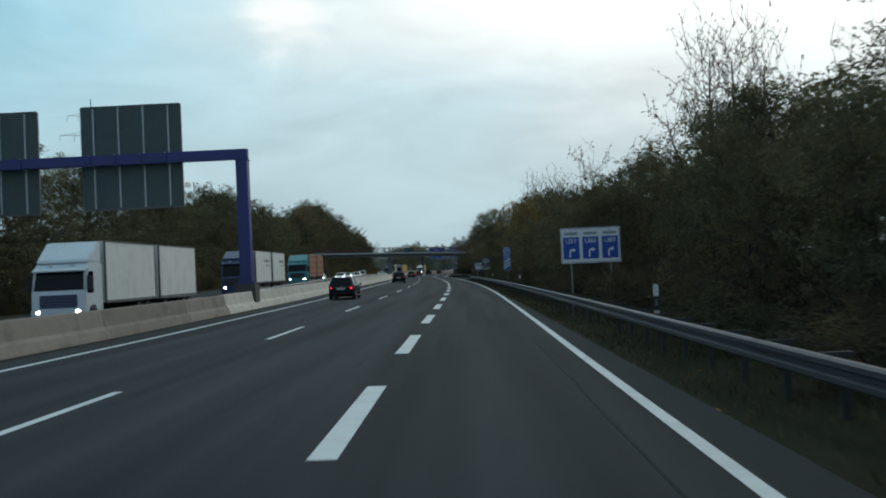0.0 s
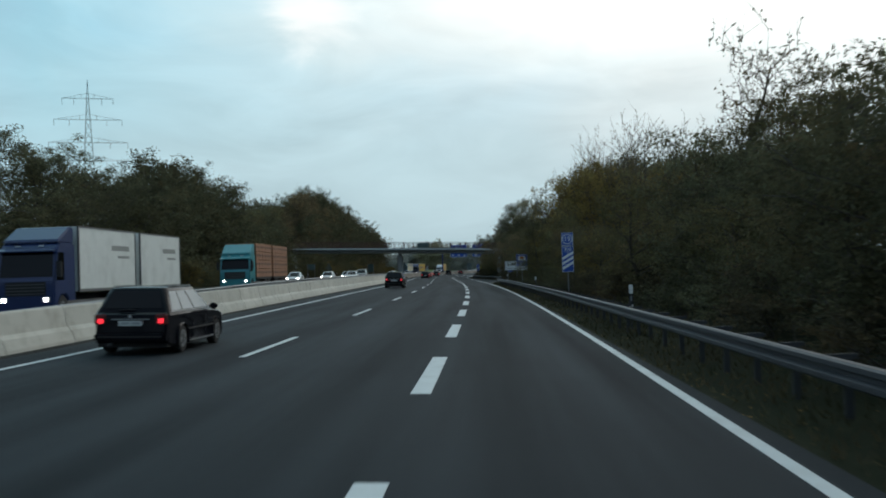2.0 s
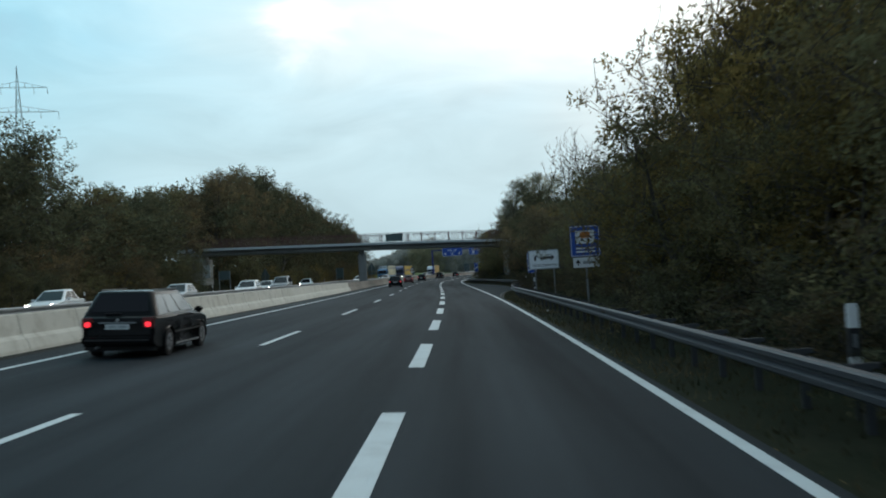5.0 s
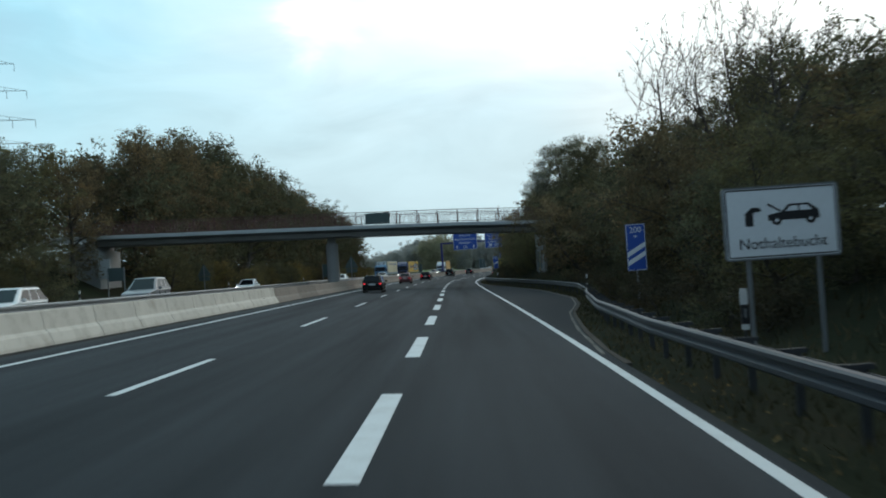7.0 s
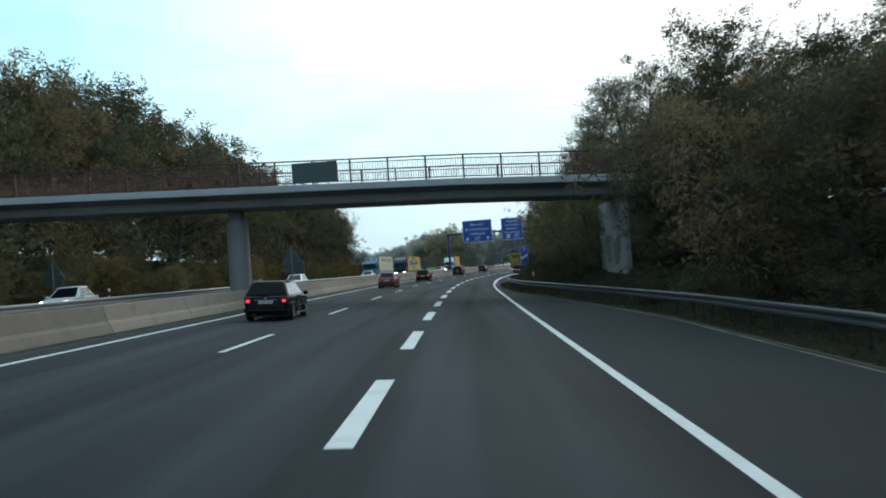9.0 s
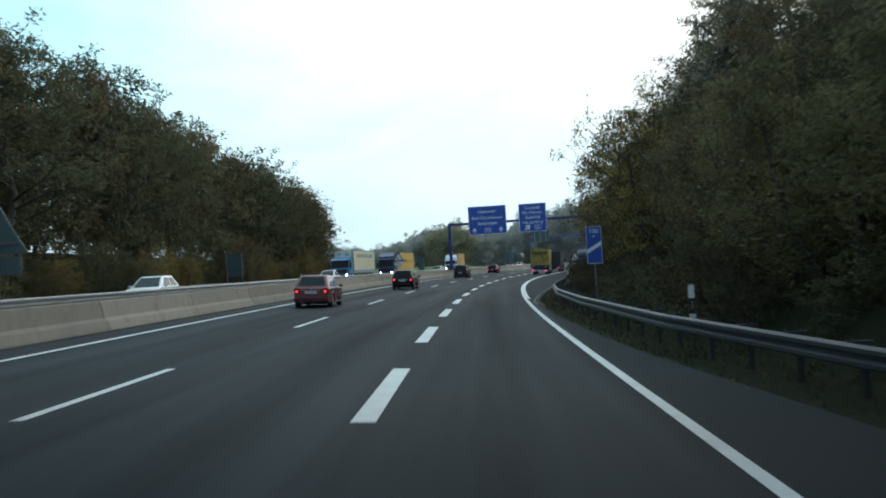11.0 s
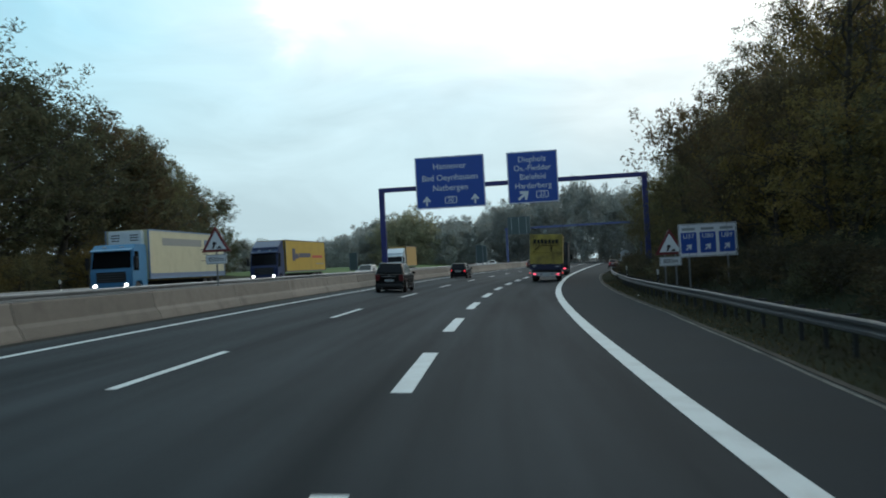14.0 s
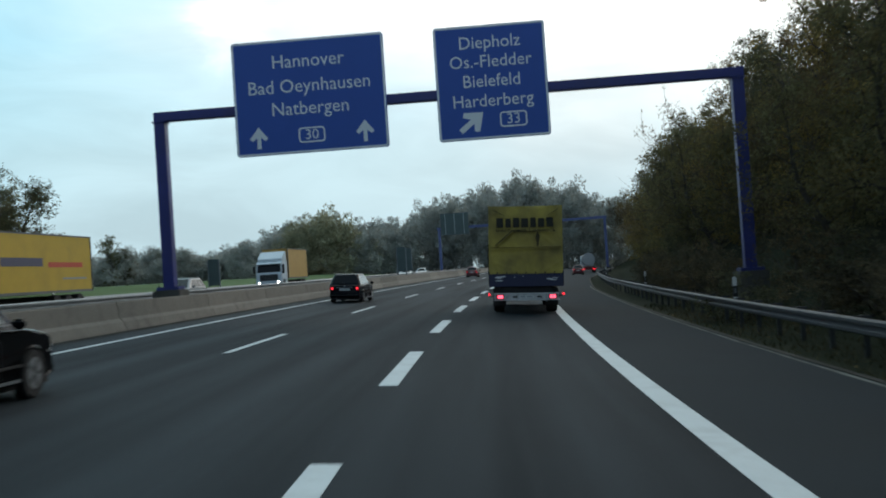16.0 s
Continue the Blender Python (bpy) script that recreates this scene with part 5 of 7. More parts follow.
HIGH = {"tall": (13.6, 12.9, 13.3, 12.8, 13.2), "great": (20.2, 20.2, 19.2), "thin": (12.2, 13.2), "bare": (12.4,), "bush": (5.8, 7.2, 8.0, 4.8), "shrub": (2.6, 2.8), "poplar": (18.5,), "conifer": (13,)}
rng = random.Random(4)


def plant(kind, s, d, top, z=None, which=None, wide=1.0):
    """Plants a tree whose tip reaches the height top above the datum."""
    i = which if which is not None else rng.randrange(len(kinds[kind]))
    x, y = flat(s, d)
    zz = (ground_z(s, d) if z is None else z) - 0.15
    size = max(0.25, (top - zz) / HIGH[kind][i])
    broad = wide * min(1.25, max(0.7, size ** 0.8)) * rng.uniform(0.9, 1.12)
    m = pose(x, y, zz, 0, 0, rng.uniform(0, 360)) @ Matrix.Diagonal((broad, broad, size, 1))
    ob = copy_thing(kinds[kind][i], m)
    ob.matrix_basis = m
    return ob


def clear_of(s, d):
    """Keeps the bridge and the wall under it free."""
    return not (B0 - 2.0 < s < B1 + 2.0 and -40 < d < 17) and not (226 < s <= B0 and 0 < d < 13.2) and not (B0 - 16 < s <= B0 and -36.5 < d < -28)


def top_right(s):
    return float(np.interp(s, (-30, 20, 32, 41, 53, 62, 71, 80, 89, 100, 105, 111, 115, 119, 126, 135, 145, 149, 153, 163, 173, 182, 192, 203, 212, 233, 242, 256, 266, 276, 290, 300, 330, 345, 380, 410, 430, 520),
                           (9.6, 8.9, 9.6, 10.2, 9.4, 8.4, 10.9, 11.4, 7.3, 9.7, 8.8, 8.2, 9.2, 11.8, 13.8, 14.0, 14.0, 10.8, 8.6, 8.2, 8.0, 10.6, 12.0, 14.3, 11.5, 11.4, 13.0, 11.0, 11.8, 13.5, 15.5, 15.5, 15.4, 15.0, 17.6, 16.0, 16.5, 16.0)))


def top_left(s):
    return float(np.interp(s, (30, 78, 92, 106, 124, 136, 152, 162, 175, 188, 197, 215, 232, 250, 269, 286, 318, 340, 358, 387, 396, 408, 417, 426, 440),
                           (11.6, 13.6, 14.9, 14.6, 13.6, 13.6, 16.6, 18.4, 19.8, 18.2, 13.6, 14.6, 15.8, 18.0, 22.8, 25.5, 27, 26.5, 25, 21.5, 19, 17.5, 14.5, 13.5, 12.5)))


# right bank: bushes in front, taller trees behind
s = -14.0
while s < 500:
    r = rail_right(s)
    out = float(np.interp(s, (0, 250, 290, 340), (0, 0, 0.8, 1.8)))
    top = top_right(s)
    q, dd = s + rng.uniform(-1.2, 1.2), r + 4.6 + out + rng.uniform(-0.4, 0.9)
    if min(abs(q - k) for k in (35, 164, 183, 284, 354)) < (5.5 if q < 60 else 3.2):
        dd += 2.4 if q < 60 else 1.5
    if clear_of(q, dd):
        plant("bush", q, dd, ground_z(q, dd) + (top - ground_z(q, dd)) * rng.uniform(0.42, 0.62), which=rng.choice((2, 2, 1)) if 119 < q < 150 or 95 < q < 103 else rng.choice((0, 0, 0, 1, 1, 3)) if q < 255 else rng.choice((1, 1, 2, 2, 3)) if q > 286 else rng.choice((0, 1, 1, 2, 3)))
    q, dd = s + 2.0 + rng.uniform(-1.3, 1.3), r + 8.6 + out + rng.uniform(-1.0, 1.2)
    if clear_of(q, dd):
        if 118 < q < 150 or 94 < q < 104:
            plant("bush", q, dd, top * rng.uniform(0.88, 1.0), which=2)
        elif rng.random() < (0.4 if s < 240 else 0.15):
            plant("thin", q, dd, top * rng.uniform(0.92, 1.06))
        else:
            plant("tall", q, dd, top * rng.uniform(0.8, 0.98), which=rng.choice((0, 0, 1, 1, 2, 3)) if s < 255 else rng.choice((0, 1, 4, 4, 2)) if s > 286 else rng.choice((0, 1, 1, 2, 3)))
    s += 4.0 if s < 330 else 4.8
for s, d, top in ((284, 14.6, 19.8), (289, 16.6, 20.6), (287, 19.0, 21.4), (285, 20.6, 19.4), (292, 22.0, 21.6), (297, 18.2, 22.2), (283, 12.6, 16.2)):
    plant("poplar", s, d, top)

for s, d, top, w in ((240, 14.2, 10.5, 1), (244.2, 13.6, 7.2, 0), (241.3, 13.6, 8.4, 0), (235, 14.6, 10, 1), (246.0, 15.2, 10.5, 0), (262, 12.8, 8.5, 1), (266, 12.0, 9.5, 0), (230, 14.5, 9.5, 0),
                     (246.3, 12.9, 6.2, 0), (246.2, 12.7, 8.2, 0), (245.2, 13.1, 8.6, 0), (246.0, 12.0, 5.4, 0), (244.0, 11.6, 3.8, 0), (245.4, 13.6, 7.6, 0), (242.4, 12.4, 5.0, 0), (244.0, 14.6, 12.0, 0), (241.5, 14.6, 13.0, 3)):
    plant("bush" if top < 9 else "tall", s, d, top, which=w)

# nearly bare saplings that stand up out of the bushes
for s, d, top in ((40, 14.1, 14.0), (36, 14.0, 12.6), (31.5, 14.0, 11.4), (103.5, 14, 11.4), (109.4, 14, 13.2), (115.4, 14, 12.8), (140, 14, 15.6), (168, 14, 9.8), (171.5, 14.2, 10.2),
                  (186, 14, 11.8), (191.6, 14, 12.8), (197, 14.2, 12.8), (207, 14, 14.6), (339, 14.6, 14.2), (349, 14.8, 15.2)):
    plant("bare", s, d, top)

# low growth down to the guardrail
s = -8.0
while s < 430:
    q, dd = s + rng.uniform(-0.8, 0.8), rail_right(s) + 2.1 + rng.uniform(-0.3, 1.5)
    if min(abs(q - k) for k in (35, 93, 143, 164, 183, 284, 356, 395)) > 2.6 and not B0 - 6 < q < B1 + 5:
        plant("shrub", q, dd, ground_z(q, dd) + rng.uniform(0.8, 1.7) * (1.25 if s > 255 else 1.0), which=rng.choice((0, 0, 1)))
    s += 3.1 if s < 255 else 2.3

# left bank beyond the oncoming lanes
s = 24.0
while s < 440:
    top = top_left(s)
    q, dd = s + rng.uniform(-2.0, 2.0), -31.2 - rng.uniform(0.2, 1.8)
    if clear_of(q, dd) and q < 406:
        plant("bush", q, dd, ground_z(q, dd) + rng.uniform(2.6, 4.6) * (1.25 if s > 170 else 1.0), which=rng.choice((0, 1, 1, 2, 3)) if 140 < s < 430 else None)
    q, dd = s + 2.5 + rng.uniform(-1.5, 1.5), -37.5 + rng.uniform(-2.5, 1.5)
    if clear_of(q, dd) and q < 402:
        low_tree = s < 150 and rng.random() < 0.2
        plant("thin" if low_tree else "great" if s > 140 else "tall", q, dd, top * rng.uniform(0.9, 1.04) * (0.91 if s > 300 else 1.0), which=None if low_tree else (1 if 140 < s < 195 else rng.choice((0, 1, 1, 2)) if s > 140 else rng.choice((0, 3))), wide=1.25 if s < 140 else 1.1)
    s += 5.2

for s, d, top in ((361, -32.0, 4.6), (364, -32.6, 5.2), (367.5, -32.0, 4.0), (371, -32.8, 4.4), (330, -32.2, 4.6), (334, -32.6, 4.2), (339, -32.0, 4.8)):
    plant("bush", s, d, top, which=2)
for s, d, top, w in ((398, -34.5, 15.0, 2), (404, -37.0, 15.0, 0), (410, -41, 17.5, 1), (420, -44, 17.0, 0), (429, -47, 17.5, 1), (437, -50.5, 17.0, 0), (447, -53, 17.0, 2), (457, -56.5, 17.5, 1), (465, -58.5, 15.0, 0), (469, -57.0, 16.0, 1), (471, -60.5, 12.5, 2), (455, -62, 18, 1), (440, -57, 18, 0)):
    plant("great", s, d, top, which=w, wide=1.05)
for s, d, top in ((416, -39.5, 4.5), (425, -42.5, 4.0), (435, -46.5, 4.2), (446, -49.5, 4.5), (457, -53, 4.0), (467, -56.5, 3.8)):
    plant("bush", s, d, top, which=rng.choice((0, 1, 3)))


# ---- woods behind, joined ----
def joined_woods(name, spots, label, leaf=0.48, per=11, limbs=16, clump=1.05):
    """One mesh of many simple trees: (s, d, foot, top, breadth)."""
    stock = []
    for seed in range(4):
        v, fc, cen, siz, gen, few = grow(60 + seed, 12.0, 3.9, limbs=limbs, clump=clump, low=0.12, gap=0.06)
        me = leaf_mesh("stock", cen, siz, per, leaf, gen)
        n = len(me.vertices)
        pos = np.empty(n * 3, np.float32)
        me.vertices.foreach_get("co", pos)
        bpy.data.meshes.remove(me)
        stock.append(pos.reshape(-1, 3))
    chunks = []
    for s, d, z0, top, broad in spots:
        p = rng.choice(stock)
        a = rng.uniform(0, 6.28)
        size = (top - z0) / 12.0
        x, y = flat(s, d)
        k = broad
        px = (p[:, 0] * math.cos(a) - p[:, 1] * math.sin(a)) * k + x
        py = (p[:, 0] * math.sin(a) + p[:, 1] * math.cos(a)) * k + y
        chunks.append(np.stack((px, py, p[:, 2] * size + z0), axis=1))
    v = np.concatenate(chunks)
    n = len(v) // 3
    me = bpy.data.meshes.new(name)
    me.vertices.add(3 * n)
    me.vertices.foreach_set("co", v.astype(np.float32).ravel())
    me.loops.add(3 * n)
    me.loops.foreach_set("vertex_index", np.arange(3 * n, dtype=np.int32))
    me.polygons.add(n)
    me.polygons.foreach_set("loop_start", np.arange(0, 3 * n, 3, dtype=np.int32))
    me.update(calc_edges=True)
    return me


spots = []
s = -20.0
while s < 520:
    out = float(np.interp(s, (0, 250, 290, 340), (0, 0, 1.0, 3.0)))
    for off in (12.5, 17.5, 22.5):
        q, dd = s + rng.uniform(-2, 2), rail_right(s) + off + out + rng.uniform(-1.5, 1.5)
        if clear_of(q, dd):
            z0 = ground_z(q, dd)
            spots.append((q, dd, z0 - 0.2 - (1.2 if off > 20 else 0.0), z0 + (top_right(s) - z0) * rng.uniform(0.75, 0.98) * (0.8 if off > 20 else 1.0), rng.uniform(0.7, 1.0) * (1.3 if off > 20 else 1.0)))
    s += 4.4
tagged(put("woodland", joined_woods("woodland", spots, ""), LEAF_DARK), "dense dark autumn woodland on the bank behind the guardrail", "woodland", kind="stuff")
spots = []
s = 20.0
while s < 424:
    for d in (-35.5, -43, -50):
        q, dd = s + rng.uniform(-2, 2), d + rng.uniform(-2, 2)
        if clear_of(q, dd) and not (s > 398 and d > -40) and not (s < 150 and d < -40 and rng.random() < 0.5):
            z0 = ground_z(q, dd)
            hi = top_left(s) * (0.74 if d > -40 else rng.uniform(0.72, 0.88)) * (0.62 if s < 138 else 1.0)
            spots.append((q, dd, z0 - 0.2, max(hi, z0 + 3.0), rng.uniform(0.85, 1.15)))
    s += 4.8
tagged(put("woodland", joined_woods("woodland", spots, ""), LEAF_DARK), "mixed olive and brown autumn woodland beyond the oncoming lanes", "woodland", kind="stuff")


def far_top(d):
    return float(np.interp(d, (-150, -140, -122, -113, -100, -85, -70, -60, -51, -38, -24, -15, -2, 7, 15, 40),
                           (8, 9, 14, 12, 11, 12, 17.5, 20, 14.5, 16.5, 20.5, 22.5, 25.5, 22, 18, 17)))


spots, pale = [], []
for s0 in (615, 640, 668):
    d = -150.0
    while d < 40:
        k = (s0 - 357) / 283.0
        q, dd = s0 + rng.uniform(-9, 9), d * k + rng.uniform(-2, 2)
        if not (-30 < dd < 24 and s0 < 630):
            (pale if -76 < d < -52 and s0 == 615 else spots).append((q, dd, -1.6, far_top(d) * k * rng.uniform(0.82, 1.04), rng.uniform(1.0, 1.5)))
        d += 6.0
for s0, d0, d1 in ((560, 22, 40), (590, 26, 46), (530, 20, 40)):
    for _ in range(7):
        spots.append((s0 + rng.uniform(-12, 12), rng.uniform(d0, d1), -0.5, rng.uniform(13, 17), rng.uniform(0.9, 1.2)))
tagged(put("far_woods", joined_woods("far_woods", spots, "", leaf=0.50, per=66, limbs=17, clump=1.75), LEAF_HAZED), "grey-green woods on the distant rise, haze painted into leaves", "woodland", kind="stuff")
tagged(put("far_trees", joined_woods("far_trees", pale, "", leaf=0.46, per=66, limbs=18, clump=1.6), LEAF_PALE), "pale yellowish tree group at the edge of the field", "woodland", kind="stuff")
for s, d, top in ((606, -112, 16.5), (610, -108.5, 12.0)):
    plant("conifer", s, d, top, z=0.2)
for pool in kinds.values():
    for ob in pool:
        for part_ob in ob.children[:]:
            bpy.data.objects.remove(part_ob)
        bpy.data.objects.remove(ob)

# ---- power pylon beyond the trees ----
# painted pale, with the haze of the distance in the colour
PYLON = material("pylon_hazed_grey", (0.34, 0.40, 0.41), 0.7, 0.1, spread=0.1)
pylon = thing("power_pylon", Matrix.Translation(at(487, -204, -2.0)) @ Matrix.Rotation(radians(20), 4, "Z") @ Matrix.Diagonal((1.33, 1.33, 1.24, 1)), "tall grey lattice power pylon with four pairs of arms", "pylon")


def struts(name, pairs, r, label=""):
    v, fc = [], []
    for a, b, in pairs:
        tube(v, fc, [Vector(a), Vector(b)], [r, r], 4)
    put(name, mesh_of(name, v, fc), PYLON, pylon, label)


TALL, FOOT, NECK = 84.0, 4.3, 0.9


def half(z):
    return FOOT + (NECK - FOOT) * min(1.0, z / 66.0)


for sx in (-1, 1):
    for sy in (-1, 1):
        struts("leg", [((sx * half(0), sy * half(0), 0), (sx * half(66), sy * half(66), 66)), ((sx * half(66), sy * half(66), 66), (0, 0, TALL))], 0.11)
levels = [0, 9, 17, 24, 30.5, 36.5, 42, 47, 51.5, 56, 60, 63.5, 67, 70, 73, 76]
pairs = []
for a, b in zip(levels, levels[1:]):
    ha, hb = half(a) * (1 if a < 66 else (TALL - a) / 18.5), half(b) * (1 if b < 66 else (TALL - b) / 18.5)
    for x0, y0, x1, y1 in ((-1, -1, 1, -1), (1, -1, 1, 1), (1, 1, -1, 1), (-1, 1, -1, -1)):
        pairs.append(((x0 * ha, y0 * ha, a), (x1 * hb, y1 * hb, b)))
        pairs.append(((x1 * ha, y1 * ha, a), (x0 * hb, y0 * hb, b)))
struts("lattice", pairs, 0.045, "crossed lattice bars")
for z, reach in ((51.5, 11.4), (58.8, 14.0), (68.0, 12.0), (76.5, 9.0)):
    for sx in (-1, 1):
        tip = (sx * reach, 0, z)
        h = 0.9
        arm = [((0, -h, z), tip), ((0, h, z), tip), ((0, 0, z + 2.2), tip)]
        for k in (0.25, 0.5, 0.75):
            arm.append(((sx * reach * k, -h * (1 - k), z), (sx * reach * k, 0, z + 2.2 * (1 - k))))
            arm.append(((sx * reach * k, h * (1 - k), z), (sx * reach * k, 0, z + 2.2 * (1 - k))))
        struts("cross_arm", arm, 0.06)
        for k in (0.55, 1.0):
            struts("insulator", [((sx * reach * k, 0, z), (sx * reach * k, 0, z - 2.4))], 0.09)

# ---- grass and fallen leaves on the verges ----
BLADE = leaf_material("verge_grass", (0.030, 0.032, 0.019), (0.074, 0.071, 0.042), (0.098, 0.080, 0.048), 0.20, 0.3)
LITTER = leaf_material("fallen_leaves", (0.10, 0.072, 0.038), (0.22, 0.16, 0.075), (0.26, 0.16, 0.06), 0.2, 0.1)


def scatter(name, spots, tall, wide, rng_np, flat_lie=False):
    """Many single blades or leaves, each one small triangle standing or lying at its spot."""
    p = np.array([at(q, dd, ground_z(q, dd) + 0.01) for q, dd in spots])
    n = len(p)
    a = rng_np.random((n, 1)) * 6.283
    along = np.concatenate((np.cos(a), np.sin(a), np.zeros((n, 1))), axis=1)
    h = tall * (0.5 + rng_np.random((n, 1)))
    if flat_lie:
        up = np.concatenate((-np.sin(a), np.cos(a), 0.4 * rng_np.random((n, 1))), axis=1)
    else:
        up = np.concatenate((rng_np.normal(size=(n, 2)) * 0.45, np.ones((n, 1))), axis=1)
    w = wide * (0.6 + 0.8 * rng_np.random((n, 1)))
    v = np.stack((p - along * w, p + along * w, p + up * h), axis=1).reshape(-1, 3)
    me = bpy.data.meshes.new(name)
    me.vertices.add(3 * n)
    me.vertices.foreach_set("co", v.astype(np.float32).ravel())
    me.loops.add(3 * n)
    me.loops.foreach_set("vertex_index", np.arange(3 * n, dtype=np.int32))
    me.polygons.add(n)
    me.polygons.foreach_set("loop_start", np.arange(0, 3 * n, 3, dtype=np.int32))
    me.update(calc_edges=True)
    return me


gen = np.random.default_rng(31)
spots, taller, fallen = [], [], []
for q0 in np.arange(-12.0, 400.0, 0.5):
    e, r = edge_right(q0), rail_right(q0)
    for _ in range(int(34 + 14 * noise.noise((q0 * 0.3, 0, 2)))):
        u = gen.random()
        spots.append((q0 + 0.5 * gen.random(), e + 0.14 + (r + 2.2 - e) * u))
    for _ in range(16):
        taller.append((q0 + 0.5 * gen.random(), r + 0.9 + 4.0 * gen.random()))
    for _ in range(5):
        fallen.append((q0 + 0.5 * gen.random(), e + 0.1 + (r + 1.0 - e) * gen.random() ** 1.6))
tagged(put("verge_grass", scatter("verge_grass", spots, 0.13, 0.022, gen), BLADE), "rough uncut dull green grass along the asphalt edge", "grass", kind="stuff")
tagged(put("bank_grass", scatter("bank_grass", taller, 0.24, 0.03, gen), BLADE), "taller weeds and grass on the bank behind the guardrail", "grass", kind="stuff")
tagged(put("fallen_leaves", scatter("fallen_leaves", fallen, 0.06, 0.03, gen, True), LITTER), "brown fallen leaves scattered on the verge", "leaf litter", kind="stuff")

# dust and grit gathered at the foot of the median barrier
GRIT = material("gutter_grit", (0.040, 0.040, 0.037), 1.0, shine=0.05, spread=0.4, scale=1.2, fine=30, bump=0.6, dirt=(0.020, 0.020, 0.019), dirt_amount=0.9, dirt_scale=0.5)
strip("gutter_grit", [float(q) for q in range(-60, 620, 4)], lambda s: MEDIAN + 0.0, lambda s: MEDIAN + 0.34 + 0.10 * noise.noise((s * 0.35, 2, 0)), 0.006, GRIT, road, thick=0.005, label="dark grit along the barrier's foot")
# litter on the verge
scrap = None
SCRAP = material("pale_litter", (0.55, 0.56, 0.54), 0.7, spread=0.12, scale=8)
for s, d in ((145.8, 4.85), (363.2, 7.95)):
    m = place(s, d, ground_z(s, d) + 0.02, rng.uniform(0, 360))
    if scrap is None:
        scrap = thing("litter_scrap", m, "crumpled pale scrap of litter lying in verge grass", "litter", "litter on the verge")
        bm = bmesh.new()
        bmesh.ops.create_icosphere(bm, subdivisions=2, radius=0.065)
        for vv in bm.verts:
            vv.co *= 1 + 0.6 * noise.noise(vv.co * 14)
            vv.co.z = vv.co.z * 0.5 + 0.04
        part("paper", bm, SCRAP, scrap)
    else:
        copy_thing(scrap, m)

# ---- vehicles ----
RUBBER = material("tyre_rubber", (0.012, 0.012, 0.013), 0.85, spread=0.2, scale=8, fine=40, dirt=(0.03, 0.028, 0.026), dirt_scale=6)
ALLOY = material("alloy_rim", (0.32, 0.33, 0.34), 0.4, 0.6, spread=0.1, scale=6)
DARK_GLASS = glass_material("dark_window_glass", (0.006, 0.007, 0.009), 0.05, 0.2)
# sky seen through and mirrored in the side panes is put into their colour
PALE_GLASS = glass_material("window_glass_painted_sky", (0.15, 0.17, 0.18), 0.04, 0.9)
BLACK_TRIM = material("black_plastic", (0.012, 0.012, 0.013), 0.55, spread=0.15, scale=6)
CHASSIS = material("dirty_chassis_black", (0.016, 0.016, 0.017), 0.8, spread=0.25, scale=4, dirt=(0.04, 0.036, 0.03), dirt_scale=2)
PLATE_WHITE = material("plate_white", (0.5, 0.52, 0.52), 0.5, spread=0.04)
TAIL_LIT = material("lit_tail_lamp", (0.5, 0.01, 0.015), 0.3, spread=0.05, emit=(1.0, 0.03, 0.05), emit_power=1.6)
TAIL_GLOW = material("bright_tail_lamp", (0.6, 0.05, 0.06), 0.3, spread=0.05, emit=(1.0, 0.10, 0.17), emit_power=2.2)
TAIL_DARK = material("tail_lamp_glass", (0.10, 0.008, 0.01), 0.25, spread=0.05)
HEAD_LIT = material("lit_headlamp", (0.8, 0.8, 0.78), 0.2, spread=0.03, emit=(1.0, 0.95, 0.88), emit_power=22.0)
LAMP_GLASS = material("lamp_glass", (0.5, 0.52, 0.53), 0.15, spread=0.05)


def paint(name, color, rough=0.4, dirt=0.3, coat=0.12, shine=0.5):
    return material(name, color, rough, shine=shine, spread=0.07, scale=1.5, fine=20, dirt=tuple(c * 0.45 + 0.012 * min(1.0, dirt * 4) for c in color), dirt_amount=dirt, dirt_scale=0.8, coat=coat)


def wheel(parent, x, y, r, w, rim_mat=ALLOY, side=1, hub=0.62):
    t = part("wheel", cylinder(r, x - w / 2, x + w / 2, "x", 28, centre=(y, r), bevel=0.03), RUBBER, parent, smooth=False)
    bm = cylinder(r * hub, x + side * (w / 2 - 0.02), x + side * (w / 2 + 0.006), "x", 24, centre=(y, r))
    rim = part("rim", bm, rim_mat, t)
    bm = bmesh.new()
    for i in range(5):
        a = 2 * math.pi * i / 5
        p = [(r * 0.12, a - 0.5), (r * hub * 0.88, a - 0.16), (r * hub * 0.88, a + 0.16), (r * 0.12, a + 0.5)]
        lo, hi = sorted((x + side * (w / 2 + 0.004), x + side * (w / 2 + 0.016)))
        v0 = [bm.verts.new((lo, y + q * math.cos(b), r + q * math.sin(b))) for q, b in p]
        v1 = [bm.verts.new((hi, y + q * math.cos(b), r + q * math.sin(b))) for q, b in p]
        bm.faces.new(v0)
        bm.faces.new(v1[::-1])
        for k in range(4):
            bm.faces.new((v0[k], v0[(k + 1) % 4], v1[(k + 1) % 4], v1[k]))
    part("spokes", bm, STEEL_DULL if rim_mat is ALLOY else CHASSIS, t)
    return t


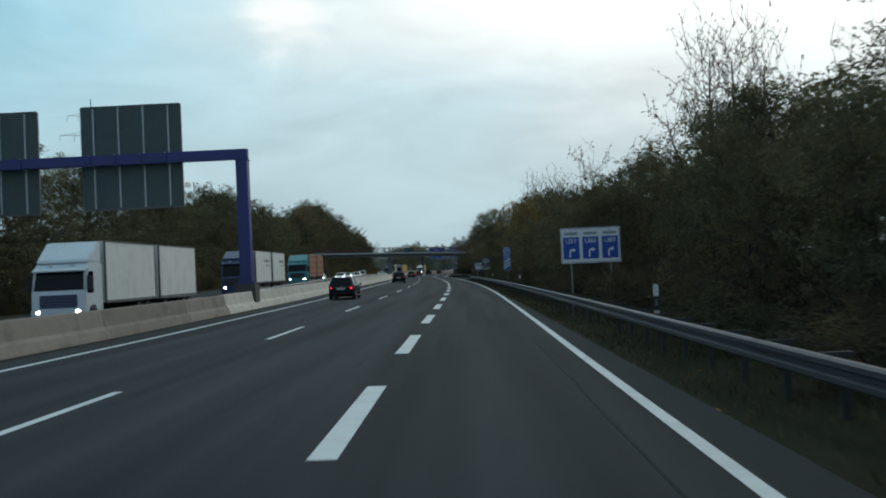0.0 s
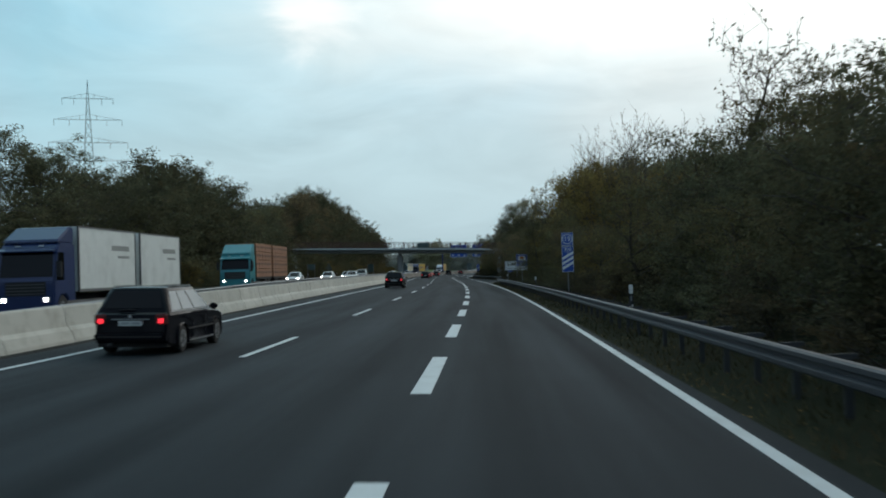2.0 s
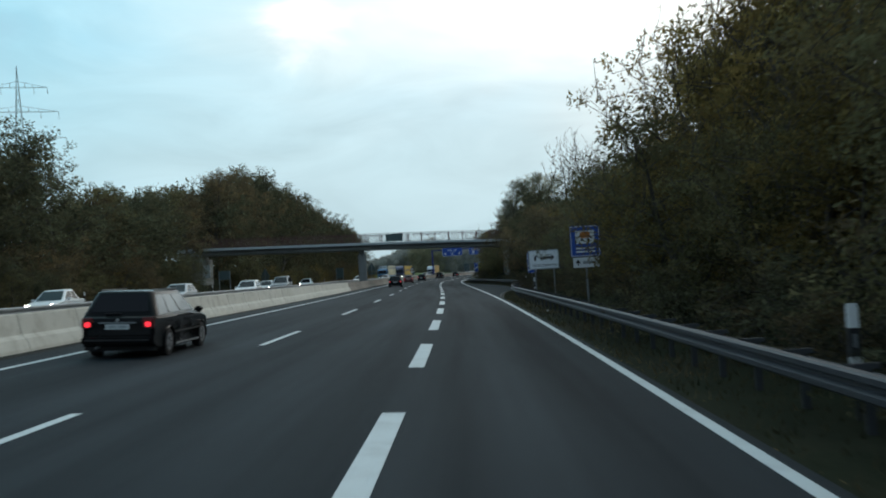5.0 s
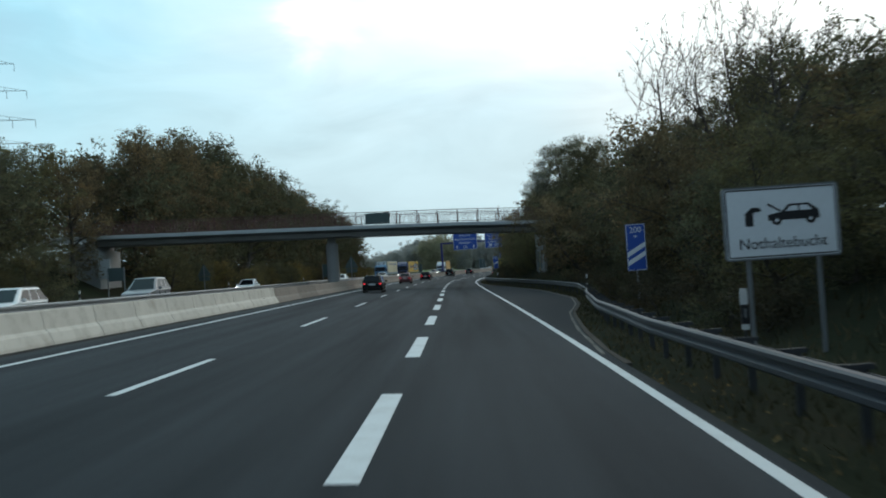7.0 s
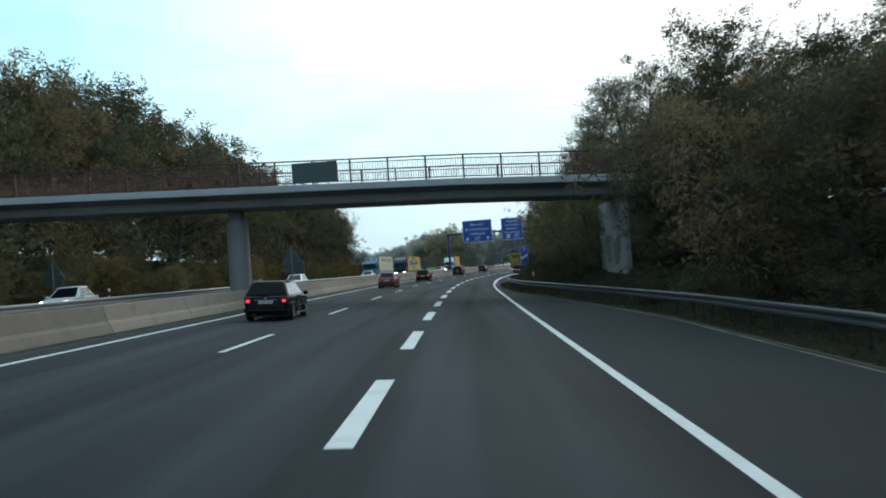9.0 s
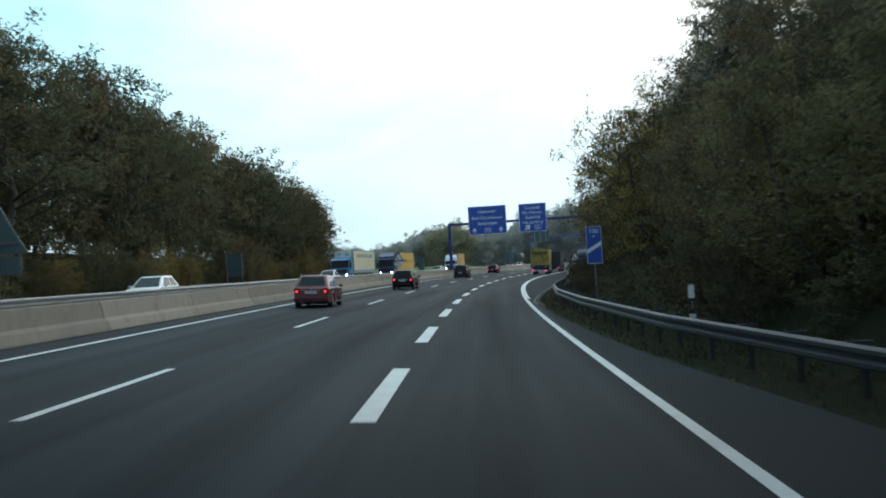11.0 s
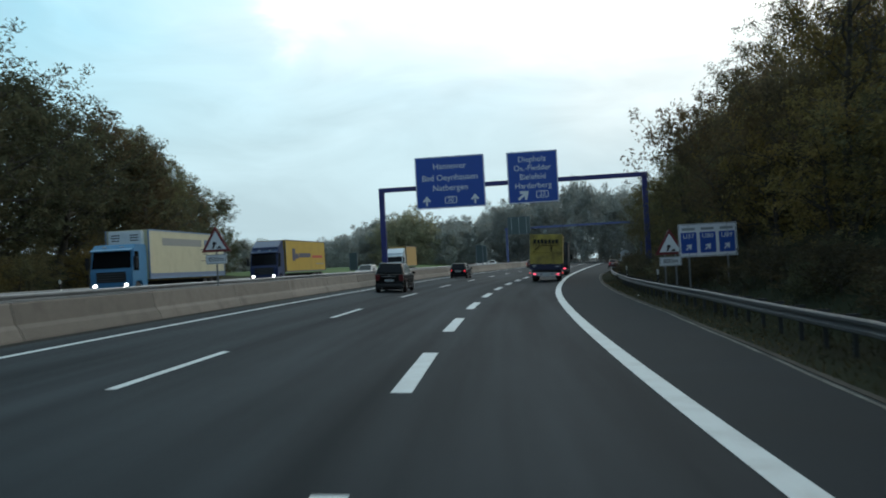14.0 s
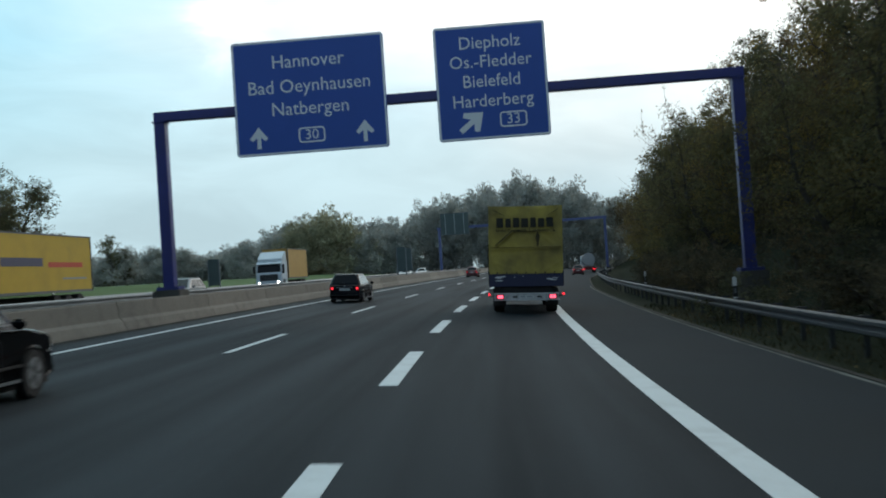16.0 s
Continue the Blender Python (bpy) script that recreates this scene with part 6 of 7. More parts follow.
def patch(name, corners, mat, parent, lift=0.006, label="", thick=0.004):
    """A thin pane laid on a flat face, given its corners in order (outward side anticlockwise)."""
    c = [Vector(p) for p in corners]
    nrm = (c[1] - c[0]).cross(c[2] - c[0]).normalized()
    bm = bmesh.new()
    lo = [bm.verts.new(p + nrm * (lift - thick)) for p in c]
    hi = [bm.verts.new(p + nrm * lift) for p in c]
    bm.faces.new(hi)
    bm.faces.new(lo[::-1])
    n = len(c)
    for i in range(n):
        bm.faces.new((lo[i], lo[(i + 1) % n], hi[(i + 1) % n], hi[i]))
    return part(name, bm, mat, parent, label)


def between(a, b, k):
    return tuple(a[i] + (b[i] - a[i]) * k for i in range(3))


def quad_in(face, u0, u1, v0, v1):
    """A quad within a four-cornered face, by shares along its bottom (u) and up its sides (v)."""
    a, b, c, d = face

    def p(u, v):
        return between(between(a, b, u), between(d, c, u), v)
    return [p(u0, v0), p(u1, v0), p(u1, v1), p(u0, v1)]


def car(name, m, body, label, length=4.6, width=1.77, height=1.5, kind="estate", lamps="rear", tail_on=True, plate=True, roof_rails=True, glass=DARK_GLASS):
    """A passenger car, nose towards +y, standing on z = 0."""
    g = thing(name, m, label, "car")
    L, w, r = length / 2, width / 2, 0.315 if height < 1.6 else 0.37
    ax_f, ax_r = L - 0.86, -L + 0.90
    belt = 0.61 * height
    low = 0.20 if height < 1.6 else 0.27

    def arch(cy):
        return [(cy + (r + 0.055) * math.cos(a), r + (r + 0.055) * math.sin(a)) for a in [math.pi - math.pi * i / 12 for i in range(13)]]
    hood = belt - 0.10
    ret = [(-L + 0.12, low + 0.06), (ax_r - r - 0.055, low)] + arch(ax_r) + [(ax_r + r + 0.055, low), (ax_f - r - 0.055, low)] + arch(ax_f) + \
          [(ax_f + r + 0.055, low), (L - 0.10, low + 0.04), (L - 0.02, 0.34), (L, 0.48), (L - 0.03, 0.62), (L - 0.14, hood - 0.08), (L - 0.34, hood - 0.02), (L - 0.75, hood + 0.05), (L - 1.2, belt),
           (-L + 0.10, belt + 0.03), (-L + 0.03, belt - 0.02), (-L, 0.74), (-L + 0.015, 0.56), (-L - 0.02, 0.46), (-L, 0.32)]
    bm = bmesh.new()
    rings = []
    for share, k in ((-0.985, 0.80), (-1.0, 0.88), (-0.985, 0.945), (-0.94, 0.985), (-0.80, 1.0), (0.80, 1.0), (0.94, 0.985), (0.985, 0.945), (1.0, 0.88), (0.985, 0.80)):
        ring = []
        for y, z in ret:
            taper = max(0.0, (abs(y) - L * 0.60) / (L * 0.40))
            zz = 0.5 + (z - 0.5) * k if z > 0.5 else z
            ring.append(bm.verts.new((share * w * (1 - 0.12 * taper * taper), y * (1 - (1 - k) * 0.30), zz)))
        rings.append(ring)
    n = len(ret)
    for a, b in zip(rings, rings[1:]):
        for i in range(n):
            bm.faces.new((a[i], a[(i + 1) % n], b[(i + 1) % n], b[i]))
    bm.faces.new(rings[0])
    bm.faces.new(rings[-1][::-1])
    shell = part("body", bm, body, g, smooth=True)
    shell.data.set_sharp_from_angle(angle=radians(38))
    part("underbody", box(-w + 0.12, w - 0.12, -L + 0.15, L - 0.2, 0.17, 0.62), CHASSIS, g)
    # cabin: rounded corners, raked ends and a domed roof
    yb0, yb1 = -L + (0.06 if kind != "saloon" else 0.72), L - 1.12
    yt0, yt1 = -L + (0.46 if kind == "estate" else 0.5 if kind == "suv" else 0.66 if kind == "hatch" else 1.25), L - 2.05
    wb, wt = w * 0.95, w * 0.715
    z0, z1 = belt - 0.04, height - 0.045
    B = [(-wb, yb0, z0), (wb, yb0, z0), (wb, yb1, z0), (-wb, yb1, z0)]
    Tp = [(-wt, yt0, z1), (wt, yt0, z1), (wt, yt1, z1), (-wt, yt1, z1)]

    def outline(a, y0, y1, rad, z):
        pts = []
        for cx, cy, start in ((-a + rad, y0 + rad, 180), (a - rad, y0 + rad, 270), (a - rad, y1 - rad, 0), (-a + rad, y1 - rad, 90)):
            for i in range(6):
                t = radians(start + 18 * i)
                pts.append(bm.verts.new((cx + rad * math.cos(t), cy + rad * math.sin(t), z)))
        return pts
    bm = bmesh.new()
    rings = [outline(wb, yb0, yb1, 0.14, z0), outline(wt, yt0, yt1, 0.14, z1), outline(wt - 0.03, yt0 + 0.03, yt1 - 0.05, 0.15, z1 + 0.022),
             outline(wt - 0.16, yt0 + 0.2, yt1 - 0.28, 0.2, z1 + 0.043), outline(wt - 0.4, yt0 + 0.5, yt1 - 0.6, 0.1, z1 + 0.048)]
    for a, b in zip(rings, rings[1:]):
        for i in range(24):
            bm.faces.new((a[i], a[(i + 1) % 24], b[(i + 1) % 24], b[i]))
    bm.faces.new(rings[-1])
    top = part("cabin", bm, body, g, "roof and pillars", smooth=True)
    top.data.set_sharp_from_angle(angle=radians(50))
    rear, right, front, left = [B[0], B[1], Tp[1], Tp[0]], [B[1], B[2], Tp[2], Tp[1]], [B[2], B[3], Tp[3], Tp[2]], [B[3], B[0], Tp[0], Tp[3]]
    patch("rear_window", quad_in(rear, 0.10, 0.90, 0.27, 0.93), glass, g, label="dark tailgate window")
    patch("windscreen", quad_in(front, 0.08, 0.92, 0.10, 0.95), glass, g)
    for sgn, face in ((1, right), (-1, left)):
        cuts = ((0.055, 0.27), (0.295, 0.555), (0.585, 0.90)) if kind in ("estate", "suv") else ((0.11, 0.46), (0.50, 0.90))
        for u0, u1 in cuts:
            if sgn < 0:
                u0, u1 = 1 - u1, 1 - u0
            patch("side_window", quad_in(face, u0, u1, 0.17, 0.90), PALE_GLASS if lamps == "rear" else DARK_GLASS, g)
        patch("window_surround", quad_in(face, 0.04 if sgn > 0 else 0.08, 0.92 if sgn > 0 else 0.96, 0.115, 0.15), STEEL, g, 0.008)
        x = sgn * (w - 0.02)
        part("mirror", box(min(x, x + sgn * 0.20), max(x, x + sgn * 0.20), yb1 - 0.50, yb1 - 0.38, belt - 0.01, belt + 0.14, 0.04, 3), body, g)
        wheel(g, sgn * (w - 0.125), ax_f, r, 0.21, side=sgn)
        wheel(g, sgn * (w - 0.125), ax_r, r, 0.21, side=sgn)
        lo, hi = sorted((sgn * (w - 0.022), sgn * (w + 0.006)))
        part("sill_trim", box(lo, hi, ax_r + r + 0.12, ax_f - r - 0.12, low + 0.02, low + 0.06), STEEL, g)
        part("door_strip", box(lo, hi, ax_r + r + 0.06, ax_f - r - 0.06, 0.50, 0.535), BLACK_TRIM, g)
        for y in (0.22, -0.80):
            part("door_handle", box(lo, hi, y - 0.09, y + 0.09, belt - 0.17, belt - 0.14, 0.006), body, g)
            part("door_gap", box(lo, hi - 0.005 if sgn > 0 else hi, y + 0.16, y + 0.168, low + 0.1, belt - 0.14), BLACK_TRIM, g)
        # tail and head lamps
        a, b = sorted((sgn * (w * 0.60), sgn * (w * 0.885)))
        zt0, zt1 = (0.66, belt + 0.0) if kind != "saloon" else (0.66, 0.82)
        t = part("tail_lamp", box(a, b, -L - 0.014, -L + 0.16, zt0, zt1, 0.025, 3), TAIL_DARK, g, "red tail lamp")
        if tail_on:
            part("lit_bulb", box(a + 0.075, b - 0.06, -L - 0.022, -L - 0.012, zt0 + 0.04, zt1 - 0.10, 0.012), TAIL_LIT, t, "lit red lamp")
        h = part("headlamp", box(a, b, L - 0.36, L - 0.06, 0.60, 0.76, 0.03, 3), LAMP_GLASS, g)
        if lamps == "front":
            part("lit_bulb", box(a + 0.03, b - 0.03, L - 0.07, L - 0.035, 0.615, 0.745, 0.01), HEAD_LIT, h, "lit white lamp")
        if roof_rails:
            xr = sgn * (wt - 0.05)
            part("roof_rail", box(xr - 0.018, xr + 0.018, yt0 + 0.2, yt1 - 0.15, z1 + 0.03, z1 + 0.075, 0.012), STEEL, g)
    part("rear_bumper", box(-w * 0.885, w * 0.885, -L - 0.07, -L + 0.14, 0.28, 0.52, 0.06, 3), body if kind != "suv" else BLACK_TRIM, g)
    part("bumper_strip", box(-w * 0.78, w * 0.78, -L - 0.078, -L - 0.066, 0.395, 0.43), BLACK_TRIM, g)
    part("front_bumper", box(-w * 0.87, w * 0.87, L - 0.20, L + 0.05, 0.24, 0.48, 0.06, 3), body, g)
    part("grille", box(-w * 0.40, w * 0.40, L - 0.09, L + 0.008, 0.53, 0.67, 0.012), BLACK_TRIM, g)
    part("lower_grille", box(-w * 0.5, w * 0.5, L + 0.03, L + 0.056, 0.29, 0.38, 0.01), BLACK_TRIM, g)
    part("wiper", box(-0.30, 0.05, yb0 + 0.045, yb0 + 0.075, z0 + 0.12, z0 + 0.135), BLACK_TRIM, g)
    part("tailgate_strip", box(-0.42, 0.42, -L - 0.02, -L - 0.004, belt - 0.13, belt - 0.10, 0.004), STEEL, g)
    part("exhaust_pipe", cylinder(0.03, -L - 0.09, -L + 0.1, "y", 12, centre=(-0.45, 0.25)), STEEL_DULL, g)
    if plate:
        p = part("number_plate", box(-0.26, 0.26, -L - 0.03, -L - 0.002, 0.645, 0.755), PLATE_WHITE, g, "white number plate with plain bars")
        part("plate_bar", box(-0.20, -0.02, -L - 0.034, -L - 0.03, 0.675, 0.725), SIGN_GREY, p)
        part("plate_bar", box(0.03, 0.21, -L - 0.034, -L - 0.03, 0.675, 0.725), SIGN_GREY, p)
    part("badge", cylinder(0.035, -L - 0.03, -L - 0.002, "y", 14, centre=(0, belt - 0.055)), ALLOY, g)
    return g


def on_road(s, d, turn=0.0):
    return place(s, d, road_z(s, d), turn, math.degrees(math.atan(crossfall(s))) * (1 if turn == 0 else -1))


def on_far(s, d):
    return place(s, d, far_z(s), 180)


BLACK_PAINT = paint("black_car_paint", (0.0028, 0.003, 0.0036), 0.2, 0.0, 0.02, 0.1)
NAVY_PAINT = paint("very_dark_blue_car_paint", (0.0028, 0.003, 0.006), 0.2, 0.0, 0.02, 0.1)
RED_PAINT = paint("dark_red_car_paint", (0.10, 0.008, 0.01))
SILVER_PAINT = paint("silver_car_paint", (0.42, 0.44, 0.45), 0.35)
WHITE_PAINT = paint("white_car_paint", (0.66, 0.68, 0.68), 0.35)
GREY_PAINT = paint("grey_car_paint", (0.19, 0.20, 0.21), 0.35)
car("estate_car", on_road(125.05, -6.63), BLACK_PAINT, "black estate car with lit tail lamps in the fast lane", 4.57, 1.79, 1.48)
car("estate_car", on_road(57.0, -6.75), NAVY_PAINT, "dark estate car with silver roof rails and lit tail lamps", 4.57, 1.79, 1.48)
car("estate_car", on_road(409.3, -6.45), NAVY_PAINT, "dark blue-black estate car with white plate in the fast lane", 4.51, 1.75, 1.49)
car("suv", on_road(369.6, -5.95), BLACK_PAINT, "black off-road car with chrome sills beside the barrier", 4.6, 1.86, 1.72, kind="suv", tail_on=False)
car("hatchback_car", on_road(497, -6.3), RED_PAINT, "dark red hatchback with lit tail lamps far ahead", 4.1, 1.72, 1.46, kind="hatch", roof_rails=False)
car("hatchback_car", on_road(286.5, -6.3), RED_PAINT, "dark red small car with lit tail lamps in the fast lane", 4.2, 1.73, 1.46, kind="hatch", roof_rails=False)
car("estate_car", on_road(317.9, -5.55), NAVY_PAINT, "dark blue-black estate car with roof rails passing the barrier", 4.51, 1.75, 1.49)
car("estate_car", on_road(232.1, -5.9), BLACK_PAINT, "black estate car with bright door strips beside the barrier", 4.6, 1.78, 1.46, tail_on=True)
car("hatchback_car", on_road(505, 8.7), RED_PAINT, "bright red small car in the exit lane", 4.0, 1.7, 1.46, kind="hatch", roof_rails=False)
for s, d, mat, kind, label in ((154, -20.6, WHITE_PAINT, "saloon", "white saloon car on the oncoming lanes"), (171, -18.6, SILVER_PAINT, "hatch", "silver hatchback on the oncoming lanes"),
                               (186, -16.6, WHITE_PAINT, "estate", "white estate car with lit headlamps on the oncoming lanes"), (203, -16.4, GREY_PAINT, "suv", "grey van-like car on the oncoming lanes"),
                               (216, -20.2, SILVER_PAINT, "saloon", "silver saloon on the oncoming lanes"), (246, -19.6, WHITE_PAINT, "saloon", "white saloon with lit headlamps under the bridge"),
                               (292, -16.2, WHITE_PAINT, "hatch", "small white hatchback with lit headlamps on the oncoming lanes"), (338, -16.0, SILVER_PAINT, "saloon", "silver saloon on the oncoming lanes"),
                               (412, -16.8, GREY_PAINT, "estate", "grey estate car with lit headlamps on the oncoming lanes"), (505, -17.0, WHITE_PAINT, "hatch", "white small car on the distant oncoming lanes"),
                               (524, -17.2, WHITE_PAINT, "saloon", "white saloon on the distant oncoming lanes")):
    car("oncoming_car", on_far(s, d), mat, label, 4.3, 1.75, 1.75 if kind == "suv" else 1.47, kind=kind, lamps="front", tail_on=False, plate=False, roof_rails=kind == "estate", glass=DARK_GLASS)


# ---- lorries ----
def cab(g, mat, y_back, height=3.0, deflector=None, accent=None, trim=None):
    """A cab-over tractor with its back at y_back; the nose is towards +y."""
    w, d = 1.22, 2.1
    y0, y1 = y_back, y_back + d
    side = [(y0, 0.62), (y0, height - 0.05), (y0 + 0.15, height), (y1 - 0.62, height), (y1 - 0.30, height - 0.28), (y1 - 0.06, 1.75), (y1, 1.55), (y1 + 0.03, 0.55), (y1 - 0.1, 0.38), (y1 - 0.35, 0.38), (y1 - 0.36, 0.75),
            (y1 - 0.62, 1.03), (y1 - 1.12, 1.03), (y1 - 1.36, 0.75), (y1 - 1.37, 0.62)]
    part("cab", prism(side, "x", -w, w, 0.05), mat, g, "painted lorry cab")
    # windscreen on the raked front
    a, b = Vector((0, y1 - 0.055, 1.78)), Vector((0, y1 - 0.285, height - 0.34))
    patch("windscreen", [(w - 0.1, a.y, a.z), (-w + 0.1, a.y, a.z), (-w + 0.16, b.y, b.z), (w - 0.16, b.y, b.z)], DARK_GLASS, g, 0.012)
    part("sun_visor", prism([(y1 - 0.30, height - 0.34), (y1 - 0.02, height - 0.40), (y1 - 0.0, height - 0.34), (y1 - 0.28, height - 0.24)], "x", -w + 0.05, w - 0.05), accent or mat, g)
    part("grille", box(-0.85, 0.85, y1 - 0.02, y1 + 0.035, 0.98, 1.58, 0.02), trim or BLACK_TRIM, g)
    for z in (1.08, 1.21, 1.34, 1.47):
        part("grille_slat", box(-0.8, 0.8, y1 + 0.03, y1 + 0.048, z - 0.015, z + 0.015), STEEL_DULL, g)
    part("bumper", box(-w, w, y1 - 0.25, y1 + 0.10, 0.34, 0.97, 0.05), accent or mat, g)
    for sgn in (-1, 1):
        a, b = sorted((sgn * 0.70, sgn * 1.08))
        h = part("headlamp", box(a, b, y1 + 0.05, y1 + 0.115, 0.74, 0.94, 0.02), LAMP_GLASS, g)
        part("lit_bulb", box(a + 0.11, b - 0.11, y1 + 0.11, y1 + 0.125, 0.77, 0.91, 0.005), HEAD_LIT, h, "lit white lamp")
        x = sgn * w
        face = [(x, y1 - 0.95, 1.62), (x, y1 - 0.18, 1.62), (x, y1 - 0.40, height - 0.42), (x, y1 - 0.95, height - 0.42)]
        patch("side_window", face if sgn > 0 else face[::-1], DARK_GLASS, g, 0.008)
        lo, hi = sorted((x + sgn * 0.06, x + sgn * 0.27))
        part("mirror", box(lo, hi, y1 - 0.16, y1 - 0.02, 1.75, 2.4, 0.03), BLACK_TRIM, g)
        part("mirror_arm", box(min(x, lo), max(x, hi), y1 - 0.12, y1 - 0.08, 2.32, 2.36), BLACK_TRIM, g)
        part("step", box(min(x - sgn * 0.2, x), max(x - sgn * 0.2, x), y1 - 1.35, y1 - 1.12, 0.4, 0.6), CHASSIS, g)
        wheel(g, sgn * 1.02, y1 - 0.87, 0.5, 0.3, STEEL, sgn, 0.5)
    for x in (-0.5, 0.5):
        part("roof_lamp", box(x - 0.12, x + 0.12, y1 - 0.46, y1 - 0.40, height - 0.16, height - 0.10, 0.01), LAMP_GLASS, g)
    if deflector:
        part("roof_deflector", prism([(y0 + 0.05, height - 0.02), (y0 + 0.05, deflector), (y0 + 0.4, deflector), (y1 - 0.55, height + 0.12), (y1 - 0.5, height - 0.02)], "x", -w + 0.04, w - 0.04, 0.05), accent or mat, g)
    return y1


def load_box(g, y0, y1, z0, z1, mat, trim=STEEL_DULL, w=1.275, name="box_body", label=""):
    b = part(name, box(-w, w, y0, y1, z0, z1, 0.02), mat, g, label)
    for x in (-w, w):
        for y in (y0, y1):
            part("corner_post", box(x - 0.03 if x < 0 else x - 0.05, x + 0.05 if x < 0 else x + 0.03, y - 0.03 if y == y0 else y - 0.05, y + 0.05 if y == y0 else y + 0.03, z0 - 0.01, z1 + 0.01), trim, b)
        part("top_rail", box(x - 0.02, x + 0.02, y0 + 0.06, y1 - 0.06, z1 - 0.06, z1 + 0.015), trim, b)
        part("bottom_rail", box(x - 0.02, x + 0.02, y0 + 0.06, y1 - 0.06, z0 - 0.02, z0 + 0.1), trim, b)
    return b


def under(g, y0, y1, axles, w=1.1):
    part("chassis_frame", box(-0.45, 0.45, y0, y1, 0.62, 0.98), CHASSIS, g)
    for y in axles:
        for sgn in (-1, 1):
            wheel(g, sgn * 1.02, y, 0.5, 0.42, STEEL, sgn, 0.5)
    for sgn in (-1, 1):
        lo, hi = sorted((sgn * 1.2, sgn * 1.23))
        part("side_guard", box(lo, hi, y0 + 0.4, y1 - 0.3, 0.55, 0.75), STEEL_DULL, g)


def sides(g, mat, rects, x=1.275):
    """Plain printed shapes on both long sides: (y0, y1, z0, z1)."""
    for y0, y1, z0, z1 in rects:
        for sgn in (-1, 1):
            lo, hi = sorted((sgn * x, sgn * (x + 0.006)))
            part("printed_bar", box(lo, hi, y0, y1, z0, z1), mat, g)


WHITE_BOX = paint("white_box_body", (0.60, 0.62, 0.60), 0.5, 0.35, 0)
CREAM_BOX = paint("cream_box_body", (0.48, 0.45, 0.30), 0.5, 0.3, 0)
YELLOW_BOX = paint("yellow_tarpaulin", (0.42, 0.27, 0.012), 0.6, 0.3, 0)
ORANGE_BOX = paint("orange_box_body", (0.40, 0.24, 0.06), 0.6, 0.3, 0)
BROWN_BOX = paint("brown_crate", (0.27, 0.125, 0.065), 0.75, 0.4, 0)
BROWN_SLOT = material("dark_slot", (0.05, 0.022, 0.016), 0.8)
WHITE_CAB = paint("white_cab", (0.55, 0.60, 0.64), 0.35)
BLUE_CAB = paint("dark_blue_cab", (0.012, 0.028, 0.10), 0.3)
TEAL_CAB = paint("teal_cab", (0.03, 0.22, 0.25), 0.35)
SKY_CAB = paint("light_blue_cab", (0.06, 0.20, 0.36), 0.35)
PRINT_GREY = material("print_grey", (0.22, 0.23, 0.22), 0.6)
PRINT_BLUE = material("print_blue_grey", (0.12, 0.17, 0.26), 0.6)
PRINT_NAVY = material("print_navy", (0.05, 0.05, 0.09), 0.6)
PRINT_RED = material("print_red", (0.42, 0.05, 0.02), 0.6)
BLUE_RAIL = paint("blue_rail", (0.14, 0.22, 0.34), 0.5)


def lorry(s_front, d, label, cab_mat, box_mat, boxes, **how):
    """Oncoming lorry with its nose at s_front; boxes are lengths behind the cab."""
    g = thing("lorry", on_far(s_front, d), label, "lorry")
    y1 = cab(g, cab_mat, -2.2, how.get("cab_h", 3.0), how.get("deflector"), how.get("accent"), how.get("trim"))
    y = -2.45
    top, low = how.get("top", 3.95), how.get("low", 1.12)
    for i, length in enumerate(boxes):
        if how.get("crates"):
            crate_body(g, y - length, y, low, top)
        else:
            load_box(g, y - length, y, low, top, box_mat, how.get("rail", STEEL_DULL))
        under(g, y - length + 0.1, y + (1.5 if i == 0 else 0.6), [y - length + 1.2, y - length + 2.5] if length < 9 else [y - length + 1.4, y - length + 2.7, y - length + 4.0])
        if length < 9 and i > 0:
            wheel(g, 1.02, y - 1.2, 0.5, 0.42, STEEL, 1, 0.5)
            wheel(g, -1.02, y - 1.2, 0.5, 0.42, STEEL, -1, 0.5)
        for mat, rects in how.get("prints", ()):
            sides(g, mat, [(y - b * length, y - a * length, z0, z1) for a, b, z0, z1 in rects])
        y -= length + 0.75
    return g


def crate_body(g, y0, y1, z0, z1):
    """Stacked slatted transport crates, three layers of boxes with dark slots."""
    n = max(3, int((y1 - y0) / 1.15))
    st = (y1 - y0) / n
    hz = (z1 - z0) / 4
    part("load_bed", box(-1.25, 1.25, y0, y1, z0 - 0.16, z0 - 0.005, 0.02), CHASSIS, g)
    for i in range(n):
        for j in range(4):
            a, b = y0 + i * st + 0.025, y0 + (i + 1) * st - 0.025
            c = part("crate", box(-1.26, 1.26, a, b, z0 + j * hz + 0.012, z0 + (j + 1) * hz - 0.012, 0.02), BROWN_BOX, g)
            for sgn in (-1, 1):
                lo, hi = sorted((sgn * 1.26, sgn * 1.266))
                for u in (0.18, 0.56):
                    part("slot", box(lo, hi, a + u * st, a + (u + 0.24) * st, z0 + (j + 0.42) * hz, z0 + (j + 0.68) * hz), BROWN_SLOT, c)


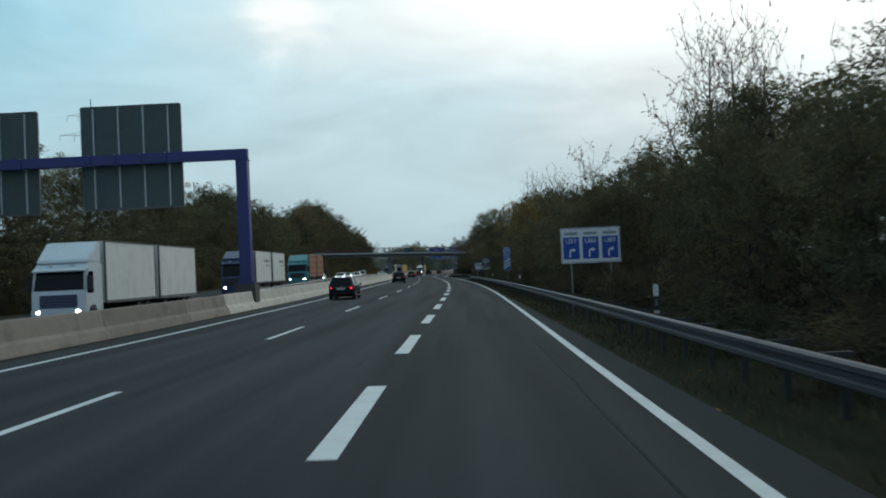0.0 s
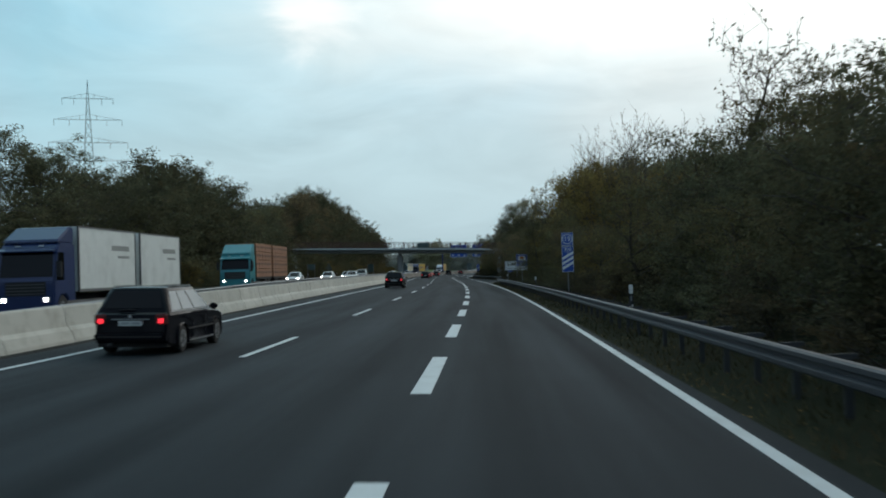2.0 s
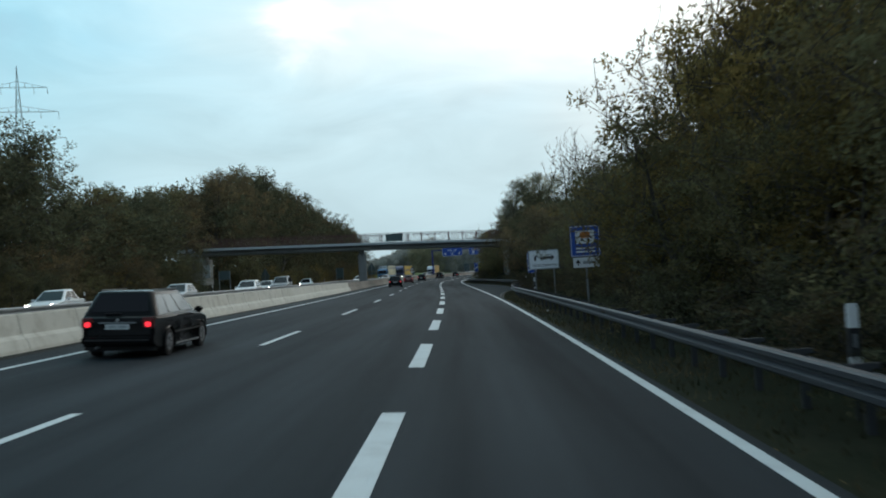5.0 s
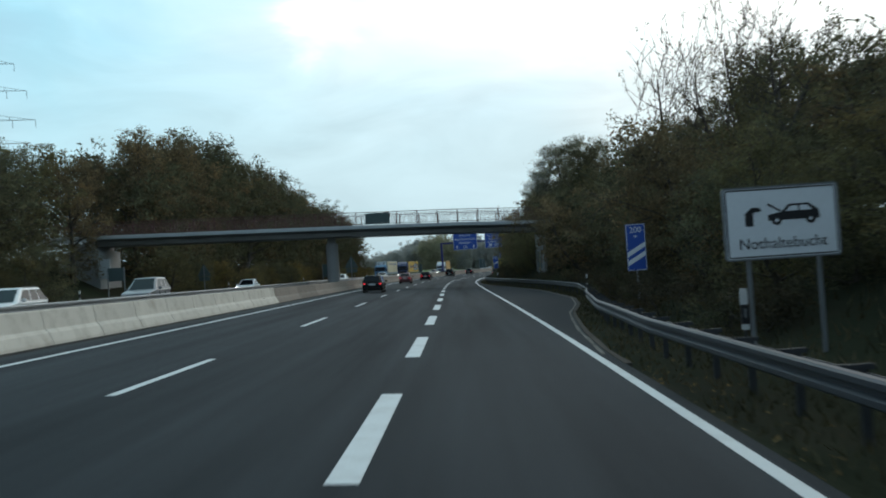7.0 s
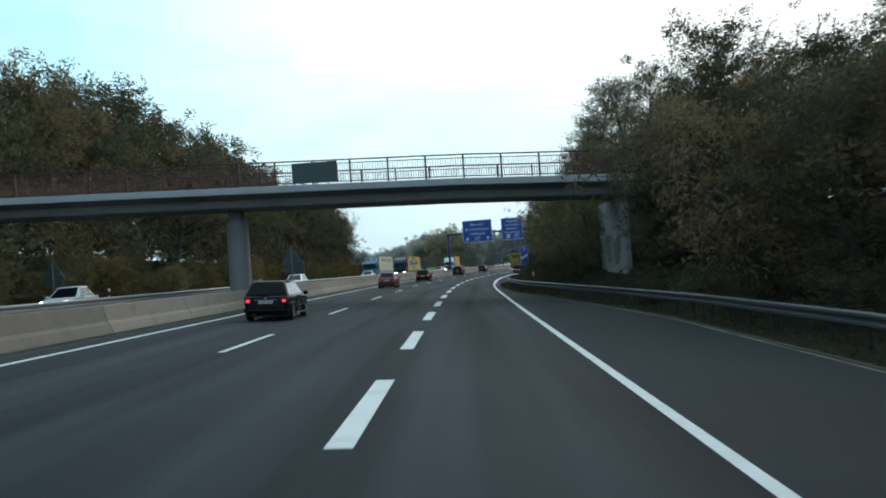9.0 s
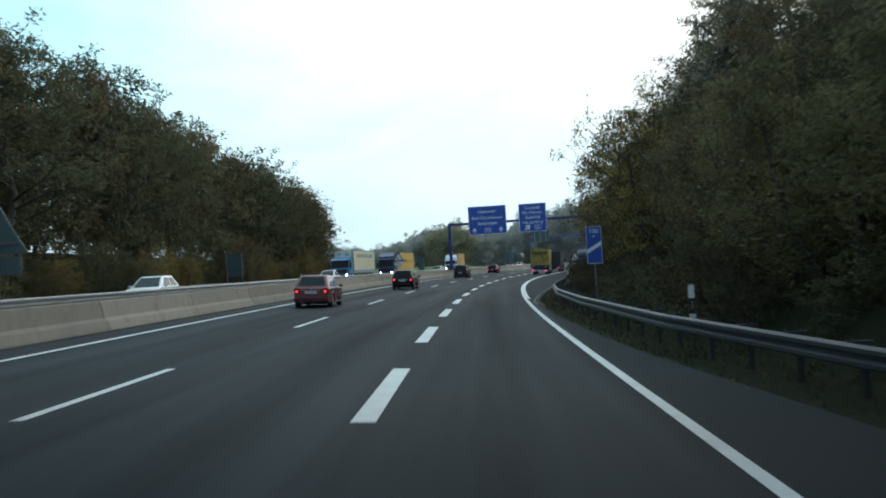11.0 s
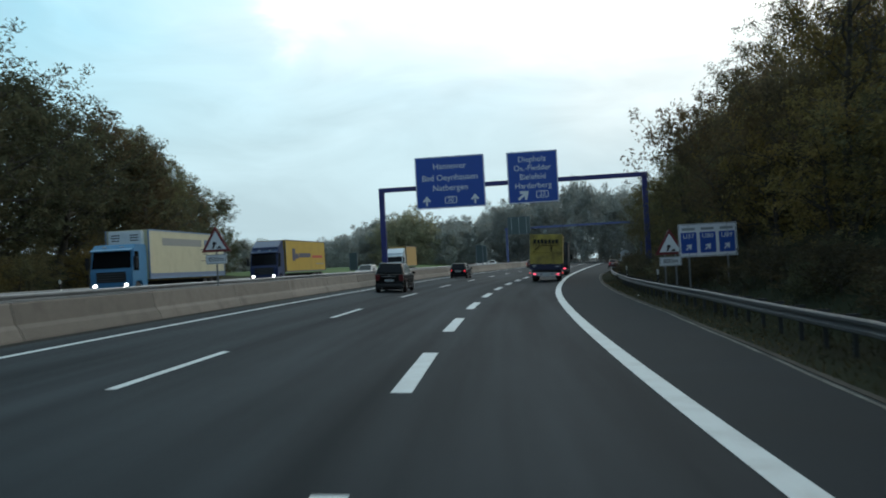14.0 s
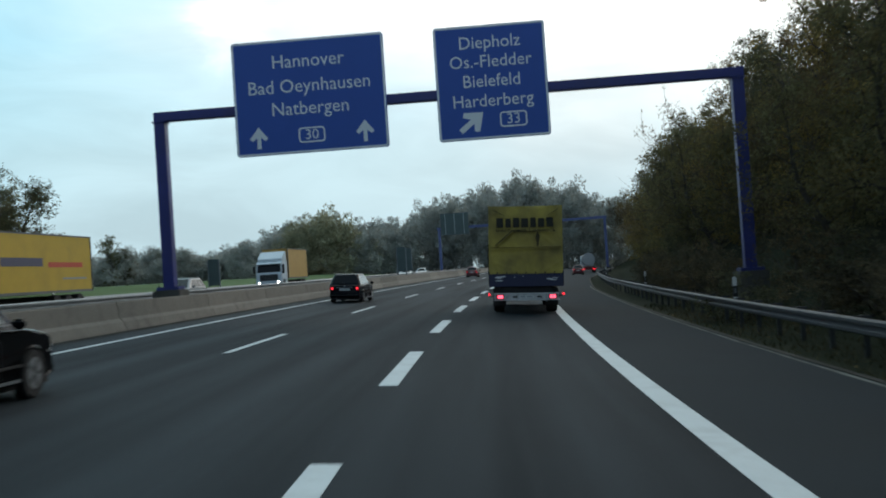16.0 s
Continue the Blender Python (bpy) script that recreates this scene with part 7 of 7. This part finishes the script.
lorry(33.6, -16.6, "white lorry with white box trailer, headlamps on", WHITE_CAB, WHITE_BOX, (7.3, 7.2), deflector=3.95, top=4.0, trim=BLUE_CAB)
lorry(73.4, -17.9, "dark blue lorry with two white box bodies and small grey print", BLUE_CAB, WHITE_BOX, (7.0, 6.6), deflector=3.9, cab_h=3.2,
      prints=((PRINT_GREY, ((0.55, 0.88, 2.95, 3.2), (0.66, 0.88, 2.6, 2.72))),))
lorry(112.6, -18.7, "teal lorry with stacked brown slatted crates and trailer", TEAL_CAB, BROWN_BOX, (6.4, 7.0), deflector=3.85, cab_h=3.0, crates=True)
lorry(362.6, -20.6, "light blue lorry with a cream refrigerated trailer", SKY_CAB, CREAM_BOX, (13.4,), cab_h=3.1, rail=BLUE_RAIL,
      prints=((PRINT_GREY, ((0.15, 0.66, 3.05, 3.5),)), (PRINT_BLUE, ((0.70, 0.88, 3.0, 3.5), (0.0, 1.0, 1.2, 1.42))), (PRINT_NAVY, ((0.65, 0.74, 2.85, 2.9), (0.68, 0.74, 2.55, 2.6), (0.65, 0.74, 2.1, 2.15)))))
lorry(391.8, -21.1, "dark blue lorry with a yellow tarpaulin trailer and dark print", BLUE_CAB, YELLOW_BOX, (13.6,), deflector=3.9, cab_h=3.2,
      prints=((PRINT_NAVY, ((0.15, 0.22, 2.1, 3.2), (0.22, 0.30, 2.3, 2.75), (0.31, 0.60, 2.4, 2.8))), (PRINT_RED, ((0.64, 0.92, 2.35, 2.6),)), (PRINT_GREY, ((0.75, 0.95, 1.75, 1.85),))))
lorry(446, -21.2, "white lorry with an orange box body on the oncoming lanes", WHITE_CAB, ORANGE_BOX, (7.4,), cab_h=2.9, deflector=3.7)

# refrigerating unit on the light blue lorry's trailer front
unit = thing("cooling_unit", on_far(362.6 + 2.45, -20.6), "white cooling unit on the front wall of the cream trailer", "cooling unit")
part("housing", box(-1.0, 1.0, 0.01, 0.42, 2.55, 3.9, 0.06), WHITE_PAINT, unit)
for x in (-0.55, 0.55):
    for z in (3.35, 3.5, 3.65):
        part("vent_slot", box(x - 0.25, x + 0.25, 0.41, 0.425, z - 0.03, z + 0.03), BLACK_TRIM, unit)

# dark box lorry ahead in the middle lane, seen from behind
g = thing("box_lorry", on_road(424.0, 2.5), "lorry with a dark grey-green box body, tail lamps lit", "lorry")
DARK_BOX = paint("dark_box_body", (0.022, 0.028, 0.033), 0.6, 0.4, 0)
load_box(g, 0.0, 7.6, 1.0, 3.75, DARK_BOX, BLACK_TRIM)
part("door_gap", box(-0.01, 0.01, -0.008, 0.0, 1.05, 3.65), BLACK_TRIM, g)
for x in (-0.35, 0.35, -1.0, 1.0):
    part("locking_bar", cylinder(0.018, 1.0, 3.65, n=8, centre=(x, -0.03)), STEEL_DULL, g)
cab(g, BLUE_CAB, 7.9, 3.0)
under(g, 0.2, 9.0, [1.6])
part("rear_bumper", box(-1.2, 1.2, 0.0, 0.14, 0.45, 0.62, 0.02), STEEL_DULL, g)
for sgn in (-1, 1):
    a, b = sorted((sgn * 0.72, sgn * 1.18))
    t = part("tail_lamp", box(a, b, -0.02, 0.10, 0.68, 0.86, 0.02), TAIL_DARK, g, "red tail lamp")
    part("lit_bulb", box(a + 0.08, b - 0.08, -0.03, -0.02, 0.72, 0.82), TAIL_GLOW, t, "lit red lamp")

# tank lorry on the exit lane
g = thing("tank_lorry", on_road(530, 11.2), "tank lorry with polished tank and red chassis on exit lane", "lorry")
part("tank", cylinder(1.15, 0.2, 9.0, "y", 30, centre=(0, 2.3), bevel=0.2), ALLOY, g, "polished metal tank", smooth=False)
for y in (2.2, 4.6, 7.0):
    part("tank_band", cylinder(1.165, y, y + 0.08, "y", 30, centre=(0, 2.3)), STEEL, g)
part("chassis_frame", box(-0.9, 0.9, 0.0, 9.5, 0.75, 1.1), RED_PAINT, g)
under(g, 0.2, 9.4, [1.4, 2.7, 4.0])
cab(g, WHITE_CAB, 9.8, 3.0)
part("rear_bumper", box(-1.2, 1.2, -0.1, 0.1, 0.5, 0.8, 0.03), RED_PAINT, g)
for sgn in (-1, 1):
    a, b = sorted((sgn * 0.7, sgn * 1.15))
    part("tail_lamp", box(a, b, -0.13, -0.1, 0.56, 0.72), TAIL_LIT, g)

# ---- the yellow tarpaulin lorry, seen from behind ----
TARP = paint("dirty_yellow_tarpaulin", (0.40, 0.305, 0.058), 0.7, 0.0, 0)
nt = TARP.node_tree
TARP_STAIN = material("tarp_grime", (0.13, 0.095, 0.02), 0.85, spread=0.3, scale=3)
tn, tl = nt.nodes, nt.links
# grime in broad clouds, as on an old tarpaulin
co = tn.new("ShaderNodeTexCoord")
big = tn.new("ShaderNodeTexNoise")
big.inputs["Scale"].default_value, big.inputs["Detail"].default_value = 1.1, 6
mask = tn.new("ShaderNodeMapRange")
mask.inputs["From Min"].default_value, mask.inputs["From Max"].default_value, mask.inputs["To Max"].default_value = 0.40, 0.68, 0.85
grime = tn.new("ShaderNodeMix")
grime.data_type = "RGBA"
grime.inputs["B"].default_value = (0.15, 0.115, 0.037, 1)
tb = tn["Principled BSDF"]
src = tb.inputs["Base Color"].links[0].from_socket
tl.new(co.outputs["Object"], big.inputs["Vector"])
tl.new(big.outputs[0], mask.inputs["Value"])
tl.new(mask.outputs[0], grime.inputs["Factor"])
tl.new(src, grime.inputs["A"])
tl.new(grime.outputs["Result"], tb.inputs["Base Color"])
FOLD_SHADE_AND_PRINT = material("fold_shade_and_print", (0.055, 0.042, 0.016), 0.9, spread=0.3, scale=4)
BOARD_BLUE = paint("dark_blue_tailboard", (0.012, 0.016, 0.055), 0.5, 0.3, 0)
CHIPPED = material("chipped_white_paint", (0.55, 0.57, 0.58), 0.7, spread=0.2, scale=9)
BUMPER_GREY = material("scuffed_bumper", (0.42, 0.43, 0.43), 0.55, spread=0.15, scale=4, dirt=(0.12, 0.12, 0.12), dirt_amount=0.7, dirt_scale=5)
PRINT_DARK = material("faded_dark_print", (0.016, 0.015, 0.009), 0.75, spread=0.35, scale=6, fine=25)

g = thing("tarpaulin_lorry", on_road(393.3, 2.72), "lorry with dirty yellow tarpaulin and blue tailboard, tail lamps lit", "lorry")
W, Z0, Z1, LEN = 1.355, 1.49, 4.0, 7.2


def crease(x, z):
    """Depth of the folds in the rear sheet."""
    q = 0.030 * noise.noise((x * 1.3, z * 1.1, 5)) + 0.016 * noise.noise((x * 3.4 + z * 1.5, z * 2.6 - x, 9)) + 0.006 * noise.noise((x * 9, z * 7, 4))
    for (x0, z0, x1, z1), deep in (((-1.0, 2.55, -0.4, 3.12), 0.06), ((-0.4, 3.14, 0.9, 3.0), 0.035), ((-1.15, 3.72, -0.55, 3.45), 0.02), ((1.1, 3.68, 0.5, 3.42), 0.02),
                                   ((-1.2, 2.40, 1.2, 2.44), 0.024), ((0.38, 3.0, 0.39, 2.5), 0.05), ((-1.2, 1.95, -0.8, 1.75), 0.014), ((1.2, 1.9, 0.8, 1.65), 0.014), ((0.6, 2.9, 1.1, 2.5), 0.014)):
        ax, az, lx, lz = x - x0, z - z0, x1 - x0, z1 - z0
        k = max(0.0, min(1.0, (ax * lx + az * lz) / (lx * lx + lz * lz)))
        dist = math.hypot(ax - lx * k, az - lz * k)
        q += deep * math.exp(-(dist / 0.05) ** 2)
    return q


nx, nz = 64, 64
verts, faces = [], []
for j in range(nz + 1):
    for i in range(nx + 1):
        x, z = -W + 2 * W * i / nx, Z0 + (Z1 - Z0) * j / nz
        edge = min(1.0, (W - abs(x)) / 0.12, (Z1 - z) / 0.1)
        sag = 0.03 * math.sin(math.pi * (x + W) / (2 * W)) * (z > Z1 - 0.05)
        hem = 0.018 * abs(math.sin(x * 8.6)) * math.exp(-((z - Z0) / 0.08) ** 2)
        verts.append((x, -crease(x, z) * edge - 0.012 * edge, z - sag + hem))
for j in range(nz):
    for i in range(nx):
        a = j * (nx + 1) + i
        faces.append((a, a + 1, a + nx + 2, a + nx + 1))
put("rear_sheet", mesh_of("rear_sheet", verts, faces, True), TARP, g, "wrinkled yellow tarpaulin rear sheet")
part("tarpaulin", box(-W, W, 0.02, LEN, Z0, Z1 - 0.02, 0.03), TARP, g, "yellow tarpaulin sides and roof")
for x in (-W, W):
    part("corner_post", box(x - 0.02, x + 0.02, -0.03, 0.04, Z0 - 0.4, Z0 + 0.1, 0.01), BLACK_TRIM, g)
part("seam", box(-W + 0.06, W - 0.06, -0.065, -0.04, 2.455, 2.48), TARP_STAIN, g, "dark sewn seam")
# shade of the long folds, painted on as thin dark strips
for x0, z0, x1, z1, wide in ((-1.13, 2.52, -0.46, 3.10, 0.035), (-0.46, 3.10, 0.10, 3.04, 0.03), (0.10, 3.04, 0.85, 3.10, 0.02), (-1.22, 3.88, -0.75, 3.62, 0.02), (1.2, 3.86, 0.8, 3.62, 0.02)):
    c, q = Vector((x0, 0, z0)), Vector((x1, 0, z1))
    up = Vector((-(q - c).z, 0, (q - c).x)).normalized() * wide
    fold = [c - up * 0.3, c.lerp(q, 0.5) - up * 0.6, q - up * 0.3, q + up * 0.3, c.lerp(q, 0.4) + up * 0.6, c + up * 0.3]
    part("dirty_fold", prism([(p.x, p.z) for p in fold], "y", -0.095, -0.05), FOLD_SHADE_AND_PRINT, g)
for i in range(7):
    x = -1.05 + 0.35 * i
    part("eyelet_strap", box(x - 0.02, x + 0.02, -0.05, -0.01, Z0 + 0.01, Z0 + 0.08, 0.004), BLACK_TRIM, g)
part("strap", prism([(0.40, 2.98), (0.36, 2.80), (0.41, 2.62), (0.39, 2.50), (0.47, 2.52), (0.49, 2.70), (0.53, 2.86), (0.46, 3.0)], "y", -0.095, -0.06), FOLD_SHADE_AND_PRINT, g, "dark torn strap")
# the haulier's mark, as plain blocks
for i in range(7):
    x = -1.06 + 0.305 * i + (0.03 if i % 3 == 1 else 0.0)
    part("mark_block", box(x, x + (0.25, 0.20, 0.23)[i % 3], -0.098, -0.07, 3.20, 3.55 - 0.02 * (i % 2), 0.008), PRINT_DARK, g)
words("Intelligent Logistics", 0.19, 0.0, 3.09, g, FOLD_SHADE_AND_PRINT, y=-0.09, width=1.5)
part("tailboard", box(-W - 0.01, W + 0.01, -0.035, 0.03, Z0 - 0.46, Z0 - 0.0, 0.012), BOARD_BLUE, g, "dark blue tailboard with chipped paint")
for x0, x1, z0, z1, sd in ((-1.2, -0.82, 1.32, 1.42, 1), (0.68, 1.02, 1.27, 1.34, 2), (-0.45, -0.42, 1.33, 1.41, 3), (-1.18, -0.8, 1.22, 1.28, 4), (0.80, 1.18, 1.24, 1.29, 5), (-0.12, -0.08, 1.37, 1.41, 6), (-0.95, -0.72, 1.37, 1.43, 7), (0.9, 1.2, 1.31, 1.35, 8)):
    bm = bmesh.new()
    n = 14
    ring = []
    for i in range(n):
        a = 2 * math.pi * i / n
        k = 0.75 + 0.5 * noise.noise((math.cos(a) * 2 + sd, math.sin(a) * 2, sd))
        ring.append(bm.verts.new(((x0 + x1) / 2 + (x1 - x0) / 2 * k * math.cos(a), -0.039, (z0 + z1) / 2 + (z1 - z0) / 2 * k * math.sin(a))))
    bm.faces.new(ring)
    part("chipped_patch", bm, CHIPPED, g, "flaked white paint")
part("load_floor", box(-W + 0.02, W - 0.02, 0.03, LEN, Z0 - 0.30, Z0 - 0.02), BOARD_BLUE, g)
part("rear_cross_member", box(-0.95, 0.95, 0.1, 0.35, 0.62, 1.06), CHASSIS, g)
under(g, 0.3, 8.6, [2.6])
b = part("under_run_bar", box(-1.18, 1.18, -0.02, 0.10, 0.53, 0.79, 0.02), BUMPER_GREY, g, "scuffed pale under-run bumper")
part("bumper_edge", box(-1.19, 1.19, -0.035, -0.02, 0.755, 0.795), PLATE_WHITE, b)
part("bumper_edge", box(-1.19, 1.19, -0.035, -0.02, 0.52, 0.555), PLATE_WHITE, b)
p = part("number_plate", box(-0.28, 0.28, -0.034, -0.02, 0.595, 0.715), PLATE_WHITE, b, "white number plate with plain bars")
part("plate_bar", box(-0.22, -0.04, -0.038, -0.034, 0.625, 0.685), SIGN_GREY, p)
part("plate_bar", box(0.02, 0.22, -0.038, -0.034, 0.625, 0.685), SIGN_GREY, p)
for x in (-0.42, 0.48):
    part("bumper_hole", box(x - 0.09, x + 0.09, -0.026, -0.019, 0.62, 0.68), CHASSIS, b)
for sgn in (-1, 1):
    a, c = sorted((sgn * 0.82, sgn * 1.12))
    t = part("tail_lamp", box(a, c, -0.06, -0.02, 0.565, 0.745, 0.012), TAIL_DARK, g, "red tail lamp")
    for k in ((0.55,) if sgn < 0 else (0.3, 0.68)):
        x = a + (c - a) * k
        hw = 0.10 if sgn < 0 else 0.05
        part("lit_bulb", box(x - hw, x + hw, -0.068, -0.06, 0.60, 0.715, 0.004), TAIL_GLOW, t, "lit red lamp")
    arm = sorted((sgn * 1.18, sgn * 1.36))
    s_ = part("side_marker", box(sgn * 1.36 - 0.04, sgn * 1.36 + 0.04, -0.02, 0.06, 0.71, 0.79, 0.012), TAIL_LIT, g, "small red marker lamp")
    part("marker_stalk", box(arm[0], arm[1], 0.0, 0.03, 0.67, 0.71), BLACK_TRIM, g)
    part("mud_flap", box(sgn * 1.0 - 0.25, sgn * 1.0 + 0.25, 1.9, 1.92, 0.25, 0.9), BLACK_TRIM, g)
cab(g, WHITE_CAB, LEN + 0.35, 2.9)
part("long_mirror", box(-1.60, -1.40, LEN + 2.2, LEN + 2.32, 1.35, 2.8, 0.03), BLACK_TRIM, g, "tall dark cab mirror")
